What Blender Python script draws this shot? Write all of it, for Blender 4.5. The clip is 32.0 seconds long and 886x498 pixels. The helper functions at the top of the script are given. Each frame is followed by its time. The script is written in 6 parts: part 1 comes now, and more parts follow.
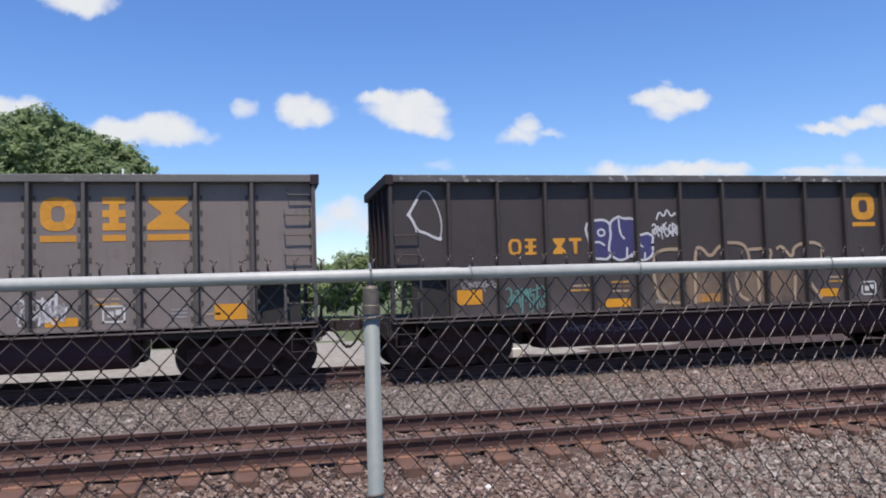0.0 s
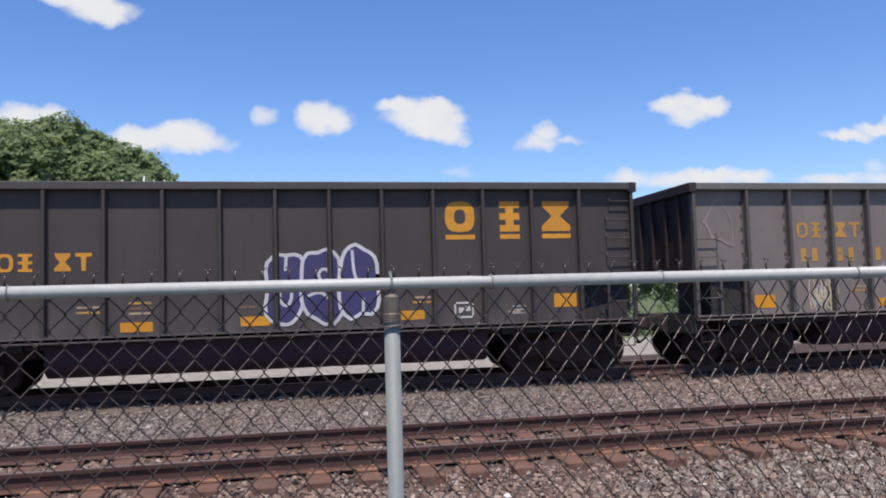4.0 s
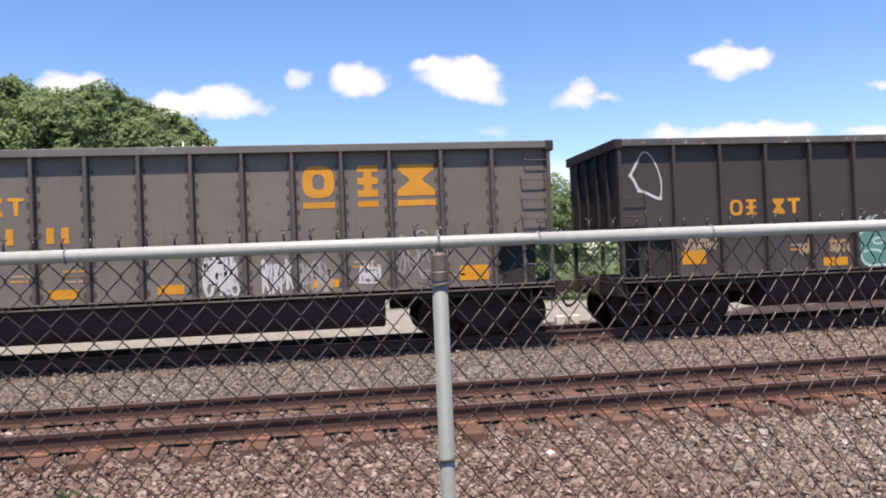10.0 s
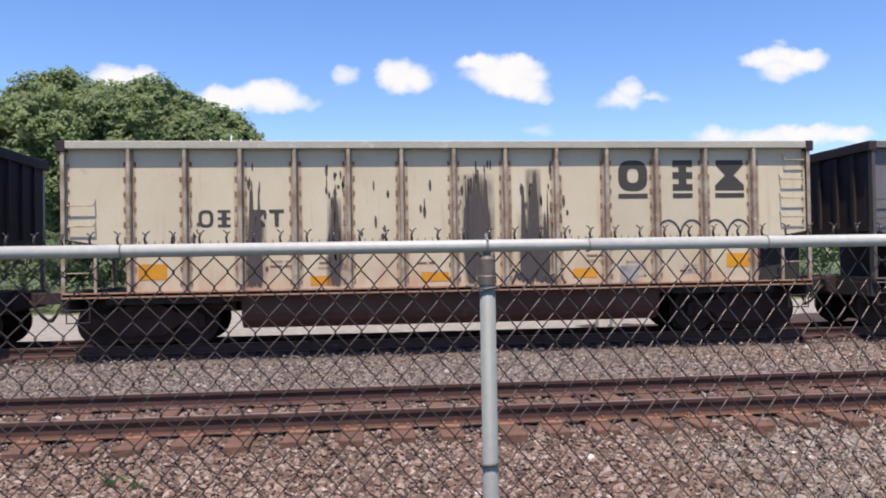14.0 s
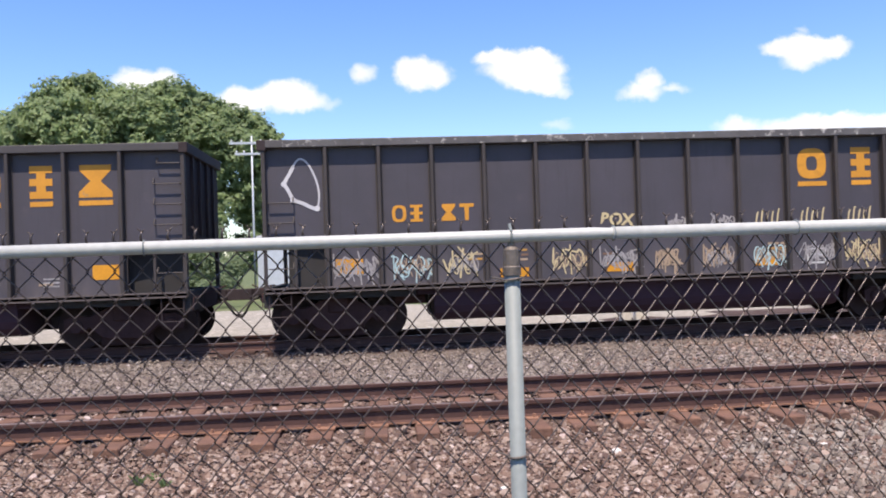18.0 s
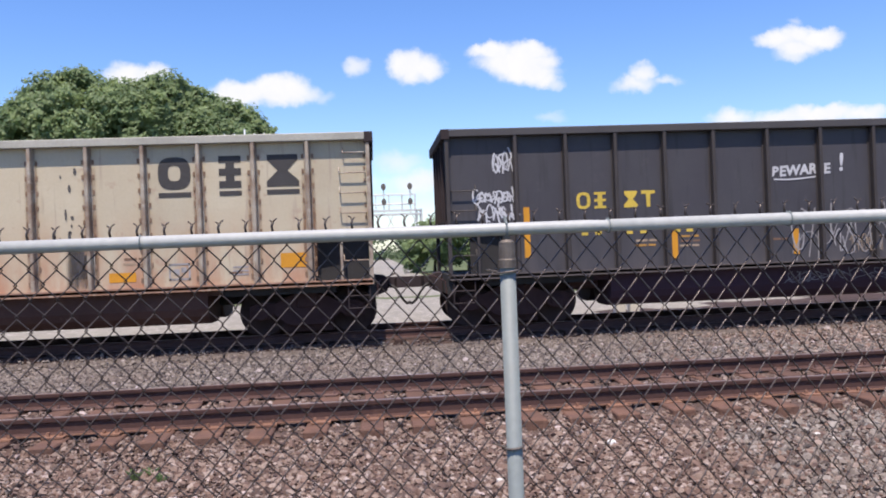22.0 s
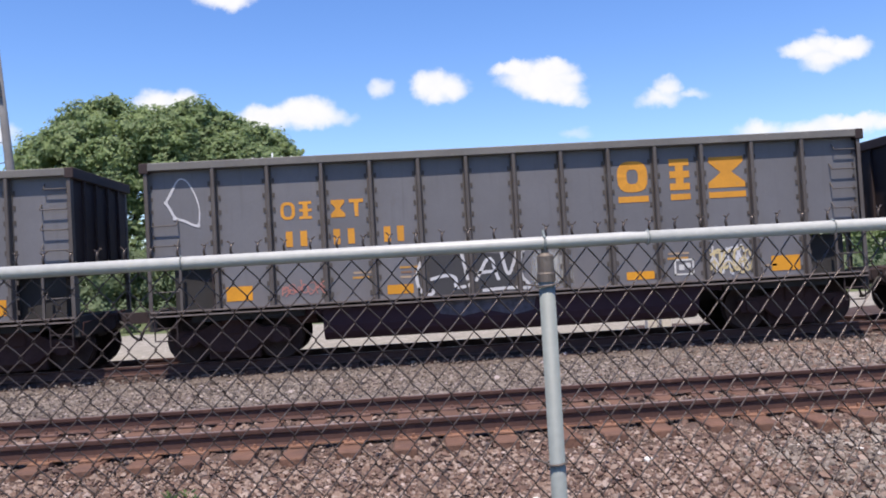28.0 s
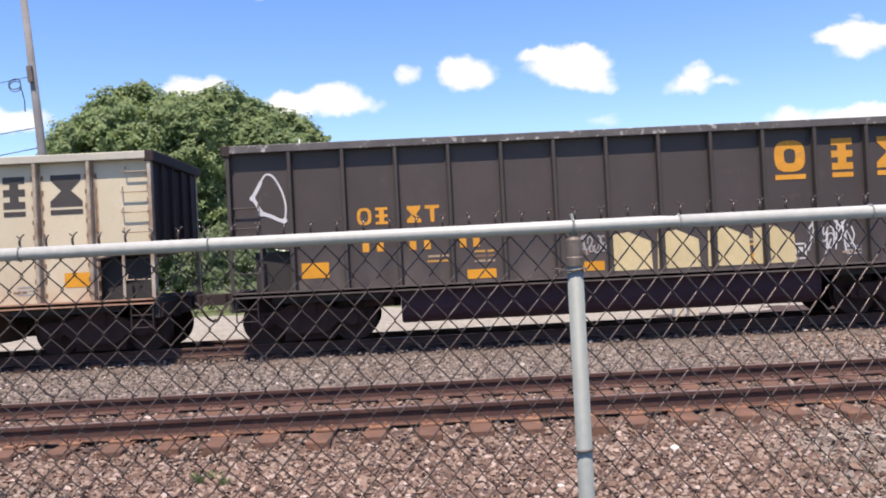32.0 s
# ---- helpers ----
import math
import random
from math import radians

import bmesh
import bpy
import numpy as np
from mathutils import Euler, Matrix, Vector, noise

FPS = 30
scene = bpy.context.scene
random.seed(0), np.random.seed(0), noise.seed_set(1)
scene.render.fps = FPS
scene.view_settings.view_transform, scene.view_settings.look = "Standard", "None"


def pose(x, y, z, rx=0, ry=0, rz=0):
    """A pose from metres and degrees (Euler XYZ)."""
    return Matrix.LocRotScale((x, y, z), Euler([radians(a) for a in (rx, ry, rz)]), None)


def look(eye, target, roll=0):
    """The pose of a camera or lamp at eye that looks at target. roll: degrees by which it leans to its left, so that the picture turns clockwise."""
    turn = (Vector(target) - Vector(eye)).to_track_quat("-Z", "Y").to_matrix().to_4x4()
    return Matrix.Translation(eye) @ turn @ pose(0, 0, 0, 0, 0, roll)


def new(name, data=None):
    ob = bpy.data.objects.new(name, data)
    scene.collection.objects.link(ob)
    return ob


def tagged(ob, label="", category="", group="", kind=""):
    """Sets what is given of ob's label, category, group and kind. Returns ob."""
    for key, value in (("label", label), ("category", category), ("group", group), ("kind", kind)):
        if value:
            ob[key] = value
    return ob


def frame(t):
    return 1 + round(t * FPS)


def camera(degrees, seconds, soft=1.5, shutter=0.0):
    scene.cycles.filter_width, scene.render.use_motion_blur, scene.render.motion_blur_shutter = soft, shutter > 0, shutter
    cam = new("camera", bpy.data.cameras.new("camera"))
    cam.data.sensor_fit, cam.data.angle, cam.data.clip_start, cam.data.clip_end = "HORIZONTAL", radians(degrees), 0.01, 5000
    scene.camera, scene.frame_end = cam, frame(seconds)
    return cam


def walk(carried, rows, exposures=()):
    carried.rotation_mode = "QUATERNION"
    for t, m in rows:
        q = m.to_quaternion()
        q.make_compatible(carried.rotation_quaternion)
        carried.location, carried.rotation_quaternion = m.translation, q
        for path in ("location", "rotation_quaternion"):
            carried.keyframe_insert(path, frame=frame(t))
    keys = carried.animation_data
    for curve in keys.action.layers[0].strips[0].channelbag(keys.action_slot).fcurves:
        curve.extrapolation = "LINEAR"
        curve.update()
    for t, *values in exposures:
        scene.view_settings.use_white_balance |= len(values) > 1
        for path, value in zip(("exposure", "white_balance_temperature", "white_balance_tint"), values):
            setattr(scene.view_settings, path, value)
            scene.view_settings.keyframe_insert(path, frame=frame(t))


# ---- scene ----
cam = camera(58.0, 32.0, soft=1.92)
# seconds, x, y, z, then the turns about x, y and z in degrees
PATH = [
    (0.0, 0.044, -0.030, 1.477, 93.07, 1.81, -12.97),
    (0.5, 0.032, -0.045, 1.479, 93.25, 0.91, -12.60),
    (1.0, 0.029, -0.035, 1.478, 93.27, 1.41, -11.59),
    (1.5, 0.040, -0.029, 1.476, 93.33, 1.66, -11.34),
    (2.0, 0.047, -0.027, 1.474, 93.37, 1.52, -11.92),
    (2.5, 0.046, -0.025, 1.477, 93.38, 1.97, -11.97),
    (4.5, 0.036, -0.020, 1.486, 93.86, 1.58, -11.65),
    (5.0, 0.057, -0.027, 1.509, 94.53, 2.12, -11.48),
    (5.5, 0.055, -0.015, 1.520, 94.46, 1.38, -12.31),
    (6.0, 0.046, -0.009, 1.515, 94.46, 2.08, -12.83),
    (6.5, 0.039, -0.000, 1.516, 94.48, 1.13, -13.02),
    (7.0, 0.043, 0.004, 1.514, 94.34, 0.88, -13.28),
    (7.5, 0.033, 0.001, 1.499, 92.79, 1.19, -13.51),
    (8.0, 0.034, -0.001, 1.494, 92.49, 2.22, -13.59),
    (8.5, 0.015, -0.003, 1.485, 92.31, 1.31, -12.97),
    (9.0, -0.001, -0.005, 1.468, 92.22, 3.59, -10.26),
    (9.5, 0.006, -0.011, 1.470, 91.41, 3.21, -8.97),
    (10.0, 0.011, -0.012, 1.475, 90.89, 2.37, -9.02),
    (10.5, 0.009, -0.008, 1.470, 90.54, 2.83, -9.12),
    (11.0, 0.010, 0.000, 1.471, 90.12, 2.69, -8.63),
    (11.5, 0.011, -0.012, 1.478, 90.18, 1.99, -8.15),
    (12.0, 0.014, -0.014, 1.481, 91.11, 3.47, -7.49),
    (12.5, 0.011, -0.020, 1.484, 91.02, 2.73, -7.20),
    (13.0, 0.001, -0.014, 1.475, 90.73, 3.30, -6.77),
    (13.5, -0.009, -0.006, 1.484, 90.16, 2.20, -6.19),
    (14.0, -0.006, -0.003, 1.491, 90.80, 0.92, -6.05),
    (14.5, -0.015, -0.003, 1.488, 90.99, 0.82, -6.09),
    (15.0, -0.020, -0.001, 1.490, 91.03, 0.67, -5.48),
    (15.5, -0.012, 0.012, 1.492, 91.17, 1.20, -5.08),
    (17.5, -0.014, 0.009, 1.478, 91.22, 1.82, -4.67),
    (18.0, -0.011, 0.019, 1.478, 90.58, 1.90, -4.54),
    (18.5, -0.007, 0.018, 1.480, 90.42, 1.57, -4.38),
    (19.0, -0.010, 0.012, 1.476, 90.36, 1.69, -4.88),
    (19.5, -0.008, 0.016, 1.478, 90.20, 1.82, -4.88),
    (20.0, -0.008, 0.006, 1.479, 90.15, 1.83, -4.81),
    (20.5, -0.007, 0.011, 1.479, 90.08, 2.22, -4.99),
    (21.0, -0.011, 0.007, 1.479, 90.05, 2.03, -4.98),
    (21.5, -0.015, 0.007, 1.478, 90.07, 1.82, -5.04),
    (22.0, -0.016, 0.009, 1.478, 90.08, 2.23, -4.95),
    (22.5, -0.018, 0.017, 1.484, 90.37, 1.49, -4.96),
    (23.0, -0.015, 0.026, 1.482, 90.54, 0.47, -4.95),
    (23.5, -0.002, 0.024, 1.497, 91.07, 1.04, -5.22),
    (24.0, 0.003, 0.032, 1.512, 92.26, 1.78, -7.16),
    (24.5, 0.001, 0.025, 1.514, 93.07, 1.16, -7.80),
    (25.0, -0.006, 0.020, 1.511, 93.49, 1.80, -8.53),
    (25.5, -0.011, 0.022, 1.508, 93.66, 1.80, -8.57),
    (27.5, -0.042, 0.016, 1.467, 91.66, 3.83, -2.94),
    (28.0, -0.045, 0.018, 1.470, 91.52, 3.28, -2.99),
    (28.5, -0.040, 0.032, 1.464, 90.48, 2.93, -2.53),
    (29.0, -0.042, 0.032, 1.464, 90.01, 2.44, -2.16),
    (29.5, -0.046, 0.040, 1.461, 89.89, 2.27, -1.35),
    (30.0, -0.044, 0.031, 1.462, 90.52, 3.14, -1.16),
    (30.5, -0.047, 0.031, 1.462, 90.68, 3.34, -1.05),
    (31.0, -0.045, 0.033, 1.461, 90.67, 3.00, -0.94),
    (31.5, -0.047, 0.031, 1.460, 90.66, 3.18, -1.26),
    (32.0, -0.048, 0.038, 1.460, 90.69, 2.86, -1.15),
]
EXPOSURES = [(t, stops + 0.58, kelvin, tint) for t, stops, kelvin, tint in (
    (0.0, -0.32, 6350, 14), (2.5, -0.32, 6350, 14), (5.0, -0.31, 6560, 16), (6.0, -0.26, 6670, 15), (7.0, -0.33, 6670, 15), (8.0, -0.28, 6740, 15), (9.0, -0.05, 6900, 17), (10.0, 0.03, 7050, 17), (11.0, 0.10, 7100, 17), (12.0, 0.24, 7120, 18), (13.0, -0.08, 6750, 17), (15.0, -0.04, 6690, 16),
    (18.0, 0.18, 6720, 17), (19.0, 0.22, 6720, 17), (20.0, 0.10, 6700, 17), (22.0, -0.05, 6430, 17), (24.0, 0.18, 6620, 17), (26.0, 0.10, 6620, 17), (28.0, -0.04, 6520, 16), (29.0, 0.10, 6720, 16), (30.0, 0.30, 7120, 17), (31.0, 0.18, 7050, 18), (32.0, 0.20, 6970, 17))]
walk(cam, [(t, pose(*v)) for t, *v in PATH], EXPOSURES)

# ---- light ----
SUN_HEIGHT = 68.0
sun = new("sun", bpy.data.lights.new("sun", "SUN"))
sun.data.energy, sun.data.angle, sun.data.color = 5.0, radians(0.53), (1.0, 0.905, 0.77)
sun.matrix_world = look((0, 0, 40), (3.6, 40 / math.tan(radians(SUN_HEIGHT)), 0))

world = bpy.data.worlds.new("sky")
scene.world = world
world.use_nodes = True
wn, wl = world.node_tree.nodes, world.node_tree.links
wn.clear()
w_out, w_bg, w_sky = wn.new("ShaderNodeOutputWorld"), wn.new("ShaderNodeBackground"), wn.new("ShaderNodeTexSky")
w_sky.sky_type, w_sky.sun_disc = "NISHITA", False
w_sky.sun_elevation, w_sky.sun_rotation = radians(SUN_HEIGHT), radians(180)
w_sky.altitude, w_sky.air_density, w_sky.dust_density, w_sky.ozone_density = 20, 1.0, 0.5, 4.0
w_bg.inputs["Strength"].default_value = 0.075


def w_math(op, a, b=None, c=None):
    n = wn.new("ShaderNodeMath")
    n.operation = op
    for i, v in enumerate((a, b, c)):
        if v is None:
            continue
        if isinstance(v, (int, float)):
            n.inputs[i].default_value = v
        else:
            wl.new(v, n.inputs[i])
    return n.outputs[0]


def w_vec(op, a, b):
    n = wn.new("ShaderNodeVectorMath")
    n.operation = op
    for i, v in enumerate((a, b)):
        if isinstance(v, tuple):
            n.inputs[i].default_value = v
        else:
            wl.new(v, n.inputs[i])
    return n.outputs["Value" if op in ("LENGTH", "DOT_PRODUCT") else "Vector"]


w_co = wn.new("ShaderNodeTexCoord").outputs["Generated"]
w_sep = wn.new("ShaderNodeSeparateXYZ")
wl.new(w_co, w_sep.inputs[0])
w_y = w_math("MAXIMUM", w_sep.outputs[1], 0.02)
w_comb = wn.new("ShaderNodeCombineXYZ")
wl.new(w_math("DIVIDE", w_sep.outputs[0], w_y), w_comb.inputs[0])
wl.new(w_math("DIVIDE", w_sep.outputs[2], w_y), w_comb.inputs[1])
w_uv = w_comb.outputs[0]
w_no = wn.new("ShaderNodeTexNoise")
w_no.inputs["Scale"].default_value, w_no.inputs["Detail"].default_value, w_no.inputs["Roughness"].default_value = 30, 8, 0.60
wl.new(w_uv, w_no.inputs["Vector"])
w_shift = w_vec("MULTIPLY", w_vec("SUBTRACT", w_no.outputs["Color"], (0.5, 0.5, 0.5)), (0.036, 0.030, 0.0))
w_warp = w_vec("ADD", w_uv, w_shift)
# cumulus heaps: tangent across, tangent up, half width, half height, density
CUMULUS_A = [
    (-0.150, 0.203, 0.042, 0.017, 1.2), (-0.108, 0.205, 0.044, 0.021, 1.25), (-0.170, 0.197, 0.030, 0.010, 1.0), (-0.086, 0.199, 0.030, 0.015, 0.9),
    (-0.056, 0.194, 0.014, 0.007, 0.3), (-0.290, 0.226, 0.030, 0.018, 1.0), (-0.262, 0.228, 0.024, 0.014, 0.9), (-0.012, 0.233, 0.017, 0.013, 0.62),
    (0.050, 0.232, 0.027, 0.024, 1.2), (0.073, 0.230, 0.027, 0.018, 1.0), (0.082, 0.236, 0.016, 0.012, 0.40),
]
CUMULUS_B = [
    (0.055, 0.219, 0.022, 0.010, 0.8), (0.160, 0.248, 0.032, 0.014, 1.15), (0.203, 0.247, 0.036, 0.015, 1.15), (0.158, 0.229, 0.024, 0.010, 0.7),
    (0.185, 0.233, 0.052, 0.020, 1.2), (0.205, 0.220, 0.046, 0.016, 1.1), (0.226, 0.210, 0.024, 0.012, 0.9), (0.240, 0.202, 0.014, 0.008, 0.5),
    (0.224, 0.234, 0.026, 0.013, 0.9), (0.354, 0.217, 0.020, 0.014, 0.8), (0.342, 0.203, 0.032, 0.012, 0.75),
]
CUMULUS_C = [
    (0.386, 0.207, 0.020, 0.007, 0.5), (0.535, 0.258, 0.034, 0.014, 1.0), (0.590, 0.257, 0.038, 0.016, 1.1), (0.560, 0.246, 0.036, 0.014, 1.0), (0.562, 0.264, 0.030, 0.014, 1.0),
    (0.556, 0.236, 0.026, 0.010, 0.6), (0.560, 0.282, 0.010, 0.006, 0.28), (0.815, 0.220, 0.046, 0.010, 0.9), (0.865, 0.230, 0.046, 0.012, 0.95),
    (0.915, 0.240, 0.050, 0.015, 0.9), (0.590, 0.160, 0.060, 0.014, 1.1), (0.650, 0.158, 0.040, 0.012, 0.9),
]
CUMULUS_D = [
    (0.470, 0.158, 0.034, 0.012, 0.8), (0.540, 0.154, 0.060, 0.012, 0.8), (0.780, 0.156, 0.065, 0.010, 0.75), (0.855, 0.174, 0.018, 0.010, 0.35),
    (0.880, 0.156, 0.060, 0.012, 0.6), (-0.200, 0.357, 0.040, 0.018, 1.2), (-0.240, 0.372, 0.036, 0.015, 1.0), (-0.215, 0.366, 0.040, 0.018, 1.1),
    (-0.265, 0.378, 0.020, 0.010, 0.5), (-0.505, 0.196, 0.050, 0.015, 1.0), (-0.550, 0.204, 0.040, 0.018, 1.0),
]
CUMULUS_E = [
    (0.105, 0.105, 0.034, 0.018, 0.8), (0.065, 0.088, 0.050, 0.016, 0.7), (0.140, 0.088, 0.050, 0.016, 0.6), (0.035, 0.112, 0.030, 0.014, 0.45),
    (-0.030, 0.090, 0.040, 0.016, 0.6), (0.330, 0.110, 0.090, 0.016, 0.45), (0.230, 0.165, 0.018, 0.006, 0.25),
]
w_cover = None
for u, v, a, b, d in CUMULUS_A + CUMULUS_B + CUMULUS_C + CUMULUS_D + CUMULUS_E:
    q = w_vec("MULTIPLY", w_vec("SUBTRACT", w_warp, (u, v, 0.0)), (1 / a, 1 / b, 0.0))
    one = w_math("MULTIPLY", w_math("SUBTRACT", 1.0, w_math("MULTIPLY", w_vec("DOT_PRODUCT", q, q), 0.95)), d)
    w_cover = one if w_cover is None else w_math("SMOOTH_MAX", w_cover, one, 0.35)
w_ramp = wn.new("ShaderNodeMapRange")
w_ramp.interpolation_type = "SMOOTHSTEP"
for i, v in ((1, -0.26), (2, 0.98), (3, 0.0), (4, 1.0)):
    w_ramp.inputs[i].default_value = v
wl.new(w_cover, w_ramp.inputs[0])
w_front = w_math("GREATER_THAN", w_sep.outputs[1], 0.05)
# fair-weather cumulus over the rest of the dome
w_hi = w_math("ADD", w_sep.outputs[2], 0.18)
w_dome = wn.new("ShaderNodeCombineXYZ")
wl.new(w_math("DIVIDE", w_sep.outputs[0], w_hi), w_dome.inputs[0])
wl.new(w_math("DIVIDE", w_sep.outputs[1], w_hi), w_dome.inputs[1])
w_dn = wn.new("ShaderNodeTexNoise")
w_dn.inputs["Scale"].default_value, w_dn.inputs["Detail"].default_value, w_dn.inputs["Roughness"].default_value = 2.2, 6, 0.55
wl.new(w_dome.outputs[0], w_dn.inputs["Vector"])


def w_range(value, lo, hi):
    n = wn.new("ShaderNodeMapRange")
    n.interpolation_type = "SMOOTHSTEP"
    n.inputs[1].default_value, n.inputs[2].default_value = lo, hi
    wl.new(value, n.inputs[0])
    return n.outputs[0]


w_above = w_math("MAXIMUM", w_range(w_sep.outputs[2], 0.42, 0.52), w_range(w_math("MULTIPLY", w_sep.outputs[1], -1.0), 0.05, 0.25))
w_rest = w_math("MULTIPLY", w_range(w_dn.outputs["Fac"], 0.62, 0.72), w_math("MULTIPLY", w_above, w_range(w_sep.outputs[2], 0.0, 0.10)))
w_fac = w_math("MAXIMUM", w_math("MULTIPLY", w_ramp.outputs[0], w_front), w_rest)
w_shade = wn.new("ShaderNodeMix")
w_shade.data_type = "RGBA"
w_shade.inputs[6].default_value, w_shade.inputs[7].default_value = (8.0, 8.5, 8.9, 1), (9.7, 9.8, 9.4, 1)
wl.new(w_no.outputs["Fac"], w_shade.inputs[0])
w_mix = wn.new("ShaderNodeMix")
w_mix.data_type = "RGBA"
wl.new(w_fac, w_mix.inputs[0])
w_hue = wn.new("ShaderNodeHueSaturation")
w_hue.inputs["Hue"].default_value, w_hue.inputs["Saturation"].default_value, w_hue.inputs["Value"].default_value = 0.509, 1.21, 1.90
wl.new(w_sky.outputs[0], w_hue.inputs["Color"])
wl.new(w_hue.outputs[0], w_mix.inputs[6])
wl.new(w_shade.outputs[2], w_mix.inputs[7])
wl.new(w_mix.outputs[2], w_bg.inputs["Color"])
wl.new(w_bg.outputs[0], w_out.inputs[0])


# ---- materials ----
def mix_rgb(nt, fac, a, b, mode="MIX"):
    n = nt.nodes.new("ShaderNodeMix")
    n.data_type, n.blend_type = "RGBA", mode
    for i, v in ((0, fac), (6, a), (7, b)):
        if isinstance(v, (int, float)):
            n.inputs[i].default_value = v
        elif isinstance(v, tuple):
            n.inputs[i].default_value = (*v, 1)
        else:
            nt.links.new(v, n.inputs[i])
    return n.outputs[2]


def noise_fac(nt, vec, scale, detail=4, lo=0.35, hi=0.65, rough=0.55):
    n = nt.nodes.new("ShaderNodeTexNoise")
    n.inputs["Scale"].default_value, n.inputs["Detail"].default_value, n.inputs["Roughness"].default_value = scale, detail, rough
    nt.links.new(vec, n.inputs["Vector"])
    m = nt.nodes.new("ShaderNodeMapRange")
    for i, v in ((1, lo), (2, hi)):
        m.inputs[i].default_value = v
    nt.links.new(n.outputs["Fac"], m.inputs[0])
    return m.outputs[0]


def coords(nt, scatter=True, stretch=(1, 1, 1)):
    co = nt.nodes.new("ShaderNodeTexCoord").outputs["Object"]
    if scatter:
        info = nt.nodes.new("ShaderNodeObjectInfo")
        sc = nt.nodes.new("ShaderNodeVectorMath")
        sc.operation = "SCALE"
        sc.inputs[0].default_value = (37.0, 91.0, 53.0)
        nt.links.new(info.outputs["Random"], sc.inputs["Scale"])
        ad = nt.nodes.new("ShaderNodeVectorMath")
        ad.operation = "ADD"
        nt.links.new(co, ad.inputs[0])
        nt.links.new(sc.outputs[0], ad.inputs[1])
        co = ad.outputs[0]
    if stretch != (1, 1, 1):
        mu = nt.nodes.new("ShaderNodeVectorMath")
        mu.operation = "MULTIPLY"
        mu.inputs[1].default_value = stretch
        nt.links.new(co, mu.inputs[0])
        co = mu.outputs[0]
    return co


def surface(name, base, second=None, third=None, scale=3.0, fine=30.0, rough=0.8, metal=0.0, bump=0.15, depth=0.01, scatter=True,
            streak=None, streak_amount=(0.55, 0.75), third_amount=(0.6, 0.72), translucent=0.0, low=None, shine=0.5, grain=0.35):
    m = bpy.data.materials.new(name)
    m.use_nodes = True
    nt = m.node_tree
    bs = nt.nodes["Principled BSDF"]
    co = coords(nt, scatter)
    second = second or tuple(c * 0.72 for c in base)
    col = mix_rgb(nt, noise_fac(nt, co, scale), base, second)
    f2 = noise_fac(nt, co, fine, 5, 0.3, 0.7)
    col = mix_rgb(nt, f2, col, mix_rgb(nt, grain, col, tuple(c * 0.55 for c in base)))
    if scatter:
        info = nt.nodes.new("ShaderNodeObjectInfo")
        col = mix_rgb(nt, info.outputs["Random"], col, mix_rgb(nt, 0.22, col, tuple(c * 0.35 for c in base)))
    if third:
        col = mix_rgb(nt, noise_fac(nt, co, scale * 2.3, 6, *third_amount, 0.65), col, third)
    if streak:
        sc = coords(nt, scatter, (7.0, 7.0, 0.55))
        col = mix_rgb(nt, noise_fac(nt, sc, 1.3, 5, *streak_amount), col, streak)
    if low:
        # rust creeping up from the bottom edge in uneven tongues
        tint, z_top, z_low, most = low
        sep = nt.nodes.new("ShaderNodeSeparateXYZ")
        nt.links.new(coords(nt, False), sep.inputs[0])
        mr = nt.nodes.new("ShaderNodeMapRange")
        mr.inputs[1].default_value, mr.inputs[2].default_value = z_top, z_low
        nt.links.new(sep.outputs[2], mr.inputs[0])
        n1 = noise_fac(nt, coords(nt, scatter, (1.6, 1.6, 0.5)), 1.5, 5, 0.34, 0.66, 0.6)
        mu = nt.nodes.new("ShaderNodeMath")
        mu.operation = "MULTIPLY"
        nt.links.new(mr.outputs[0], mu.inputs[0])
        nt.links.new(n1, mu.inputs[1])
        m2 = nt.nodes.new("ShaderNodeMath")
        m2.operation = "MULTIPLY"
        m2.inputs[1].default_value = most
        nt.links.new(mu.outputs[0], m2.inputs[0])
        col = mix_rgb(nt, m2.outputs[0], col, tint)
    nt.links.new(col, bs.inputs["Base Color"])
    bs.inputs["Roughness"].default_value, bs.inputs["Metallic"].default_value = rough, metal
    bs.inputs["Specular IOR Level"].default_value = shine
    if bump:
        b = nt.nodes.new("ShaderNodeBump")
        b.inputs["Strength"].default_value, b.inputs["Distance"].default_value = bump, depth
        nt.links.new(f2, b.inputs["Height"])
        nt.links.new(b.outputs[0], bs.inputs["Normal"])
    if translucent:
        out = nt.nodes["Material Output"]
        tr = nt.nodes.new("ShaderNodeBsdfTranslucent")
        nt.links.new(col, tr.inputs["Color"])
        mx = nt.nodes.new("ShaderNodeMixShader")
        mx.inputs[0].default_value = translucent
        nt.links.new(bs.outputs[0], mx.inputs[1])
        nt.links.new(tr.outputs[0], mx.inputs[2])
        nt.links.new(mx.outputs[0], out.inputs["Surface"])
    return m


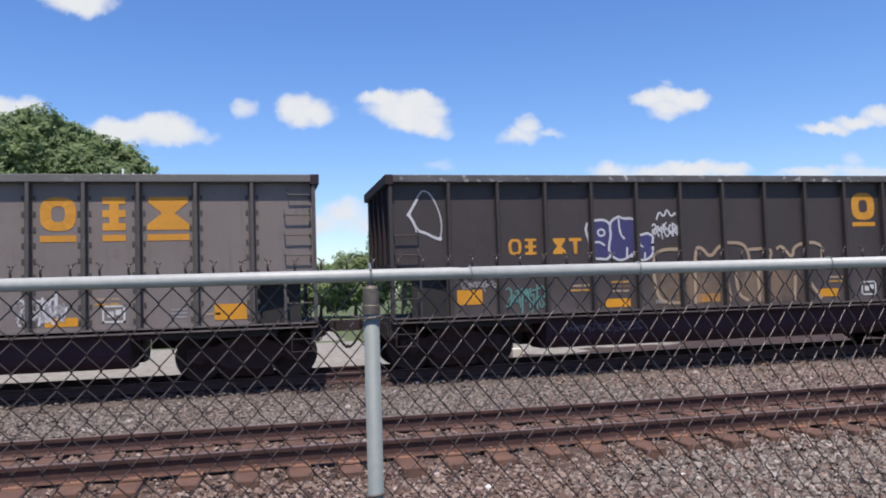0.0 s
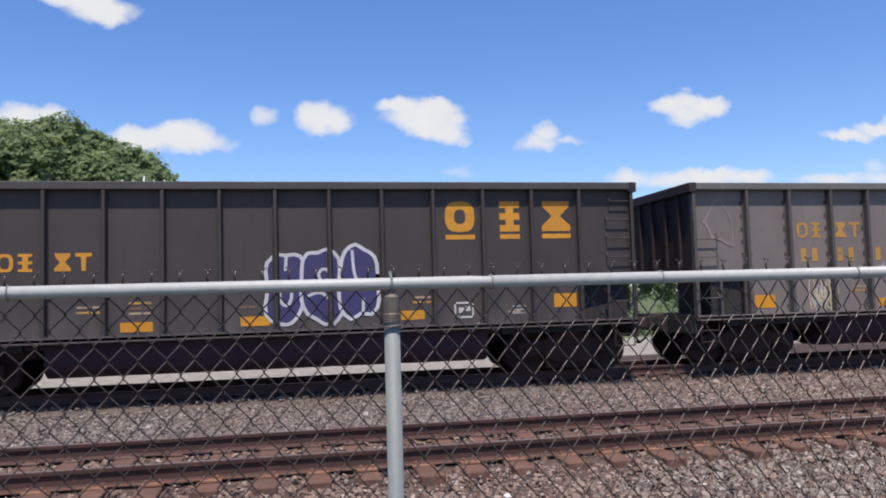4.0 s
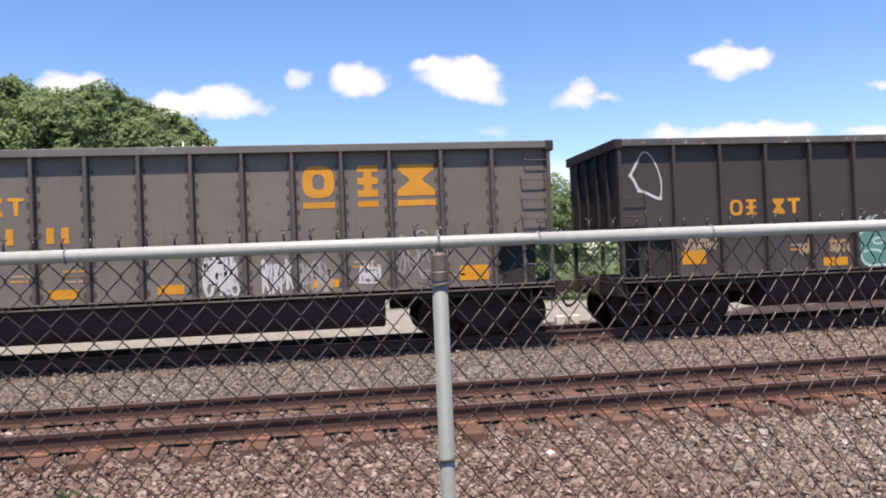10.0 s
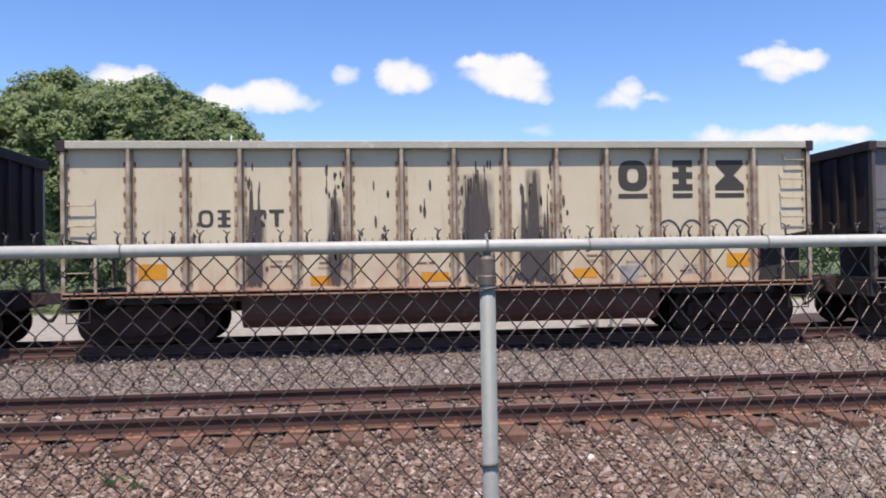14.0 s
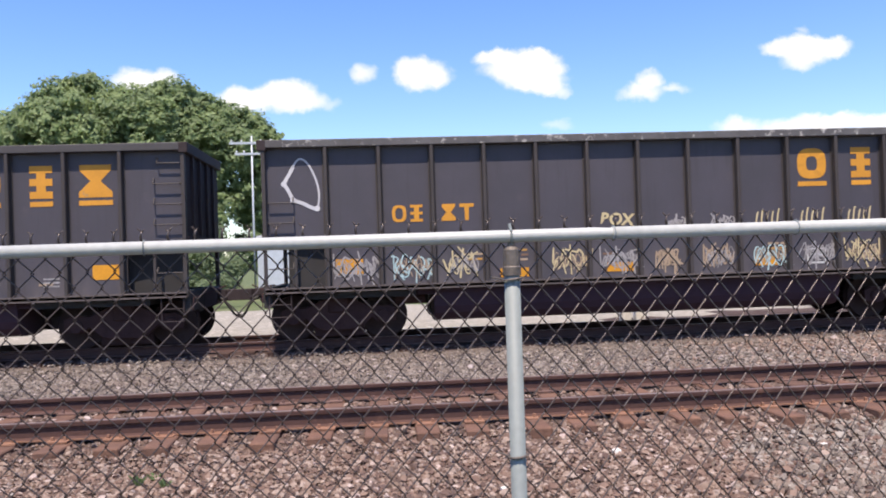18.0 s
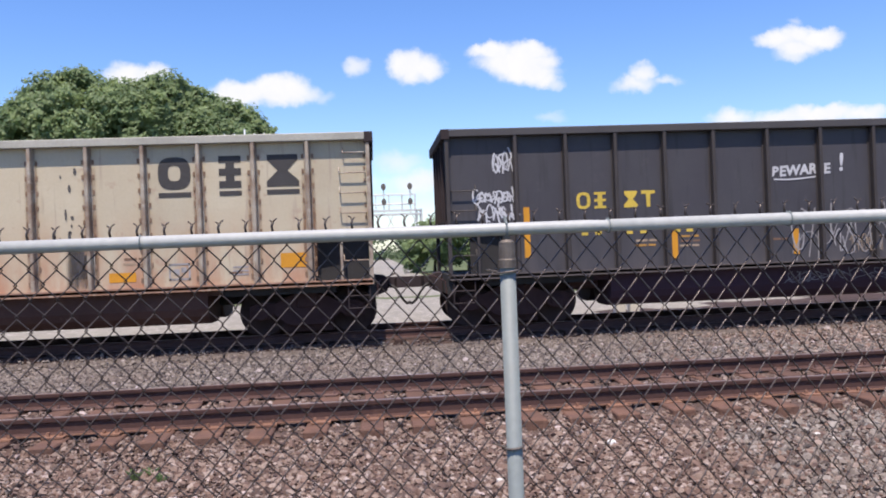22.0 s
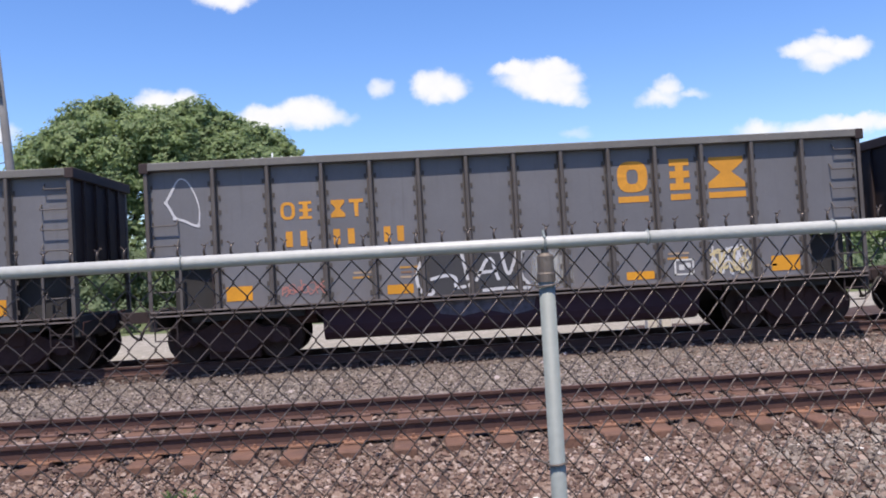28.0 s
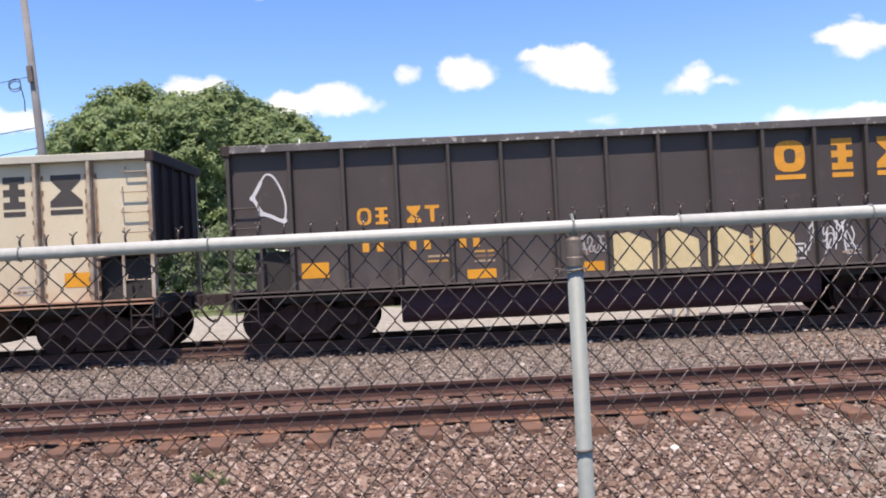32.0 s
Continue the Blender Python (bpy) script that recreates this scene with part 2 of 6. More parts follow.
def island_surface(name, ramp, rough=0.9, fine=60.0):
    """Loose pieces joined in one mesh, each with its own tone."""
    m = bpy.data.materials.new(name)
    m.use_nodes = True
    nt = m.node_tree
    bs = nt.nodes["Principled BSDF"]
    geo = nt.nodes.new("ShaderNodeNewGeometry")
    r = nt.nodes.new("ShaderNodeValToRGB")
    nt.links.new(geo.outputs["Random Per Island"], r.inputs[0])
    el = r.color_ramp.elements
    el[0].position, el[0].color = ramp[0][0], (*ramp[0][1], 1)
    el[1].position, el[1].color = ramp[-1][0], (*ramp[-1][1], 1)
    for p, c in ramp[1:-1]:
        e = el.new(p)
        e.color = (*c, 1)
    co = coords(nt, False)
    f = noise_fac(nt, co, fine, 4, 0.3, 0.7)
    col = mix_rgb(nt, f, r.outputs[0], mix_rgb(nt, 0.4, r.outputs[0], (0.05, 0.04, 0.035)))
    col = mix_rgb(nt, noise_fac(nt, co, 0.5, 3, 0.4, 0.7), col, mix_rgb(nt, 0.3, col, (0.12, 0.075, 0.055)))
    nt.links.new(col, bs.inputs["Base Color"])
    bs.inputs["Roughness"].default_value = rough
    return m


M_BALLAST = surface("grey_ballast", (0.178, 0.144, 0.126), (0.111, 0.089, 0.078), (0.244, 0.207, 0.185), 9, 40, 0.95, bump=0.9, depth=0.04, scatter=False)
M_BALLAST_RED = surface("rusty_ballast", (0.163, 0.107, 0.085), (0.104, 0.067, 0.053), (0.237, 0.185, 0.156), 9, 40, 0.95, bump=0.9, depth=0.04, scatter=False)
M_ROAD = surface("pale_gravel_road", (0.285, 0.265, 0.225), (0.205, 0.192, 0.165), (0.42, 0.40, 0.36), 2.6, 11, 0.95, bump=0.6, depth=0.03, scatter=False, third_amount=(0.55, 0.68))
M_GRASS = surface("dry_grass", (0.100, 0.124, 0.048), (0.068, 0.096, 0.032), (0.160, 0.152, 0.080), 0.22, 9, 0.95, bump=0.5, depth=0.05, scatter=False)
# dark soil beyond the far track; under the train its tone includes the train's shade
M_SOIL = surface("coal_soil_and_train_shade", (0.063, 0.037, 0.030), (0.041, 0.024, 0.020), (0.099, 0.061, 0.048), 1.2, 22, 0.95, bump=0.6, depth=0.03, scatter=False)
STONES_GREY = island_surface("grey_stones", [(0.0, (0.077, 0.059, 0.057)), (0.3, (0.150, 0.126, 0.107)), (0.7, (0.205, 0.176, 0.151)), (0.96, (0.272, 0.237, 0.209)), (1.0, (0.418, 0.360, 0.355))])
STONES_RED = island_surface("rust_brown_stones", [(0.0, (0.076, 0.046, 0.039)), (0.3, (0.157, 0.095, 0.071)), (0.6, (0.237, 0.169, 0.131)), (0.95, (0.336, 0.267, 0.224)), (1.0, (0.458, 0.374, 0.346))])
STONES_PALE = island_surface("pale_grey_stones", [(0.0, (0.073, 0.057, 0.050)), (0.3, (0.158, 0.129, 0.107)), (0.6, (0.224, 0.191, 0.160)), (0.93, (0.299, 0.266, 0.232)), (1.0, (0.428, 0.393, 0.352))])
M_TIE = surface("weathered_rusty_tie", (0.162, 0.090, 0.064), (0.110, 0.066, 0.052), (0.229, 0.130, 0.090), 3, 25, 0.9, bump=0.5, shine=0.22)
# far ties: brown deepened to carry the shade below the cars
M_TIE_DARK = surface("dark_tie_with_train_shade", (0.056, 0.033, 0.027), (0.070, 0.046, 0.039), None, 3, 25, 0.9, bump=0.5, shine=0.15)
M_RAIL = surface("brown_rail_steel", (0.084, 0.045, 0.038), (0.064, 0.035, 0.031), (0.117, 0.064, 0.049), 2, 30, 0.75, 0.15, shine=0.25)
M_FOOT = surface("dull_rail_foot", (0.164, 0.102, 0.086), (0.123, 0.078, 0.070), (0.197, 0.135, 0.115), 3, 30, 0.85, bump=0.3, shine=0.22)
M_RAILTOP = surface("worn_rail_head", (0.34, 0.28, 0.26), (0.24, 0.18, 0.16), None, 1.2, 20, 0.42, 0.6, bump=0.05)
M_PLATE = surface("rusty_tie_plate", (0.271, 0.148, 0.097), (0.199, 0.107, 0.076), None, 4, 30, 0.85, bump=0.3, shine=0.22)
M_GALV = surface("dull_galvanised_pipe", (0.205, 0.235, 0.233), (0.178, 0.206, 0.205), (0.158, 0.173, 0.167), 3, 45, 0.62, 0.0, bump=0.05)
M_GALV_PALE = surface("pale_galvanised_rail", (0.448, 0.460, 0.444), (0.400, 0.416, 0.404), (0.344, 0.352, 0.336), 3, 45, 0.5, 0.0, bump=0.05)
M_FITTING = surface("grey_cast_fitting", (0.176, 0.152, 0.133), (0.123, 0.102, 0.090), None, 8, 50, 0.6, 0.5, bump=0.2)
M_WIRE = surface("weathered_chain_wire", (0.078, 0.060, 0.052), (0.055, 0.041, 0.035), (0.135, 0.115, 0.104), 6, 60, 0.36, 0.35, bump=0.0)
# one near-black tone for end walls, posts, couplers and steps of every car
M_END = surface("near_black_end", (0.036, 0.027, 0.029), (0.046, 0.034, 0.035), None, 1.4, 18, 0.8, bump=0.1, shine=0.22)
M_UNDER = surface("black_running_gear", (0.035, 0.019, 0.020), (0.045, 0.025, 0.026), None, 2, 20, 0.85, bump=0.2, shine=0.22)
M_TRUCK = surface("dark_cast_steel", (0.041, 0.022, 0.023), (0.060, 0.033, 0.031), None, 4, 25, 0.9, 0.0, bump=0.2, shine=0.22)
M_WHEEL = surface("dark_wheel_steel", (0.032, 0.020, 0.020), (0.046, 0.031, 0.028), None, 5, 25, 0.8, 0.0, bump=0.1, shine=0.22)
M_RUBBER = surface("black_rubber_hose", (0.025, 0.023, 0.022), None, None, 5, 25, 0.7, bump=0.0)
M_BARK = surface("grey_bark", (0.13, 0.10, 0.075), (0.08, 0.06, 0.045), None, 2, 18, 0.95, bump=0.8)
M_LEAF = [surface("leaf_green", (0.234, 0.323, 0.136), (0.131, 0.199, 0.084), (0.336, 0.420, 0.172), 0.55, 5, 0.55, bump=0, scatter=False, translucent=0.5, third_amount=(0.52, 0.68)),
          surface("leaf_deep_green", (0.160, 0.220, 0.108), (0.110, 0.160, 0.080), (0.215, 0.275, 0.135), 0.55, 5, 0.6, bump=0, scatter=False, translucent=0.5)]
M_POLE = surface("grey_weathered_pole", (0.215, 0.218, 0.225), (0.155, 0.157, 0.162), None, 1.5, 16, 0.9, bump=0.3)
M_CABLE = surface("black_cable", (0.03, 0.03, 0.033), None, None, 3, 10, 0.6, bump=0)
M_WHITE = surface("white_painted_metal", (0.68, 0.70, 0.69), (0.60, 0.62, 0.61), None, 2, 20, 0.5, bump=0.05)
M_SILVER = surface("silver_grey_metal", (0.52, 0.57, 0.62), (0.45, 0.50, 0.545), None, 2, 20, 0.5, 0.1, bump=0.05)
M_CONCRETE = surface("white_concrete", (0.72, 0.70, 0.66), (0.60, 0.58, 0.54), None, 3, 25, 0.9, bump=0.2)


def flat_paint(name, c, wear=None, amount=(0.62, 0.75)):
    return surface(name, c, tuple(v * 0.86 for v in c), wear, 2.5, 30, 0.7, bump=0.0, third_amount=amount)


def smear_paint(name, c, most=0.93, density=1.0):
    """Thin run-down dirt: streaky, fading out at its borders, the paint below showing through."""
    m = bpy.data.materials.new(name)
    m.use_nodes = True
    nt = m.node_tree
    bs, out = nt.nodes["Principled BSDF"], nt.nodes["Material Output"]
    bs.inputs["Base Color"].default_value, bs.inputs["Roughness"].default_value = (*c, 1), 0.8
    tc = nt.nodes.new("ShaderNodeTexCoord")
    sep = nt.nodes.new("ShaderNodeSeparateXYZ")
    nt.links.new(tc.outputs["Generated"], sep.inputs[0])

    def op(kind, a, b):
        n = nt.nodes.new("ShaderNodeMath")
        n.operation = kind
        for i, v in enumerate((a, b)):
            if isinstance(v, (int, float)):
                n.inputs[i].default_value = v
            else:
                nt.links.new(v, n.inputs[i])
        return n.outputs[0]
    side = op("MULTIPLY", op("MULTIPLY", sep.outputs[0], op("SUBTRACT", 1.0, sep.outputs[0])), 4.0)
    tall = op("MULTIPLY", op("MULTIPLY", sep.outputs[2], op("SUBTRACT", 1.0, sep.outputs[2])), 4.0)
    soft = op("MULTIPLY", op("POWER", side, 0.8), op("POWER", tall, 0.5))
    streaks = noise_fac(nt, coords(nt, True, (9.0, 9.0, 0.5)), 1.6, 5, 0.30, 0.72, 0.6)
    blots = noise_fac(nt, coords(nt, True, (2.5, 2.5, 0.9)), 1.8, 4, 0.34, 0.66)
    mask = op("MINIMUM", op("MULTIPLY", op("MULTIPLY", soft, op("ADD", op("MULTIPLY", streaks, 0.9), op("MULTIPLY", blots, 0.7))), density), most)
    tr = nt.nodes.new("ShaderNodeBsdfTransparent")
    mx = nt.nodes.new("ShaderNodeMixShader")
    nt.links.new(mask, mx.inputs[0])
    nt.links.new(tr.outputs[0], mx.inputs[1])
    nt.links.new(bs.outputs[0], mx.inputs[2])
    nt.links.new(mx.outputs[0], out.inputs["Surface"])
    return m


P_ORANGE = flat_paint("orange_lettering", (0.640, 0.288, 0.024), (0.280, 0.192, 0.096))
P_FADED = flat_paint("faded_orange_lettering", (0.496, 0.264, 0.056), (0.152, 0.136, 0.128), (0.58, 0.70))
P_RED_ORANGE = flat_paint("red_orange_lettering", (0.600, 0.176, 0.048))
P_YELLOW = flat_paint("yellow_lettering", (0.640, 0.464, 0.064))
P_BLACK = flat_paint("black_lettering", (0.045, 0.042, 0.042), (0.24, 0.21, 0.175), (0.70, 0.84))
P_WHITE = flat_paint("white_lettering", (0.592, 0.592, 0.576))
P_REFLECT = flat_paint("amber_reflector_patch", (0.640, 0.284, 0.012), (0.496, 0.240, 0.040))
P_SPRAY_WHITE = flat_paint("white_spray", (0.576, 0.584, 0.608), (0.320, 0.320, 0.336))
P_SPRAY_GREY = flat_paint("pale_grey_spray", (0.352, 0.336, 0.336), (0.176, 0.168, 0.168), (0.5, 0.65))
P_SPRAY_TAN = flat_paint("tan_spray", (0.400, 0.296, 0.200), (0.200, 0.152, 0.120))
P_SPRAY_BLUE = flat_paint("violet_blue_spray", (0.044, 0.042, 0.145), (0.060, 0.058, 0.185))
P_SPRAY_SKY = flat_paint("bright_blue_spray", (0.032, 0.160, 0.374), (0.019, 0.096, 0.286))
P_SPRAY_CYAN = flat_paint("pale_cyan_spray", (0.400, 0.560, 0.576), (0.240, 0.360, 0.376))
P_SPRAY_TEAL = flat_paint("teal_spray", (0.104, 0.264, 0.240))
P_SPRAY_PINK = flat_paint("crimson_pink_spray", (0.496, 0.048, 0.112), (0.560, 0.176, 0.208))
P_SPRAY_ROSE = flat_paint("washed_red_spray", (0.464, 0.192, 0.160), (0.496, 0.320, 0.256))
P_SPRAY_RED = flat_paint("dark_red_spray", (0.176, 0.052, 0.060))
P_SPRAY_CREAM = flat_paint("pale_yellow_spray", (0.576, 0.480, 0.272), (0.496, 0.400, 0.240))
P_SPRAY_LILAC = flat_paint("lilac_spray", (0.152, 0.140, 0.200))
P_SPRAY_MINT = flat_paint("pale_mint_spray", (0.440, 0.560, 0.480), (0.400, 0.480, 0.400))
P_SPRAY_NIGHT = flat_paint("dull_violet_spray", (0.105, 0.10, 0.135), (0.05, 0.045, 0.06), (0.45, 0.6))
P_SPRAY_SLATE = flat_paint("slate_blue_spray", (0.128, 0.200, 0.288), (0.240, 0.256, 0.288))
P_SPRAY_PALE = flat_paint("pale_pink_spray", (0.528, 0.336, 0.288), (0.496, 0.400, 0.336))
P_SPRAY_BLACK = flat_paint("black_spray", (0.04, 0.04, 0.045))


def car_paint(name, base, second, rust=None, rust_amount=(0.6, 0.75), streak=None, streak_amount=(0.55, 0.75), low=None):
    return surface(name, base, second, rust, 1.3, 22, 0.62, 0.0, 0.06, 0.006, True, streak, streak_amount, rust_amount, low=low, grain=0.16)


LOW_RUST, DUST = (0.345, 0.158, 0.083), (0.211, 0.176, 0.156)
BODY = {
    "dark": car_paint("dark_brown_car_paint", (0.051, 0.040, 0.039), (0.042, 0.034, 0.033), (0.066, 0.049, 0.043), (0.60, 0.8), (0.036, 0.029, 0.029), (0.55, 0.8), (DUST, 1.8, 0.95, 0.30)),
    "black": car_paint("black_car_paint", (0.045, 0.042, 0.051), (0.052, 0.050, 0.057), (0.063, 0.057, 0.062), (0.60, 0.8), (0.023, 0.022, 0.025), (0.55, 0.8), (DUST, 1.7, 0.95, 0.2)),
    "slate": car_paint("dark_slate_car_paint", (0.055, 0.050, 0.064), (0.046, 0.043, 0.054), (0.068, 0.058, 0.066), (0.60, 0.8), (0.038, 0.034, 0.042), (0.55, 0.8), (DUST, 1.8, 0.95, 0.28)),
    "grey": car_paint("warm_grey_car_paint", (0.190, 0.162, 0.148), (0.170, 0.144, 0.132), (0.118, 0.086, 0.071), (0.62, 0.8), (0.130, 0.111, 0.102), (0.55, 0.8), (DUST, 1.9, 0.95, 0.4)),
    "smoky": car_paint("smoky_grey_car_paint", (0.158, 0.138, 0.128), (0.140, 0.122, 0.113), (0.100, 0.075, 0.063), (0.62, 0.8), (0.108, 0.093, 0.087), (0.55, 0.8), (DUST, 1.9, 0.95, 0.4)),
    "blue": car_paint("blue_grey_car_paint", (0.135, 0.137, 0.153), (0.120, 0.121, 0.134), (0.107, 0.095, 0.093), (0.62, 0.8), (0.100, 0.100, 0.109), (0.55, 0.8), (DUST, 1.9, 0.95, 0.35)),
    "cream": car_paint("cream_car_paint", (0.560, 0.510, 0.378), (0.520, 0.462, 0.340), (0.380, 0.295, 0.208), (0.64, 0.82), (0.406, 0.339, 0.254), (0.60, 0.82), (LOW_RUST, 2.0, 0.95, 0.62)),
    "rusty": car_paint("rust_stained_cream_paint", (0.560, 0.475, 0.340), (0.510, 0.405, 0.275), (0.343, 0.179, 0.086), (0.58, 0.76), (0.30, 0.21, 0.145), (0.58, 0.76), (LOW_RUST, 2.6, 1.1, 1.0)),
    "pinkish": car_paint("pinkish_cream_paint", (0.507, 0.451, 0.329), (0.470, 0.405, 0.288), (0.323, 0.205, 0.153), (0.60, 0.78), (0.305, 0.242, 0.189), (0.60, 0.78), ((0.377, 0.186, 0.108), 2.5, 1.0, 0.95)),
}
CHORD = {
    "cream": surface("worn_grey_top_chord", (0.44, 0.43, 0.37), (0.35, 0.34, 0.29), (0.49, 0.475, 0.42), 1.2, 20, 0.7, bump=0.05),
    "grey": surface("dark_grey_top_chord", (0.152, 0.148, 0.141), (0.119, 0.116, 0.111), (0.189, 0.184, 0.176), 1.2, 20, 0.7, bump=0.05),
    "dark": surface("dark_top_chord", (0.062, 0.058, 0.060), (0.048, 0.044, 0.046), None, 1.2, 20, 0.7, bump=0.05),
    "flaking": surface("flaking_white_top_chord", (0.36, 0.36, 0.35), (0.20, 0.19, 0.185), (0.075, 0.065, 0.06), 1.6, 20, 0.7, bump=0.05, third_amount=(0.52, 0.60)),
    "chipped": surface("chipped_white_top_chord", (0.105, 0.102, 0.104), (0.064, 0.060, 0.060), (0.36, 0.35, 0.33), 2.6, 20, 0.7, bump=0.05, third_amount=(0.58, 0.66)),
}
RIB = {
    "cream": surface("rust_streaked_rib", (0.40, 0.355, 0.285), (0.200, 0.122, 0.080), (0.44, 0.40, 0.33), 3.2, 22, 0.75, bump=0.1),
    "grey": surface("grey_rib", (0.087, 0.078, 0.075), (0.070, 0.059, 0.055), (0.105, 0.098, 0.095), 2.2, 22, 0.7, bump=0.1),
    "dark": surface("dark_rib", (0.046, 0.038, 0.037), (0.036, 0.030, 0.029), None, 2.2, 22, 0.7, bump=0.1),
}
SILL = {
    "cream": surface("rusty_side_sill", (0.390, 0.234, 0.164), (0.281, 0.148, 0.094), (0.437, 0.343, 0.265), 2.2, 22, 0.8, bump=0.2),
    "grey": surface("grey_side_sill", (0.172, 0.148, 0.140), (0.125, 0.101, 0.094), None, 2.2, 22, 0.8, bump=0.2),
    "dark": surface("dark_side_sill", (0.113, 0.094, 0.090), (0.078, 0.064, 0.061), None, 2.2, 22, 0.8, bump=0.2),
}
TUB = {
    "cream": surface("brown_tub_paint", (0.100, 0.050, 0.038), (0.074, 0.036, 0.027), (0.121, 0.066, 0.052), 1.2, 15, 0.75, bump=0.1, shine=0.25),
    "dark": surface("dark_tub_paint", (0.054, 0.028, 0.038), (0.041, 0.022, 0.030), None, 1.2, 15, 0.85, bump=0.1, shine=0.25),
}
M_BOLT_RUST = surface("rusty_bolts", (0.27, 0.185, 0.13), (0.17, 0.10, 0.065), None, 6, 30, 0.85, bump=0)
M_BOLT_GREY = surface("dark_grey_bolts", (0.075, 0.065, 0.06), None, None, 6, 30, 0.8, bump=0)
M_INSIDE = surface("coal_dusty_interior", (0.03, 0.028, 0.028), None, None, 3, 20, 0.9, bump=0.1)


# ---- mesh helpers ----
def box(bm, x0, x1, y0, y1, z0, z1):
    v = [bm.verts.new(p) for p in ((x0, y0, z0), (x1, y0, z0), (x1, y1, z0), (x0, y1, z0), (x0, y0, z1), (x1, y0, z1), (x1, y1, z1), (x0, y1, z1))]
    for f in ((0, 3, 2, 1), (4, 5, 6, 7), (0, 1, 5, 4), (1, 2, 6, 5), (2, 3, 7, 6), (3, 0, 4, 7)):
        bm.faces.new([v[i] for i in f])


def prism(bm, outline, axis, a, b):
    """An outline in two axes drawn out along the third (0 x, 1 y, 2 z) from a to b."""
    def place(p, q, c):
        return ((c, p, q), (p, c, q), (p, q, c))[axis]
    lo = [bm.verts.new(place(p, q, a)) for p, q in outline]
    hi = [bm.verts.new(place(p, q, b)) for p, q in outline]
    n = len(outline)
    bm.faces.new(lo)
    bm.faces.new(hi[::-1])
    for i in range(n):
        bm.faces.new((lo[i], hi[i], hi[(i + 1) % n], lo[(i + 1) % n]))


def tube(bm, points, r, sides=6, caps=True):
    pts = [Vector(p) for p in points]
    rings = []
    for i, p in enumerate(pts):
        d = (pts[min(i + 1, len(pts) - 1)] - pts[max(i - 1, 0)]).normalized()
        a = d.cross(Vector((0, 0, 1)) if abs(d.z) < 0.9 else Vector((0, 1, 0))).normalized()
        b = d.cross(a)
        rr = r[i] if isinstance(r, (list, tuple)) else r
        rings.append([bm.verts.new(p + (a * math.cos(k * math.tau / sides) + b * math.sin(k * math.tau / sides)) * rr) for k in range(sides)])
    for p, q in zip(rings, rings[1:]):
        for k in range(sides):
            bm.faces.new((p[k], p[(k + 1) % sides], q[(k + 1) % sides], q[k]))
    if caps:
        bm.faces.new(rings[0][::-1])
        bm.faces.new(rings[-1])


def lathe_y(bm, profile, sides=28, cx=0.0, cz=0.0):
    """A turned solid about an axle along y; profile: rows of (y, radius)."""
    rings = [[bm.verts.new((cx + r * math.cos(k * math.tau / sides), y, cz + r * math.sin(k * math.tau / sides))) for k in range(sides)] for y, r in profile]
    for p, q in zip(rings, rings[1:]):
        for k in range(sides):
            bm.faces.new((p[k], q[k], q[(k + 1) % sides], p[(k + 1) % sides]))
    bm.faces.new(rings[0])
    bm.faces.new(rings[-1][::-1])


def finish(bm, name, bevel=0.0, smooth=False):
    bmesh.ops.recalc_face_normals(bm, faces=bm.faces)
    if bevel:
        bmesh.ops.bevel(bm, geom=list(bm.edges), offset=bevel, segments=1, affect="EDGES", profile=0.5, clamp_overlap=True)
    me = bpy.data.meshes.new(name)
    bm.to_mesh(me)
    bm.free()
    if smooth:
        for p in me.polygons:
            p.use_smooth = True
    return me


def part(name, bm, material, parent, label="", bevel=0.0, smooth=False):
    me = bm if isinstance(bm, bpy.types.Mesh) else finish(bm, name, bevel, smooth)
    if not me.materials:
        me.materials.append(material)
    ob = new(name, me)
    if me.materials[0] != material:
        ob.material_slots[0].link = "OBJECT"
        ob.material_slots[0].material = material
    ob.parent = parent
    if label:
        tagged(ob, label)
    return ob


def quick_mesh(name, verts, faces, material):
    me = bpy.data.meshes.new(name)
    me.from_pydata(verts.tolist() if hasattr(verts, "tolist") else verts, [], faces.tolist() if hasattr(faces, "tolist") else faces)
    me.materials.append(material)
    me.update()
    return me


# ---- ground ----
NEAR_Y, FAR_Y = 8.84, 17.12        # centre lines of the two tracks
PROFILE = [(-900, -0.45), (-60, -0.45), (-4, -0.45), (2, -0.44), (4, -0.42), (5.5, -0.38), (6.6, -0.345), (7.3, -0.315), (7.55, -0.275), (7.8, -0.215), (10.15, -0.205), (10.6, -0.25), (11.4, -0.35),
           (12.4, -0.42), (14.4, -0.46), (15.2, -0.475), (15.9, -0.455), (16.03, -0.37), (16.18, -0.31), (18.4, -0.305), (18.9, -0.36), (19.8, -0.40), (21, -0.40), (33, -0.38), (60, -0.3), (200, 0.0), (900, 0.5), (3000, 1.0)]


def ground_z(y):
    return np.interp(y, [p[0] for p in PROFILE], [p[1] for p in PROFILE])


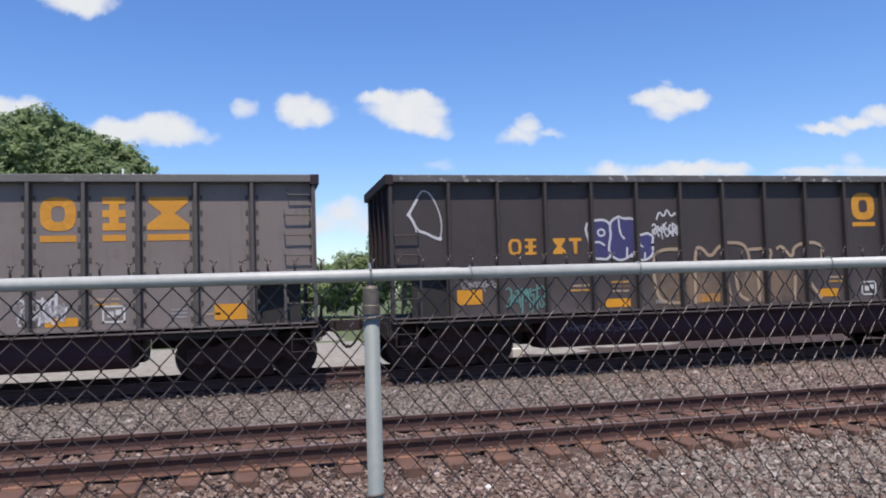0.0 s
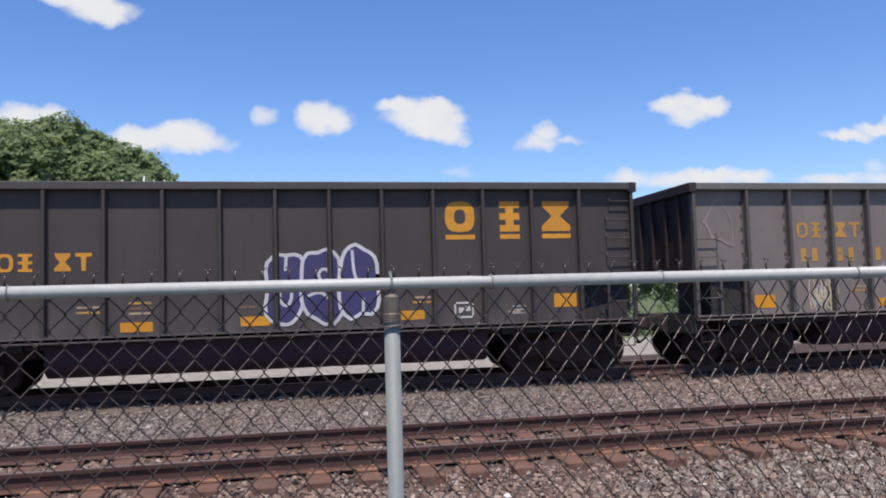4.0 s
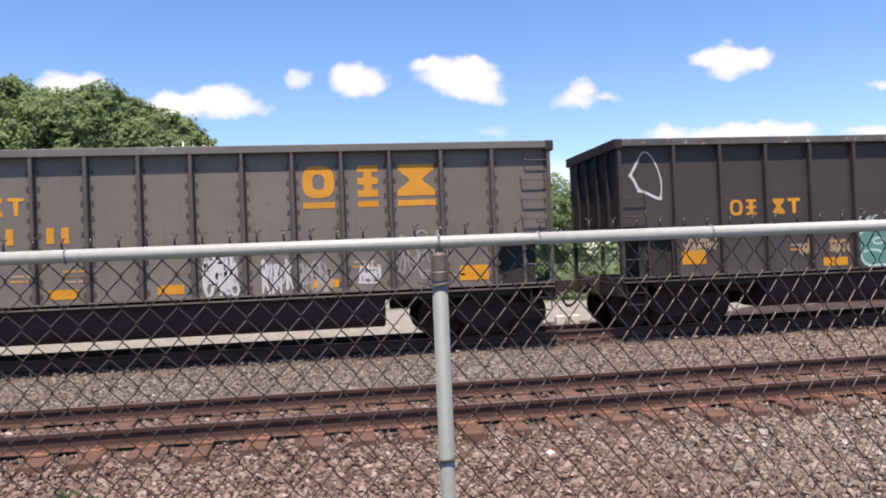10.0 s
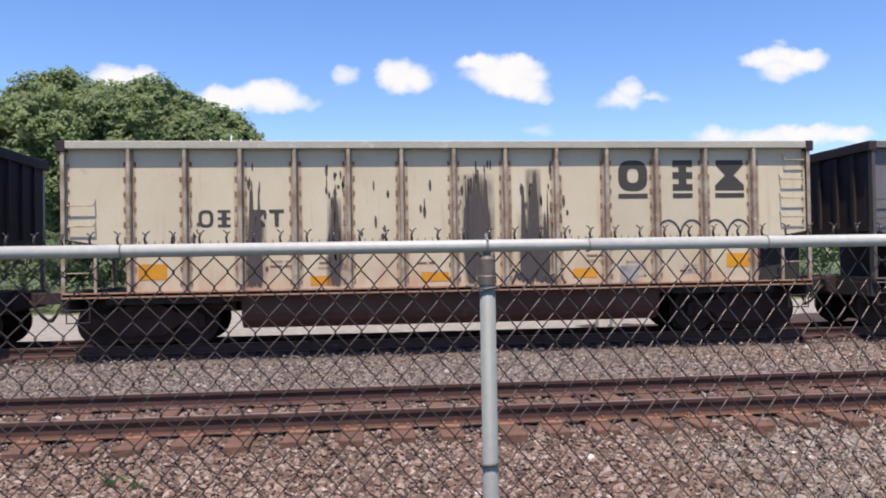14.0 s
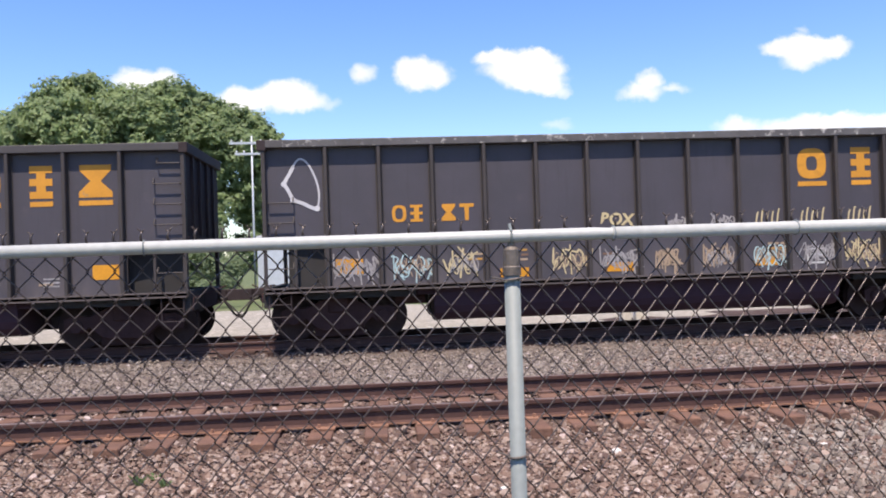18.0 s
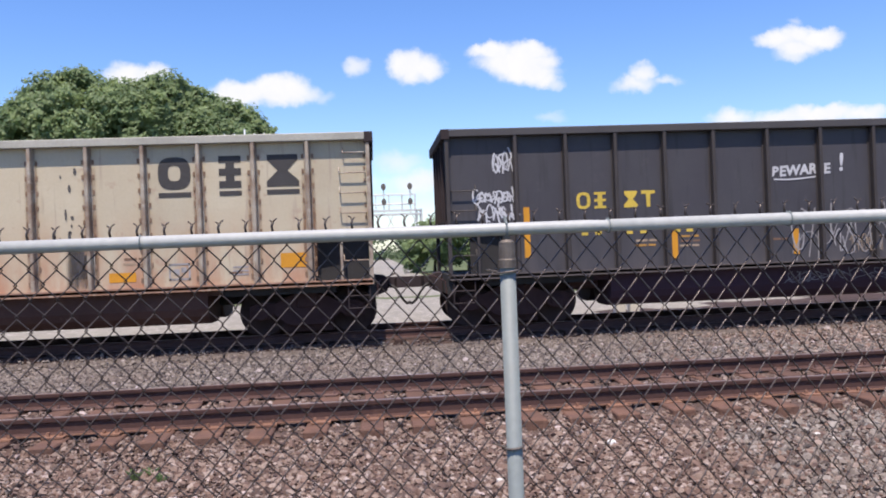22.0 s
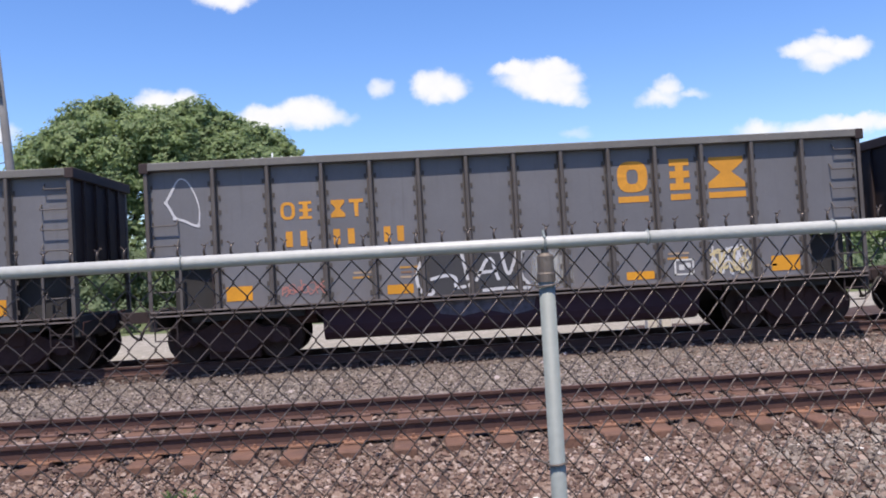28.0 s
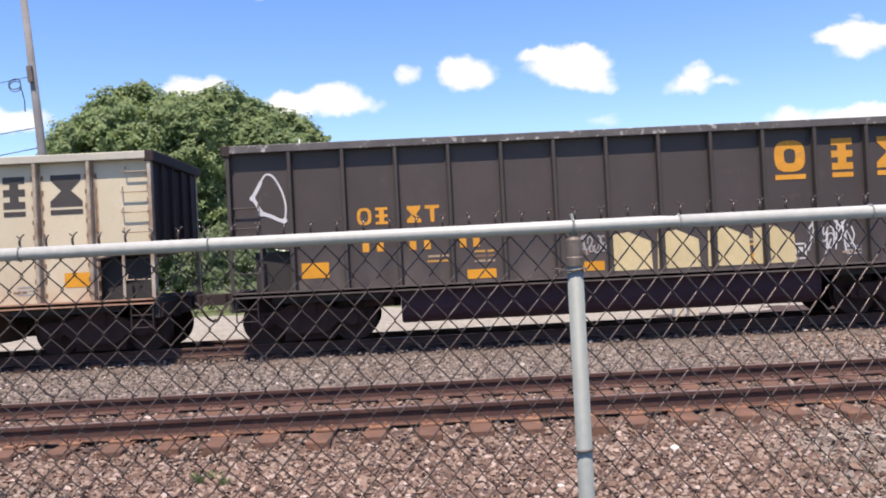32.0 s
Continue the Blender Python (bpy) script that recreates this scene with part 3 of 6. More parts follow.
def make_ground():
    xs = np.concatenate([[-3000, -600, -120, -50], np.arange(-30, 40.1, 0.5), [55, 120, 600, 3000]])
    ys = np.concatenate([[-900, -60, -10, 0, 2], np.arange(4, 20.1, 0.2), np.arange(21, 36, 1.0), [40, 60, 100, 200, 900, 3000]])
    rs = np.random.RandomState(4)
    verts, faces = [], []
    for j, y in enumerate(ys):
        for x in xs:
            rough = 0.018 if 3 < y < 20.5 else 0.03 if 20 < y < 60 else 0.0
            verts.append((x, y, float(ground_z(y)) + rs.uniform(-rough, rough)))
    nx = len(xs)
    mats = []
    for j in range(len(ys) - 1):
        mid = (ys[j] + ys[j + 1]) / 2
        for i in range(nx - 1):
            # index 4 starts below the cars, where its dark colour paints in their shade
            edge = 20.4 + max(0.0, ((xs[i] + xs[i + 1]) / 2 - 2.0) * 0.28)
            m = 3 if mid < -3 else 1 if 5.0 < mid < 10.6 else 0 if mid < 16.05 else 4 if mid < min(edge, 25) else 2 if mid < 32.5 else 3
            a = j * nx + i
            faces.append((a, a + 1, a + 1 + nx, a + nx))
            crossing = 32.5 < mid < 190 and -1.6 < (xs[i] + xs[i + 1]) / 2 < 3.6
            mats.append(2 if crossing else m)
    me = quick_mesh("ground", verts, faces, M_BALLAST)
    for m in (M_BALLAST_RED, M_ROAD, M_GRASS, M_SOIL):
        me.materials.append(m)
    me.polygons.foreach_set("material_index", mats)
    me.polygons.foreach_set("use_smooth", [True] * len(mats))
    tagged(new("ground", me), "ballast, pale gravel road and dry grass beside the tracks", "ground", kind="structure")


OCTA_V = np.array([(1, 0, 0), (-1, 0, 0), (0, 1, 0), (0, -1, 0), (0, 0, 1), (0, 0, -1), (0.6, 0.6, 0.6), (-0.6, -0.6, 0.6)], float)
OCTA_F = np.array([(0, 6, 4), (6, 2, 4), (0, 2, 6), (2, 1, 4), (1, 7, 4), (7, 3, 4), (1, 3, 7), (3, 0, 4), (2, 0, 5), (1, 2, 5), (3, 1, 5), (0, 3, 5)])


def stone_field(name, x0, x1, y0, y1, count, size, material, label, seed, keep=None, lift=0.25):
    rs = np.random.RandomState(seed)
    x, y = rs.uniform(x0, x1, count), rs.uniform(y0, y1, count)
    if keep is not None:
        ok = keep(x, y)
        x, y = x[ok], y[ok]
    n = len(x)
    s = rs.gamma(6.0, size / 6.0, n).clip(size * 0.4, size * 2.2) * 0.5
    v = OCTA_V[None] * (s[:, None, None] * rs.uniform(0.6, 1.25, (n, 1, 3))) * rs.uniform(0.75, 1.25, (n, 8, 1))
    v[:, :, 2] *= 0.8
    a, b = rs.uniform(0, math.tau, n), rs.uniform(-0.7, 0.7, n)
    ca, sa, cb, sb = np.cos(a)[:, None], np.sin(a)[:, None], np.cos(b)[:, None], np.sin(b)[:, None]
    vy, vz = v[:, :, 1] * cb - v[:, :, 2] * sb, v[:, :, 1] * sb + v[:, :, 2] * cb
    vx, vy = v[:, :, 0] * ca - vy * sa, v[:, :, 0] * sa + vy * ca
    z = ground_z(y) + s * lift + rs.uniform(-0.006, 0.014, n)
    verts = np.stack([vx + x[:, None], vy + y[:, None], vz + z[:, None]], -1).reshape(-1, 3)
    faces = (OCTA_F[None] + (np.arange(n) * 8)[:, None, None]).reshape(-1, 3)
    tagged(new(name, quick_mesh(name, verts, faces, material)), label, "gravel", kind="stuff")


def make_weeds():
    for x, y, n, h in ((-2.04, 6.78, 26, 0.10), (-1.83, 6.74, 16, 0.08), (-1.95, 6.95, 12, 0.07)):
        rs = random.Random(int(x * 100))
        root = tagged(new("weed"), "small green weed growing in the ballast", "weed", "weeds in the ballast")
        root.matrix_basis = pose(x, y, float(ground_z(y)))
        bm = bmesh.new()
        for k in range(n):
            a, r, t = rs.uniform(0, 6.28), rs.uniform(0.02, 0.09), h * rs.uniform(0.5, 1.2)
            c, s, w = math.cos(a), math.sin(a), 0.008
            v = [bm.verts.new(p) for p in ((c * 0.01 - s * w, s * 0.01 + c * w, 0), (c * 0.01 + s * w, s * 0.01 - c * w, 0), (c * r * 0.6 + s * w, s * r * 0.6 - c * w, t * 0.8), (c * r, s * r, t), (c * r * 0.6 - s * w, s * r * 0.6 + c * w, t * 0.8))]
            bm.faces.new(v)
        part("leaves", bm, M_LEAF[0], root)
    for x, y, r in ((2.03, 7.00, 0.055), (0.9, 6.2, 0.035), (3.9, 6.9, 0.035), (-2.6, 6.4, 0.03)):
        bm = bmesh.new()
        bmesh.ops.create_icosphere(bm, subdivisions=1, radius=r)
        rs = random.Random(int(x * 100))
        for v in bm.verts:
            v.co = v.co * rs.uniform(0.75, 1.15)
            v.co.z *= 0.7
        ob = part("stone", bm, M_CONCRETE, None)
        tagged(ob, "pale angular stone lying on rust-brown ballast", "stone", "pale stones in the ballast")
        ob.matrix_basis = pose(x, y, float(ground_z(y)) + r * 0.55)


def make_ballast():
    def off_rails(x, y):
        d = np.abs(y - NEAR_Y)
        tie = np.abs((x - 0.40) / 0.505 - np.round((x - 0.40) / 0.505)) * 0.505
        on_tie = (tie < 0.125) & (d < 1.22)
        return (np.abs(d - 0.755) > 0.10) & ~(on_tie & (np.random.RandomState(3).rand(len(x)) < 0.93))
    # share of newer grey stone on the shoulder, and of rusty stone beyond the near track
    def pale(x, y):
        q = 0.35 * np.sin(1.9 * x + 0.7) + 0.30 * np.sin(3.1 * y + 1.3 * x)
        return np.clip(np.maximum((x - 2.3 + q) / 1.6, (-2.9 - x + q) / 1.3) - np.clip((y - 6.9) / 0.7, 0, 1), 0, 0.70)
    def rusty(x, y):
        return np.clip((x - 3.5 + 0.9 * np.sin(0.8 * x + 0.9 * y)) / 9.0, 0.0, 0.65)
    def chance(x, share, seed):
        return np.random.RandomState(seed).rand(len(x)) < share
    stone_field("rust_brown_ballast", -7.5, 10.5, 4.9, 7.72, 58000, 0.041, STONES_RED, "rust-brown crushed stone ballast beside the near track", 11, lambda x, y: ~chance(x, pale(x, y), 71))
    stone_field("pale_ballast", -7.5, 10.5, 4.9, 7.72, 58000, 0.043, STONES_PALE, "pale grey crushed stone in patches beside the near track", 14, lambda x, y: chance(x, pale(x, y), 72))
    stone_field("track_ballast", -9.0, 13.0, 7.62, 10.2, 24000, 0.040, STONES_RED, "rusty crushed stone between the ties", 12, off_rails)
    stone_field("grey_ballast", -13.5, 21.0, 10.1, 16.1, 80000, 0.050, STONES_GREY, "grey crushed stone ballast between the two tracks", 13, lambda x, y: ~chance(x, rusty(x, y), 73))
    stone_field("rusty_far_ballast", -13.5, 21.0, 10.1, 16.1, 80000, 0.050, STONES_RED, "rusty crushed stone between the two tracks", 15, lambda x, y: chance(x, rusty(x, y), 74))


# ---- tracks ----
RAIL_SECTION = [(-0.070, -0.172), (0.070, -0.172), (0.070, -0.160), (0.014, -0.142), (0.010, -0.050), (0.034, -0.040), (0.036, -0.006), (0.028, 0.0),
                (-0.028, 0.0), (-0.036, -0.006), (-0.034, -0.040), (-0.010, -0.050), (-0.014, -0.142), (-0.070, -0.160)]


def make_track(name, yc, x0, x1, tie_material, label, tie_lo, tie_hi, spacing=0.505, first=0.40, low=0.0, half=1.28, inner=M_PLATE):
    root = tagged(new(name), label, "railway track", kind="structure")
    root.matrix_basis = pose(0, 0, low)
    for y in (yc - 0.755, yc + 0.755):
        bm = bmesh.new()
        prism(bm, [(y + p, q) for p, q in RAIL_SECTION], 0, x0, x1)
        rail = part("rail", bm, M_RAIL, root, "rusty brown steel rail")
        bm = bmesh.new()
        box(bm, x0, x1, y - 0.026, y + 0.026, -0.002, 0.0015)
        part("running_surface", bm, M_RAILTOP, rail, "worn shiny rail head")
        bm = bmesh.new()
        box(bm, x0, x1, y - 0.074, y + 0.074, -0.172, -0.157)
        part("rail_foot", bm, M_PLATE if y < yc and inner == M_PLATE else M_FOOT, rail, "rusty rail foot")
    bm = bmesh.new()
    box(bm, -0.115, 0.115, -half, half, -0.33, -0.176)
    tie_mesh = finish(bm, "tie", 0.012)
    bm = bmesh.new()
    box(bm, -0.10, 0.10, -0.17, 0.17, -0.176, -0.160)
    for px in (-0.06, 0.06):
        for py in (-0.105, 0.105):
            box(bm, px - 0.014, px + 0.014, py - 0.014, py + 0.014, -0.16, -0.125)
    plate_mesh = finish(bm, "tie_plate")
    dull_plate_mesh = plate_mesh.copy()
    # the rest of the ties, far along the line
    bm = bmesh.new()
    for k in range(-800, 801):
        x = first + k * spacing
        if not tie_lo - spacing < x < tie_hi + spacing:
            box(bm, x - 0.115, x + 0.115, yc - half, yc + half, -0.33, -0.176)
    tagged(part("ties", bm, tie_material, root), kind="stuff")
    rs = random.Random(5)
    k0, k1 = math.ceil((tie_lo - first) / spacing), math.floor((tie_hi - first) / spacing)
    for k in range(k0, k1 + 1):
        x = first + k * spacing + rs.uniform(-0.03, 0.03)
        tie = part("tie", tie_mesh, tie_material, root)
        tie.matrix_basis = pose(x, yc + rs.uniform(-0.06, 0.06), rs.uniform(-0.01, 0.008), 0, 0, rs.uniform(-1.8, 1.8))
        if name == "near_track":
            for side in (-0.755, 0.755):
                pl = part("tie_plate", plate_mesh if side < 0 else dull_plate_mesh, M_PLATE if side < 0 else M_FOOT, root)
                pl.matrix_basis = pose(x, yc + side, 0.0)


# ---- fence ----
FENCE_Y, FENCE_TILT, RAIL_Z, POST_X, MESH_Z = 2.16, -0.020, 1.528, 0.3435, 1.490
MESH_W, MESH_H, BARB_SHIFT = 0.0712, 0.0840, -0.50


def make_fence():
    def fy(x):
        return FENCE_Y + x * math.tan(FENCE_TILT)
    root = tagged(new("chain_link_fence"), "galvanised chain-link fence with pipe posts and twisted barbs", "fence")
    turn = Matrix.Translation((0, FENCE_Y, 0)) @ Matrix.Rotation(FENCE_TILT, 4, "Z")
    root.matrix_basis = turn
    # top rail in lengths, swaged into each other
    for a, b in ((-4.66, -2.18), (-2.18, 0.62), (0.62, 4.0), (4.0, 5.3)):
        bm = bmesh.new()
        tube(bm, [(a, 0, RAIL_Z), (b - 0.05, 0, RAIL_Z), (b - 0.015, 0, RAIL_Z), (b + 0.03, 0, RAIL_Z)], [0.0175, 0.0175, 0.0155, 0.0155], 14)
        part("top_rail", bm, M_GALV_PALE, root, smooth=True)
    for x in (POST_X - 3.05, POST_X, POST_X + 3.05):
        bm = bmesh.new()
        tube(bm, [(x, 0.0, -0.6), (x, 0.0, RAIL_Z - 0.095)], 0.0216, 18)
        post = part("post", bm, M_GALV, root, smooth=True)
        bm = bmesh.new()
        tube(bm, [(x, 0, RAIL_Z - 0.105), (x, 0, RAIL_Z - 0.083), (x, 0, RAIL_Z - 0.080), (x, 0, RAIL_Z - 0.036), (x, 0, RAIL_Z - 0.028)], [0.0250, 0.0250, 0.0228, 0.0222, 0.014], 16)
        tube(bm, [(x, 0, RAIL_Z - 0.03), (x, 0, RAIL_Z - 0.017)], 0.010, 8)
        part("post_cap", bm, M_FITTING, post, "dull grey cast post cap")
        bm = bmesh.new()
        tube(bm, [(x, 0.0195 * math.cos(a), RAIL_Z + 0.0195 * math.sin(a)) for a in [math.tau * k / 16 for k in range(17)]], 0.0035, 6)
        tube(bm, [(x, 0, RAIL_Z + 0.019), (x - 0.002, 0.004, RAIL_Z + 0.034)], 0.0045, 6)
        part("eye_top", bm, M_GALV, post)
        for z in (RAIL_Z - 0.115, RAIL_Z - 0.590, RAIL_Z - 1.10):
            bm = bmesh.new()
            tube(bm, [(x + 0.026 * math.cos(a), 0.026 * math.sin(a) + (0.012 if math.sin(a) > 0 else 0), z + 0.003 * math.cos(a)) for a in [math.tau * k / 16 for k in range(17)]], 0.0032, 6)
            tube(bm, [(x - 0.026, 0.0, z), (x - 0.055, 0.03, z + 0.006)], 0.0028, 5)
            part("tie_wire", bm, M_FITTING, post)
    for x in (-1.62, -1.13, -0.63, 0.62, 1.13, 1.77, 2.3, -2.2, 2.8):
        bm = bmesh.new()
        tube(bm, [(x + 0.006 * math.sin(a * 0.5), 0.020 * math.cos(a), RAIL_Z + 0.020 * math.sin(a)) for a in [math.tau * k / 14 for k in range(15)]], 0.0019, 5)
        part("rail_tie", bm, M_GALV, root)
    # every wire of the mesh zigzags from the ground to the twisted barb on top
    def wire_mesh(side, barb):
        """Each wire is a flat spiral, a little turned: its left bends lie in front, its right bends behind."""
        bm = bmesh.new()
        pts, z = [], MESH_Z - MESH_H * 0.25
        for i in range(34):
            s = side if i % 2 == 0 else -side
            x, h = s * MESH_W * 0.25, z + MESH_H * 0.5 - MESH_H * 0.5 * i
            pts += [(x * 0.80, 0.0055 * s, h + 0.0055), (x * 1.05, 0.0075 * s, h), (x * 0.80, 0.0055 * s, h - 0.0055)]
        tube(bm, pts, 0.0021, 6)
        if barb:
            tx, tz = side * MESH_W * 0.25 + MESH_W * BARB_SHIFT, RAIL_Z - 0.026 + MESH_H * 0.5
            tube(bm, [(side * MESH_W * 0.25, 0, z + MESH_H * 0.5), (tx, 0, tz)], 0.0034, 5)
            tube(bm, [(tx, 0, tz), (tx - 0.003, 0.001, tz + 0.016), (tx + 0.001, 0, tz + 0.028)], 0.0034, 5)
            tube(bm, [(tx, 0, tz + 0.026), (tx + 0.005 * barb, 0.002, tz + 0.033), (tx + 0.011 * barb, 0.003, tz + 0.037)], 0.0019, 4)
            tube(bm, [(tx, 0, tz + 0.026), (tx - 0.004 * barb, -0.002, tz + 0.030), (tx - 0.008 * barb, -0.002, tz + 0.033)], 0.0019, 4)
        return finish(bm, "wire", smooth=True)
    meshes = (wire_mesh(1, 1), wire_mesh(-1, 0), wire_mesh(1, -1), wire_mesh(-1, 0))
    for k in range(-130, 150):
        w = part("wire", meshes[k % 4], M_WIRE, root)
        w.matrix_basis = pose((k + 0.5) * MESH_W * 0.5, 0.0265, 0, 0, 0, 0)


# ---- trees ----
def leaf_cloud(name, clumps, leaves, size, material, parent, seed, label):
    rs = np.random.RandomState(seed)
    c = np.array([k[:3] for k in clumps])
    r = np.array([k[3] for k in clumps])
    w = r ** 2
    idx = rs.choice(len(clumps), leaves, p=w / w.sum())
    # each clump carries sprays of leaves on its outside
    sprays = 13
    sd = rs.normal(size=(len(clumps), sprays, 3))
    sd /= np.linalg.norm(sd, axis=2, keepdims=True)
    at = c[:, None] + sd * (r[:, None] * rs.uniform(0.5, 1.25, (len(clumps), sprays)))[:, :, None] * np.array([1, 1, 0.8])
    pick = rs.randint(0, sprays, leaves)
    d = rs.normal(size=(leaves, 3))
    d /= np.linalg.norm(d, axis=1, keepdims=True)
    rad = r[idx] * 0.47 * (0.25 + 0.80 * rs.rand(leaves))
    p = at[idx, pick] + d * rad[:, None] * np.array([1.15, 1.0, 0.8])
    nrm = d * 0.25 + sd[idx, pick] * 0.60 + rs.normal(size=(leaves, 3)) * 0.28 + np.array([0, -0.40, 0.45])
    nrm /= np.linalg.norm(nrm, axis=1, keepdims=True)
    t = np.cross(nrm, rs.normal(size=(leaves, 3)))
    t /= np.linalg.norm(t, axis=1, keepdims=True)
    b = np.cross(nrm, t)
    s = size * rs.uniform(0.6, 1.35, leaves)[:, None]
    v = np.stack([p - t * s, p - b * s * 0.45 + nrm * s * 0.12, p + t * s, p + b * s * 0.45 + nrm * s * 0.12], 1).reshape(-1, 3)
    f = (np.arange(leaves) * 4)[:, None] + np.arange(4)[None]
    return part(name, quick_mesh(name, v, f, material), material, parent, label)


def make_tree(x, y, width, height, base, seed, leaves, size, shade, label, depth=0.8, n=110, clump=0.11, skyline=None):
    rs = random.Random(seed)
    root = tagged(new("tree"), label, "tree", "trees beyond the tracks")
    root.matrix_basis = pose(x, y, float(ground_z(y)))
    bm = bmesh.new()
    tr = max(0.12, height * 0.022)
    tube(bm, [(0, 0, -0.3), (0.05, 0, height * 0.15), (0.15, 0.1, height * 0.4), (0.1, 0.1, height * 0.7)], [tr * 1.4, tr, tr * 0.75, tr * 0.3], 9)
    part("trunk", bm, M_BARK, root)
    hw = width / 2
    clumps = []
    for k in range(n):
        px = rs.uniform(-1, 1)
        r = width * clump * rs.uniform(0.55, 1.2)
        top = (skyline(px) if skyline else height * (1 - 0.38 * abs(px) ** 2.2 + rs.uniform(-0.04, 0.04))) - r * 0.8
        py = (-rs.random() ** 0.4 if rs.random() < 0.7 else rs.random()) * math.sqrt(max(0.05, 1 - px * px))
        q = rs.random() ** 0.38
        z = base + (top - (top - base) * 0.14 * py * py - base) * q
        clumps.append((px * (hw - r * 0.7), py * hw * depth, z, r))
    for k in range(n // 3):
        px = -1 + 2 * (k + rs.random()) / (n // 3)
        r = width * clump * rs.uniform(0.35, 1.25)
        top = skyline(px) if skyline else height * (1 - 0.38 * abs(px) ** 2.2)
        clumps.append((px * (hw - r * 0.5), rs.uniform(-0.35, 0.25) * hw * depth, top - r * rs.uniform(0.0, 1.6), r))
    for k in range(9):
        cl = clumps[rs.randrange(n)]
        bm = bmesh.new()
        z0 = height * rs.uniform(0.22, 0.5)
        tube(bm, [(0.1, 0.05, z0), (cl[0] * 0.5, cl[1] * 0.5, (z0 + cl[2]) / 2 + 0.3), (cl[0], cl[1], cl[2])], [tr * 0.5, tr * 0.3, tr * 0.08], 6)
        part("limb", bm, M_BARK, root)
    leaf_cloud("crown", clumps, leaves, size, M_LEAF[shade], root, seed, "leafy summer crown")


def make_trees():
    big = "broad leafy green tree rising behind the train"
    def outline(x0, half, y):
        us = [-0.47, -0.459, -0.43, -0.40, -0.372, -0.344, -0.32, -0.296, -0.265, -0.236, -0.19, -0.15, -0.12, -0.108]
        vs = [0.11, 0.158, 0.192, 0.213, 0.228, 0.233, 0.224, 0.215, 0.215, 0.216, 0.203, 0.184, 0.163, 0.13]
        return lambda p: 1.5 + 0.12 + y * float(np.interp((x0 + p * half) / y, us, vs))
    make_tree(-16.6, 48.0, 12.0, 13.2, 1.0, 21, 115000, 0.145, 0, big, 0.6, 420, 0.068, outline(-16.6, 6.0, 48.0))
    make_tree(-10.0, 49.5, 10.8, 12.4, 0.6, 22, 100000, 0.145, 0, big, 0.6, 380, 0.068, outline(-10.0, 5.4, 49.5))
    make_tree(-6.9, 55.0, 5.6, 8.7, 0.3, 23, 34000, 0.13, 0, "dense green tree behind the equipment cabinets", 0.8, 90, 0.12)
    small = "green tree in the line of trees beyond the road"
    for i, (u, v, d, w) in enumerate(((0.075, 0.034, 66, 5.0), (0.118, 0.052, 62, 5.4), (0.180, 0.128, 58, 4.8), (0.225, 0.105, 60, 6.0), (0.295, 0.095, 62, 6.6), (0.37, 0.10, 62, 7), (0.46, 0.10, 64, 8), (0.56, 0.105, 62, 8),
                                      (0.67, 0.11, 60, 9), (0.80, 0.11, 60, 9), (0.94, 0.11, 60, 10), (-0.62, 0.10, 55, 9), (-0.50, 0.105, 58, 7))):
        make_tree(u * d, d, w, v * d + 1.9, 0.2, 40 + i, 14000, 0.16, 0, small, 0.8, 60, 0.14)
    rs = np.random.RandomState(8)
    clumps = [(x, 170 + rs.uniform(-8, 8), rs.uniform(0.8, 3.0), rs.uniform(2.2, 4.2)) for x in np.arange(-150, 260, 2.6)]
    root = tagged(new("distant_woods"), "low line of distant green woods", "woods", kind="stuff")
    leaf_cloud("foliage", clumps, 26000, 0.55, M_LEAF[1], root, 9, "")
    # undergrowth below the big trees
    low = [(x + rs.uniform(-0.4, 0.4), y + rs.uniform(-0.6, 0.6), rs.uniform(0.2, 3.6), rs.uniform(0.8, 1.4)) for x in np.arange(-27, -8.3, 0.55) for y in (43.0, 45.5)]
    root = tagged(new("undergrowth"), "dense green undergrowth below the broad trees", "bushes", kind="stuff")
    leaf_cloud("foliage", low, 46000, 0.13, M_LEAF[1], root, 12, "")
    # low scrub along the far side of the road
    shr = [(x, 34.5 + rs.uniform(-0.8, 1.2), rs.uniform(-0.1, 0.5), rs.uniform(0.4, 0.9)) for x in np.concatenate([np.arange(-24, -6.4, 0.9), np.arange(4.6, 36, 0.8)])]
    root = tagged(new("scrub"), "low green scrub along the road", "bushes", kind="stuff")
    leaf_cloud("foliage", shr, 16000, 0.12, M_LEAF[1], root, 10, "")


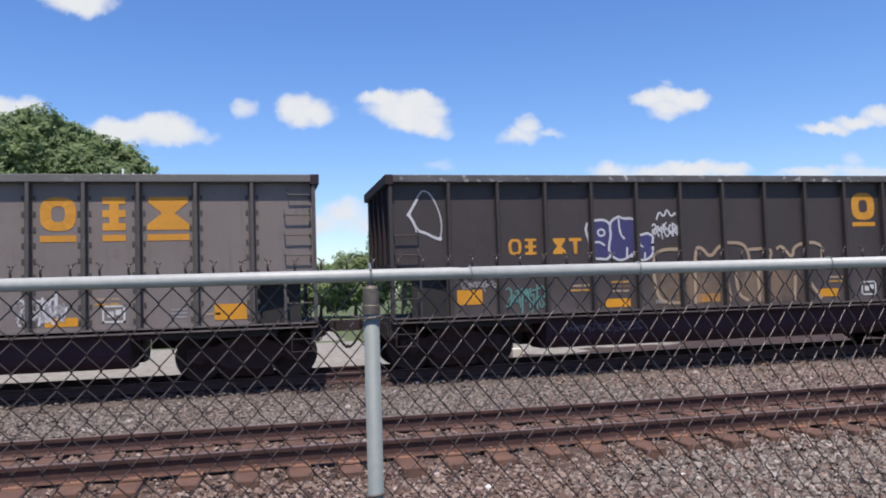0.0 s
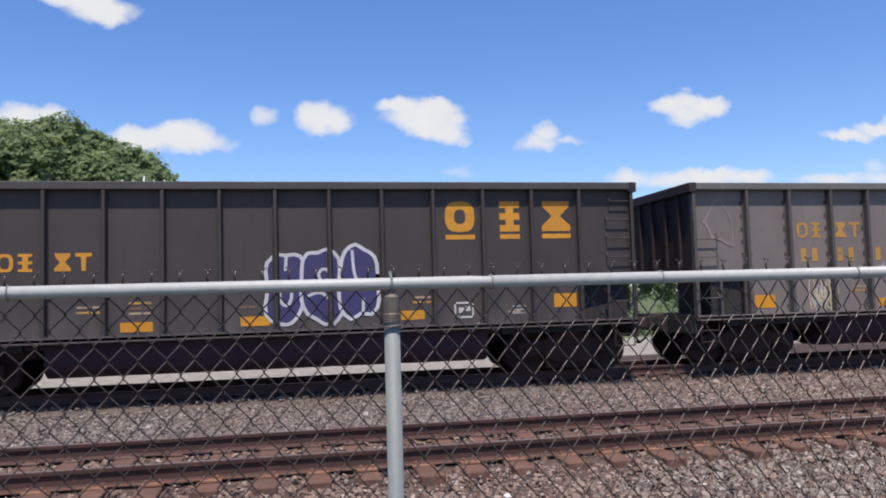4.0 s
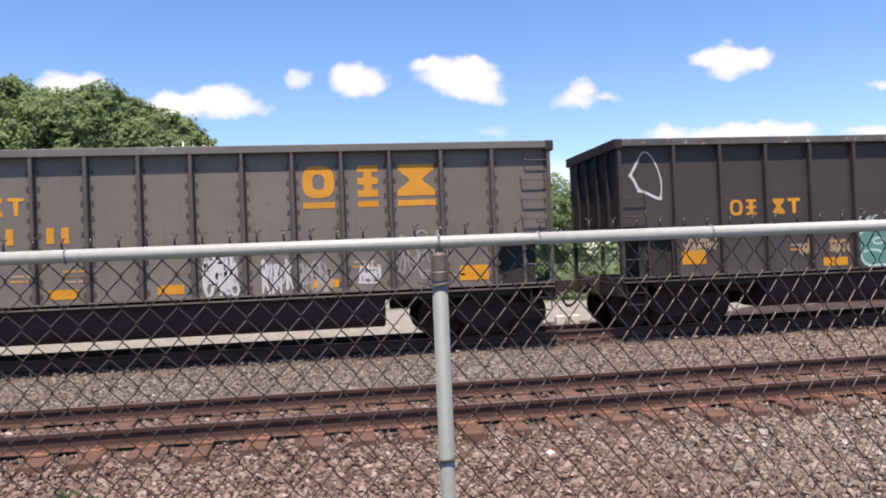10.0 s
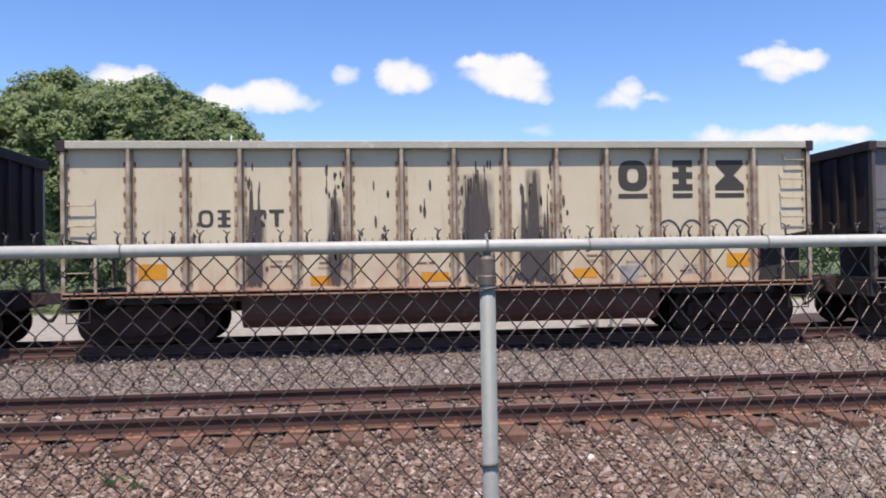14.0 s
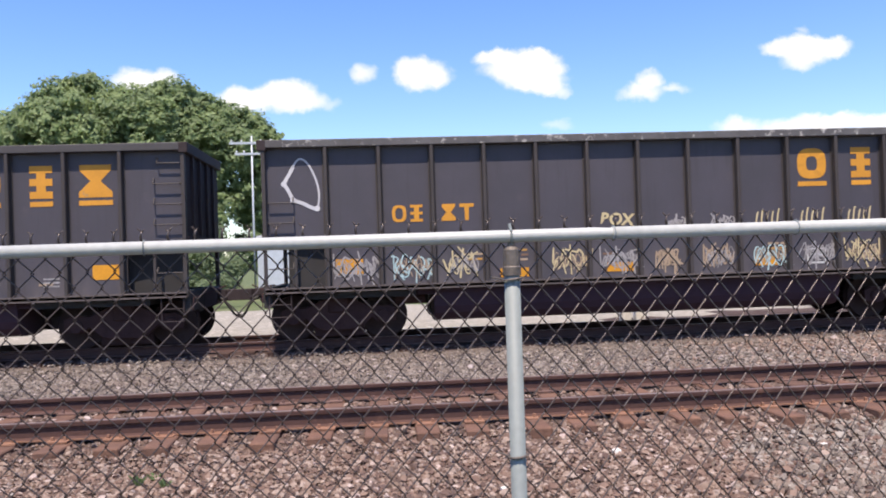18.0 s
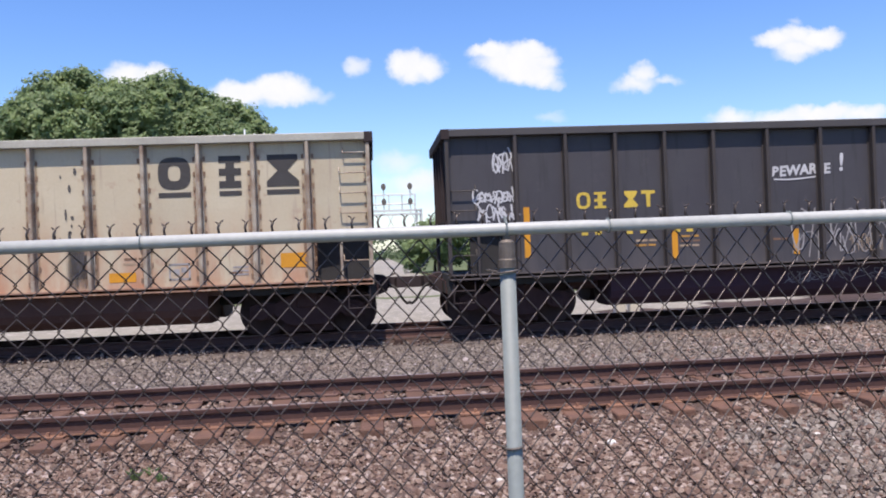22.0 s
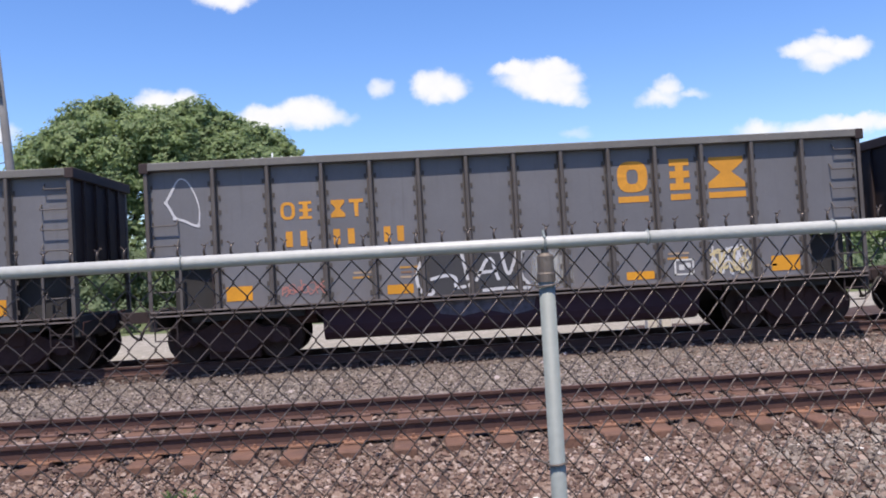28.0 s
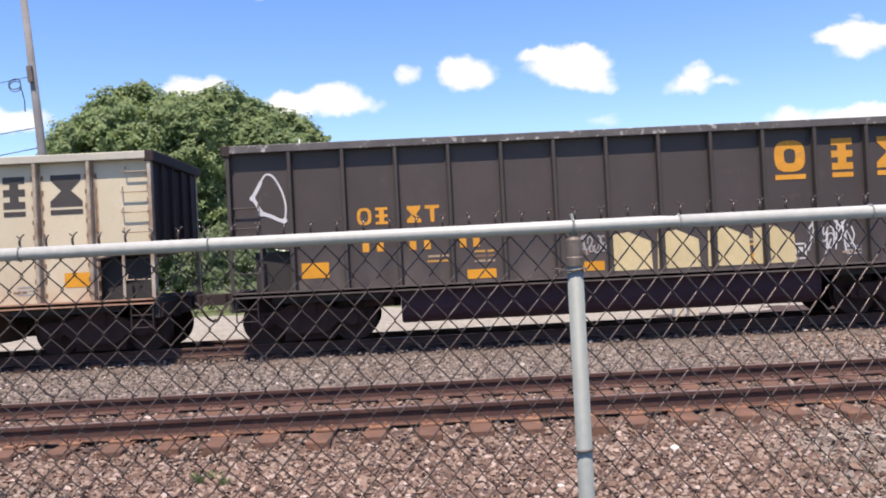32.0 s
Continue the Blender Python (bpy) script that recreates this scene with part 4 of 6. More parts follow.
# ---- beyond the train ----
def make_bungalow(x, y, w, d, h, m_body, m_roof, label, vents=True):
    root = tagged(new("equipment_cabinet"), label, "cabinet")
    gz = float(ground_z(y))
    root.matrix_basis = pose(x, y, gz)
    bm = bmesh.new()
    box(bm, -w / 2, w / 2, 0, d, 0.28, h - 0.12)
    part("body", bm, m_body, root, bevel=0.02)
    bm = bmesh.new()
    box(bm, -w / 2 - 0.05, w / 2 + 0.05, -0.06, d + 0.06, -0.05, 0.28)
    part("plinth", bm, M_CONCRETE, root, bevel=0.01)
    bm = bmesh.new()
    prism(bm, [(-w / 2 - 0.04, h - 0.12), (w / 2 + 0.04, h - 0.12), (w / 2 + 0.02, h - 0.02), (w / 2 - 0.12, h + 0.03), (-w / 2 + 0.12, h + 0.03), (-w / 2 - 0.02, h - 0.02)], 1, -0.06, d + 0.06)
    part("roof", bm, m_roof, root, "white rounded metal roof")
    bm = bmesh.new()
    box(bm, -w * 0.36, w * 0.36, -0.025, 0.0, 0.4, h - 0.32)
    door = part("door", bm, m_body, root, bevel=0.008)
    bm = bmesh.new()
    box(bm, w * 0.24, w * 0.30, -0.06, -0.025, h * 0.42, h * 0.50)
    part("handle", bm, M_FITTING, door)
    if vents:
        bm = bmesh.new()
        tube(bm, [(-w * 0.33, -0.12, h - 0.42), (-w * 0.33, 0.0, h - 0.42)], 0.14, 14)
        part("vent_hood", bm, M_SILVER, root)


def make_pole(x, y, h, r, label, arms, lean=0.0, material=M_POLE):
    root = tagged(new("utility_pole"), label, "pole")
    root.matrix_basis = pose(x, y, float(ground_z(y)), 0, lean, 0)
    bm = bmesh.new()
    tube(bm, [(0, 0, -0.5), (0.0, 0, h * 0.5), (0.02, 0, h)], [r * 1.15, r, r * 0.78], 12)
    part("shaft", bm, material, root, smooth=True)
    for z, half in arms:
        bm = bmesh.new()
        box(bm, -half, half, -0.06, 0.06, z - 0.06, z + 0.06)
        arm = part("crossarm", bm, material, root)
        for k in (-0.9, -0.45, 0.45, 0.9):
            bm = bmesh.new()
            tube(bm, [(half * k, 0, z + 0.06), (half * k, 0, z + 0.12), (half * k, 0, z + 0.2)], [0.03, 0.05, 0.03], 8)
            part("insulator", bm, M_WHITE, arm)
    return root


def make_gantry():
    root = tagged(new("signal_bridge"), "pale cantilever signal bridge with railings and signal heads", "signal")
    root.matrix_basis = pose(2.3, 85, 0)
    for y in (0.0, 1.6):
        for z in (5.5, 5.9):
            bm = bmesh.new()
            box(bm, -3.4, 2.9, y - 0.07, y + 0.07, z - 0.09, z + 0.09)
            part("beam", bm, M_WHITE, root)
        for z in (6.6, 7.6):
            bm = bmesh.new()
            tube(bm, [(-3.3, y, z), (2.3, y, z)], 0.055, 6)
            part("railing", bm, M_WHITE, root)
        for x in (-3.3, -1.9, -0.5, 0.9, 2.3):
            bm = bmesh.new()
            tube(bm, [(x, y, 5.8), (x, y, 7.6)], 0.055, 6)
            part("railing_post", bm, M_WHITE, root)
    for x in (2.4, 2.9):
        bm = bmesh.new()
        box(bm, x - 0.12, x + 0.12, 0.0, 1.6, -0.4, 6.0)
        part("mast", bm, M_WHITE, root)
    for x, z in ((-1.05, 8.4), (1.75, 8.4)):
        bm = bmesh.new()
        tube(bm, [(x, -0.1, 5.6), (x, -0.1, z + 0.3)], 0.07, 6)
        head = part("signal_mast", bm, M_WHITE, root)
        for dz in (0.0, -1.6):
            bm = bmesh.new()
            prism(bm, [(x + 0.26 * math.cos(a), z + dz + 0.36 * math.sin(a)) for a in [math.tau * k / 14 for k in range(14)]], 1, -0.26, -0.18)
            part("signal_head", bm, M_FITTING, head, "dark grey oval signal head")
    for x in (-3.1, -0.4, 2.2):
        for s in (-1, 1):
            bm = bmesh.new()
            tube(bm, [(x - 0.3 * s, -0.05, 4.2), (x + 0.3 * s, -0.05, 5.4)], 0.06, 6)
            part("brace", bm, M_WHITE, root)


def make_beyond():
    make_bungalow(-5.41, 44.0, 2.38, 2.8, 3.30, M_SILVER, M_WHITE, "pale grey metal signal equipment cabinet on a concrete plinth")
    make_bungalow(-3.33, 44.2, 1.46, 1.8, 3.26, M_SILVER, M_WHITE, "silver-grey equipment cabinet with a white rounded roof", False)
    make_bungalow(-1.80, 44.2, 1.46, 1.8, 3.26, M_SILVER, M_WHITE, "silver-grey equipment cabinet with a white rounded roof", False)
    make_gantry()
    pole = make_pole(-13.62, 30.0, 13.5, 0.15, "tall grey leaning utility pole carrying black cables", [], -4.5)
    for z0, drop in ((9.42, 0.5), (7.50, 0.3), (6.75, 0.5), (5.9, 0.6)):
        bm = bmesh.new()
        tube(bm, [(-k * 2.0, 0.2 * k, z0 - drop * (1 - (1 - k / 9) ** 2)) for k in range(0, 10)], 0.018 if z0 < 8 else 0.012, 5)
        part("cable", bm, M_CABLE, pole)
    bm = bmesh.new()
    tube(bm, [(-0.62 + 0.22 * math.cos(a), -0.17, 9.20 + 0.17 * math.sin(a) - 0.006 * k) for k, a in enumerate([i * 0.42 for i in range(32)])] + [(-0.40, -0.17, 8.95), (-0.33, -0.17, 8.5), (-0.36, -0.17, 8.1)], 0.02, 5)
    part("cable_coil", bm, M_CABLE, pole, "coil of spare black cable")
    bm = bmesh.new()
    box(bm, -0.09, 0.09, -0.26, -0.13, 9.15, 9.75)
    part("terminal_box", bm, M_FITTING, pole)
    make_pole(-6.9, 45.0, 8.9, 0.055, "slim pale utility pole with a crossarm in front of the trees", [(8.5, 1.2), (7.9, 0.9)], 0.0, M_SILVER)
    for x in (6.47, 6.85):
        bm = bmesh.new()
        box(bm, -0.13, 0.13, -0.13, 0.13, -0.05, 0.26)
        ob = part("concrete_block", bm, M_CONCRETE, None, bevel=0.02)
        tagged(ob, "small white concrete block beside the far track", "block", "white blocks beside the track")
        ob.matrix_basis = pose(x, 20.9, float(ground_z(20.9)) + 0.02)
    ob = tagged(new("building"), "small white house among distant trees", "house")
    ob.matrix_basis = pose(-7.5, 150, 0)
    bm = bmesh.new()
    box(bm, -3, 3, 0, 6, -0.3, 3)
    part("wall", bm, M_WHITE, ob)
    bm = bmesh.new()
    prism(bm, [(-3.4, 3.0), (3.4, 3.0), (0, 4.8)], 1, -0.4, 6.4)
    part("roof", bm, M_FITTING, ob)


# ---- coal cars ----
TOP, CHORD_Z, SILL_Z0, SILL_Z1 = 3.83, 3.68, 0.875, 0.985
SIDE, FACE = -1.60, -1.455          # outer edge of chord and ribs; outer face of the side sheets
LENGTH = {"A": 14.15, "B": 14.78, "C": 14.35}
LEAD = {"A": 0.10, "B": 0.03, "C": 0.0}   # from the leading end to the zero of the plate layout
RIBS = {"A": [1.20, 2.24, 3.28] + [3.28 + 0.940 * k for k in range(1, 9)] + [11.82, 12.85], "B": [1.19 + 1.03 * k for k in range(13)],
        "C": [1.39 + 1.01 * k for k in range(5)] + [6.56, 7.69, 8.83, 9.86, 10.88, 11.88, 12.90, 13.72]}
GAP = 1.47
WHEEL_R = 0.4572
FAR_Z = -0.10                       # the far rails lie a little lower
CACHE = {}


def shared(key, build, bevel=0.0, smooth=False):
    if key not in CACHE:
        bm = bmesh.new()
        build(bm)
        CACHE[key] = finish(bm, key[1], bevel, smooth)
        CACHE[key].materials.append(M_UNDER)
    return CACHE[key]


def car_body(root, kind, body, chord, rib, sill, tub, bolts):
    L = LENGTH[kind]
    H = L / 2
    ribs = [u + LEAD[kind] for u in RIBS[kind]]
    edges = [0.0] + ribs + [L]
    tub_end = 3.42 if kind == "A" else 3.20

    def add(name, key, build, material, parent=None, label="", bevel=0.0, smooth=False):
        return part(name, shared((kind, name, key), build, bevel, smooth), material, parent or root, label)

    for i in range(14):
        a, b = edges[i] - H, edges[i + 1] - H

        def panel(bm, a=a, b=b, i=i):
            lo_a, lo_b = (1.98, 1.77) if i == 0 else (1.77, 1.98) if i == 13 else (SILL_Z1 - 0.02, SILL_Z1 - 0.02)
            prism(bm, [(a, lo_a), (b, lo_b), (b, CHORD_Z + 0.01), (a, CHORD_Z + 0.01)], 1, FACE, FACE + 0.012)
        add("side_panel", i, panel, body)
    for i, u in enumerate(ribs):
        def stake(bm, u=u):
            prism(bm, [(u - H - 0.072, FACE - 0.001), (u - H - 0.072, FACE - 0.010), (u - H - 0.046, FACE - 0.012), (u - H - 0.036, SIDE + 0.022), (u - H - 0.024, SIDE + 0.008), (u - H + 0.024, SIDE + 0.008),
                       (u - H + 0.036, SIDE + 0.022), (u - H + 0.046, FACE - 0.012), (u - H + 0.072, FACE - 0.010), (u - H + 0.072, FACE - 0.001)], 2, SILL_Z0 + 0.01, CHORD_Z + 0.004)
        add("rib", i, stake, rib)
    for s, nm in ((-1, "left"), (1, "right")):
        def corner(bm, s=s):
            a, b = sorted((s * H, s * (H - 0.07)))
            box(bm, a, b, SIDE + 0.02, SIDE + 0.045, SILL_Z0, CHORD_Z + 0.005)
            a, b = sorted((s * H, s * (H - 0.02)))
            box(bm, a, b, SIDE + 0.045, FACE + 0.02, SILL_Z0, CHORD_Z + 0.005)
        add("corner_post", nm, corner, rib)

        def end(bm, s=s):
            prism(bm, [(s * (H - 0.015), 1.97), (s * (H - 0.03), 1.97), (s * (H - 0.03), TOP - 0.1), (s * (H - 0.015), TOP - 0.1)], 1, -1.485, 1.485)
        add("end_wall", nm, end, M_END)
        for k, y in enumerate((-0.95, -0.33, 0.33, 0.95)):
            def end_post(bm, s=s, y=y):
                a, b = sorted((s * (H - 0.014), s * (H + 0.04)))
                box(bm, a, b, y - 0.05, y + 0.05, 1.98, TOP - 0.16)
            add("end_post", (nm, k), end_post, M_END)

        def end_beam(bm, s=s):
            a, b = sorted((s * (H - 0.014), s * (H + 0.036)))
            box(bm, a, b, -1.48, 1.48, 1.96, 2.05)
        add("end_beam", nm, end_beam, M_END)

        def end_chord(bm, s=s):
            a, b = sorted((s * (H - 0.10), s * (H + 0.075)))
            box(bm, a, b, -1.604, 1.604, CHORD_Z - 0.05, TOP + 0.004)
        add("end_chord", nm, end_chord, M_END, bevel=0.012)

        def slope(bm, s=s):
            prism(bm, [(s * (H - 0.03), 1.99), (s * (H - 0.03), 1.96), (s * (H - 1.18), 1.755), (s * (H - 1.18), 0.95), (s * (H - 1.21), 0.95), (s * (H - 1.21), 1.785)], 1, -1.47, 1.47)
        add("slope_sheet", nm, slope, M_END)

        def deck(bm, s=s):
            a, b = sorted((s * (H + 0.02), s * (H - 1.3)))
            box(bm, a, b, -1.56, 1.56, 0.905, 0.945)
            a, b = sorted((s * (H + 0.03), s * (H - 0.12)))
            box(bm, a, b, -1.50, 1.50, 0.60, 0.99)
            a, b = sorted((s * (H - 0.1), s * (H - 3.2)))
            box(bm, a, b, -0.24, 0.24, 0.52, 0.92)
            a, b = sorted((s * (H - 0.75), s * (H - 2.9)))
            box(bm, a, b, -1.42, 1.42, 0.74, 0.91)
        add("end_platform", nm, deck, M_INSIDE)

        # post and braces that stand on the platform
        def brace(bm, s=s):
            for u in (0.58,):
                a, b = sorted((s * (H - u), s * (H - u - 0.05)))
                box(bm, a, b, SIDE + 0.05, SIDE + 0.09, 0.94, 1.90)
        add("platform_post", nm, brace, rib)
        def web(bm, s=s):
            a, b = sorted((s * (H - (0.45 if s < 0 else 0.30 if kind == "A" else 0.08)), s * (H - 1.17)))
            box(bm, a, b, -1.36 if s < 0 else -1.24, -1.34 if s < 0 else -1.22, 0.946, 1.76)
        if s > 0 or tub != TUB["cream"]:
            add("platform_web", nm, web, M_INSIDE)
        # handholds
        grabs = ((2.62, 0.10, 0.58), (2.23, 0.10, 0.58)) if s < 0 else ((3.44, 0.10, 0.52), (3.05, 0.10, 0.60), (2.66, 0.10, 0.60), (2.27, 0.10, 0.60))
        for k, (z, u0, u1) in enumerate(grabs + ((1.35, 0.09, 0.56),)):
            def grab(bm, z=z, u0=u0, u1=u1, s=s):
                p = [(s * (H - u0), FACE, z), (s * (H - u0), FACE - 0.09, z), (s * (H - u1), FACE - 0.09, z), (s * (H - u1), FACE - 0.085, z + 0.02), (s * (H - u1), FACE, z + 0.12)]
                tube(bm, p, 0.013, 6)
            add("grab_iron", (nm, k), grab, rib)

        def stirrup(bm, s=s):
            for z in (0.42, 0.66):
                tube(bm, [(s * (H - 0.08), SIDE + 0.05, z), (s * (H - 0.50), SIDE + 0.05, z)], 0.014, 6)
            for u in (0.08, 0.50):
                tube(bm, [(s * (H - u), SIDE + 0.05, 0.42), (s * (H - u), SIDE + 0.05, 0.92)], 0.014, 6)
        add("sill_step", nm, stirrup, M_END)

        def coupler(bm, s=s):
            prism(bm, [(s * (H - 0.2), -0.10), (s * (H + 0.42), -0.09), (s * (H + 0.48), -0.16), (s * (H + 0.74), -0.15), (s * (H + 0.725), 0.03), (s * (H + 0.60), 0.05), (s * (H + 0.62), 0.15), (s * (H + 0.46), 0.15), (s * (H + 0.42), 0.09), (s * (H - 0.2), 0.10)],
                  2, 0.72, 0.95)
        add("coupler", nm, coupler, M_END, bevel=0.008)

        def pocket(bm, s=s):
            prism(bm, [(s * (H + 0.03), 0.58), (s * (H + 0.22), 0.64), (s * (H + 0.28), 0.68), (s * (H + 0.28), 0.94), (s * (H + 0.20), 1.0), (s * (H + 0.03), 1.02)], 1, -0.27, 0.27)
        add("draft_housing", nm, pocket, M_END, bevel=0.012)

        def hose(bm, s=s):
            tube(bm, [(s * (H + 0.30), -0.20, 0.80), (s * (H + 0.42), -0.26, 0.74), (s * (H + 0.52), -0.27, 0.60), (s * (H + 0.60), -0.22, 0.46), (s * (H + 0.68), -0.14, 0.38), (s * (H + 0.735), -0.10, 0.40)], [0.03, 0.03, 0.026, 0.026, 0.028, 0.04], 7)
        add("air_hose", nm, hose, M_RUBBER, smooth=True)

        def lever(bm, s=s):
            tube(bm, [(s * (H + 0.06), -1.45, 0.62), (s * (H + 0.07), -1.40, 0.86), (s * (H + 0.12), -0.5, 0.90), (s * (H + 0.45), -0.18, 1.03)], 0.014, 5)
        add("cut_lever", nm, lever, M_TRUCK)
    for y, nm in ((-1, "near"), (1, "far")):
        def top(bm, y=y):
            a, b = sorted((y * 1.60, y * 1.42))
            box(bm, -H - 0.02, H + 0.02, a, b, CHORD_Z, TOP)
        add("top_chord", nm, top, chord, bevel=0.012)

        def low(bm, y=y):
            a, b = sorted((y * 1.595, y * 1.44))
            box(bm, -H + 0.02, H - 0.02, a, b, SILL_Z0 + 0.03, SILL_Z1 - 0.03)
            a, b = sorted((y * 1.595, y * 1.57))
            box(bm, -H + 0.02, H - 0.02, a, b, SILL_Z0, SILL_Z1)
        add("side_sill", nm, low, sill)

    def far_side(bm):
        prism(bm, [(-H, 1.98), (edges[1] - H, 1.77), (edges[1] - H, 0.95), (edges[-2] - H, 0.95), (edges[-2] - H, 1.77), (H, 1.98), (H, CHORD_Z + 0.01), (-H, CHORD_Z + 0.01)], 1, 1.473, 1.485)
    add("far_side", 0, far_side, body)
    for i, u in enumerate(ribs + [0.05, L - 0.05]):
        def far_rib(bm, u=u):
            box(bm, u - H - 0.04, u - H + 0.04, 1.486, 1.59, SILL_Z0 + 0.01, CHORD_Z)
        add("far_rib", i, far_rib, rib)

    def floor(bm):
        prism(bm, [(edges[1] - H, 0.93), (edges[-2] - H, 0.93), (edges[-2] - H, 0.97), (edges[1] - H, 0.97)], 1, -1.46, 1.46)
        box(bm, -H + 2.9, H - 2.9, -1.2, 1.2, 0.9, 0.95)
    add("floor_plate", 0, floor, M_INSIDE)

    for y0, y1, nm in ((-1.40, -0.10, "near"), (0.10, 1.40, "far")):
        def bathtub(bm, y0=y0, y1=y1):
            out = [(y0, 0.93), (y0, 0.52), (y0 + 0.05, 0.38), (y0 + 0.16, 0.27), (y0 + 0.34, 0.22), (y1 - 0.34, 0.22), (y1 - 0.16, 0.27), (y1 - 0.05, 0.38), (y1, 0.52), (y1, 0.93)]
            prism(bm, out, 0, -H + 3.26, H - tub_end)
        add("bathtub", nm, bathtub, tub)
        for s in (-1, 1):
            def shoulder(bm, y0=y0, y1=y1, s=s):
                a, b = sorted((s * (H - 2.92), s * (H - 3.26 if s < 0 else H - tub_end)))
                box(bm, a, b, y0 + 0.05, y1 - 0.05, 0.76, 0.93)
            add("tub_shoulder", (nm, s), shoulder, tub)

    def brake(bm):
        tube(bm, [(-H + 2.5, -0.9, 0.70), (-H + 3.1, -0.9, 0.70)], 0.13, 12)
    add("brake_cylinder", 0, brake, M_TRUCK)
    if bolts:
        def rows(bm):
            for u in ribs:
                for k in range(9):
                    for s in (-1, 1):
                        x, z = u - H + s * 0.098, 1.12 + 0.285 * k
                        box(bm, x - 0.020, x + 0.020, FACE - 0.012, FACE + 0.002, z - 0.045, z + 0.045)
            for a, b in zip(ribs, ribs[1:]):
                for k in range(int((b - a - 0.30) / 0.145) + 1):
                    x = a - H + 0.16 + 0.145 * k
                    box(bm, x - 0.009, x + 0.009, FACE - 0.008, FACE + 0.002, 1.82, 1.94)
            for k in range(6):
                for x in (-H + 0.11, H - 0.11):
                    box(bm, x - 0.018, x + 0.018, FACE - 0.012, FACE + 0.002, 2.18 + 0.24 * k - 0.035, 2.18 + 0.24 * k + 0.035)
        tagged(add("bolting", 0, rows, bolts), kind="stuff")


def car_truck(root, centre, wheels):
    truck = new("truck")
    truck.parent = root
    truck.matrix_basis = pose(centre, 0, FAR_Z)

    def frame_side(y0):
        def build(bm):
            prism(bm, [(-1.13, 0.36), (-1.13, 0.60), (-0.98, 0.67), (-0.62, 0.66), (-0.30, 0.82), (0.30, 0.82), (0.62, 0.66), (0.98, 0.67), (1.13, 0.60), (1.13, 0.36), (0.98, 0.34), (0.76, 0.34), (0.66, 0.44), (0.42, 0.24), (0.30, 0.20),
                       (-0.30, 0.20), (-0.42, 0.24), (-0.66, 0.44), (-0.76, 0.34), (-0.98, 0.34)], 1, y0, y0 + 0.14)
            for x in (-0.89, 0.89):
                tube(bm, [(x, y0 - 0.05, WHEEL_R), (x, y0 + 0.16, WHEEL_R)], 0.13, 12)
        return build
    for y in (-1.12, 0.98):
        part("side_frame", shared((0, "side_frame", y), frame_side(y), 0.012), M_TRUCK, truck)
    for y in (-1.13, 0.97):
        def springs(bm, y=y):
            for x in (-0.16, 0.0, 0.16):
                tube(bm, [(x, y + 0.08, 0.28), (x, y + 0.08, 0.62)], 0.07, 8)
        part("spring_group", shared((0, "spring_group", y), springs), M_UNDER, truck)

    def plank(bm):
        box(bm, -0.50, 0.50, -0.95, 0.95, 0.06, 0.54)
    part("spring_plank", shared((0, "spring_plank", 0), plank, 0.02), M_UNDER, truck)

    def bolster(bm):
        box(bm, -0.2, 0.2, -1.16, 1.16, 0.55, 0.86)
    part("bolster", shared((0, "bolster", 0), bolster, 0.02), M_TRUCK, truck)
    for x in (-0.89, 0.89):
        def axle(bm):
            tube(bm, [(0, -1.08, 0), (0, 1.08, 0)], 0.08, 12)
            for s in (-1, 1):
                prof = [(s * 0.82, 0.10), (s * 0.82, 0.40), (s * 0.825, WHEEL_R - 0.005), (s * 0.72, WHEEL_R), (s * 0.715, WHEEL_R + 0.026), (s * 0.685, WHEEL_R + 0.026), (s * 0.685, 0.39), (s * 0.74, 0.37), (s * 0.75, 0.12)]
                lathe_y(bm, prof if s > 0 else prof, 28)
            for k in range(3):
                a = k * math.tau / 3
                box(bm, 0.28 * math.cos(a) - 0.03, 0.28 * math.cos(a) + 0.03, -0.835, -0.82, 0.28 * math.sin(a) - 0.03, 0.28 * math.sin(a) + 0.03)
        ob = part("wheelset", shared((0, "wheelset", 0), axle), M_WHEEL, truck)
        ob.matrix_basis = pose(x, 0, WHEEL_R)
        wheels.append((ob, x))


def islands(bm):
    """Each loose stroke or patch as a mesh of its own."""
    seen, out = set(), []
    for seed in bm.faces:
        if seed in seen:
            continue
        seen.add(seed)
        group, todo = [], [seed]
        while todo:
            f = todo.pop()
            group.append(f)
            for v in f.verts:
                for g in v.link_faces:
                    if g not in seen:
                        seen.add(g)
                        todo.append(g)
        one, at = bmesh.new(), {}
        for f in group:
            for v in f.verts:
                if v not in at:
                    at[v] = one.verts.new(v.co)
            one.faces.new([at[v] for v in f.verts])
        out.append(one)
    return out


# ---- markings, 6 mm proud of the sheets ----
def rounded(pts, closed=False):
    """Corners of a line cut twice, so that it bends like a sprayed one."""
    for _ in range(2):
        ring = list(zip(pts, pts[1:] + ([pts[0]] if closed else [])))
        cut = [] if closed else [pts[0]]
        for (a, b), (c, d) in ring:
            cut += [(a * 0.75 + c * 0.25, b * 0.75 + d * 0.25), (a * 0.25 + c * 0.75, b * 0.25 + d * 0.75)]
        pts = cut if closed else cut + [pts[-1]]
    return pts


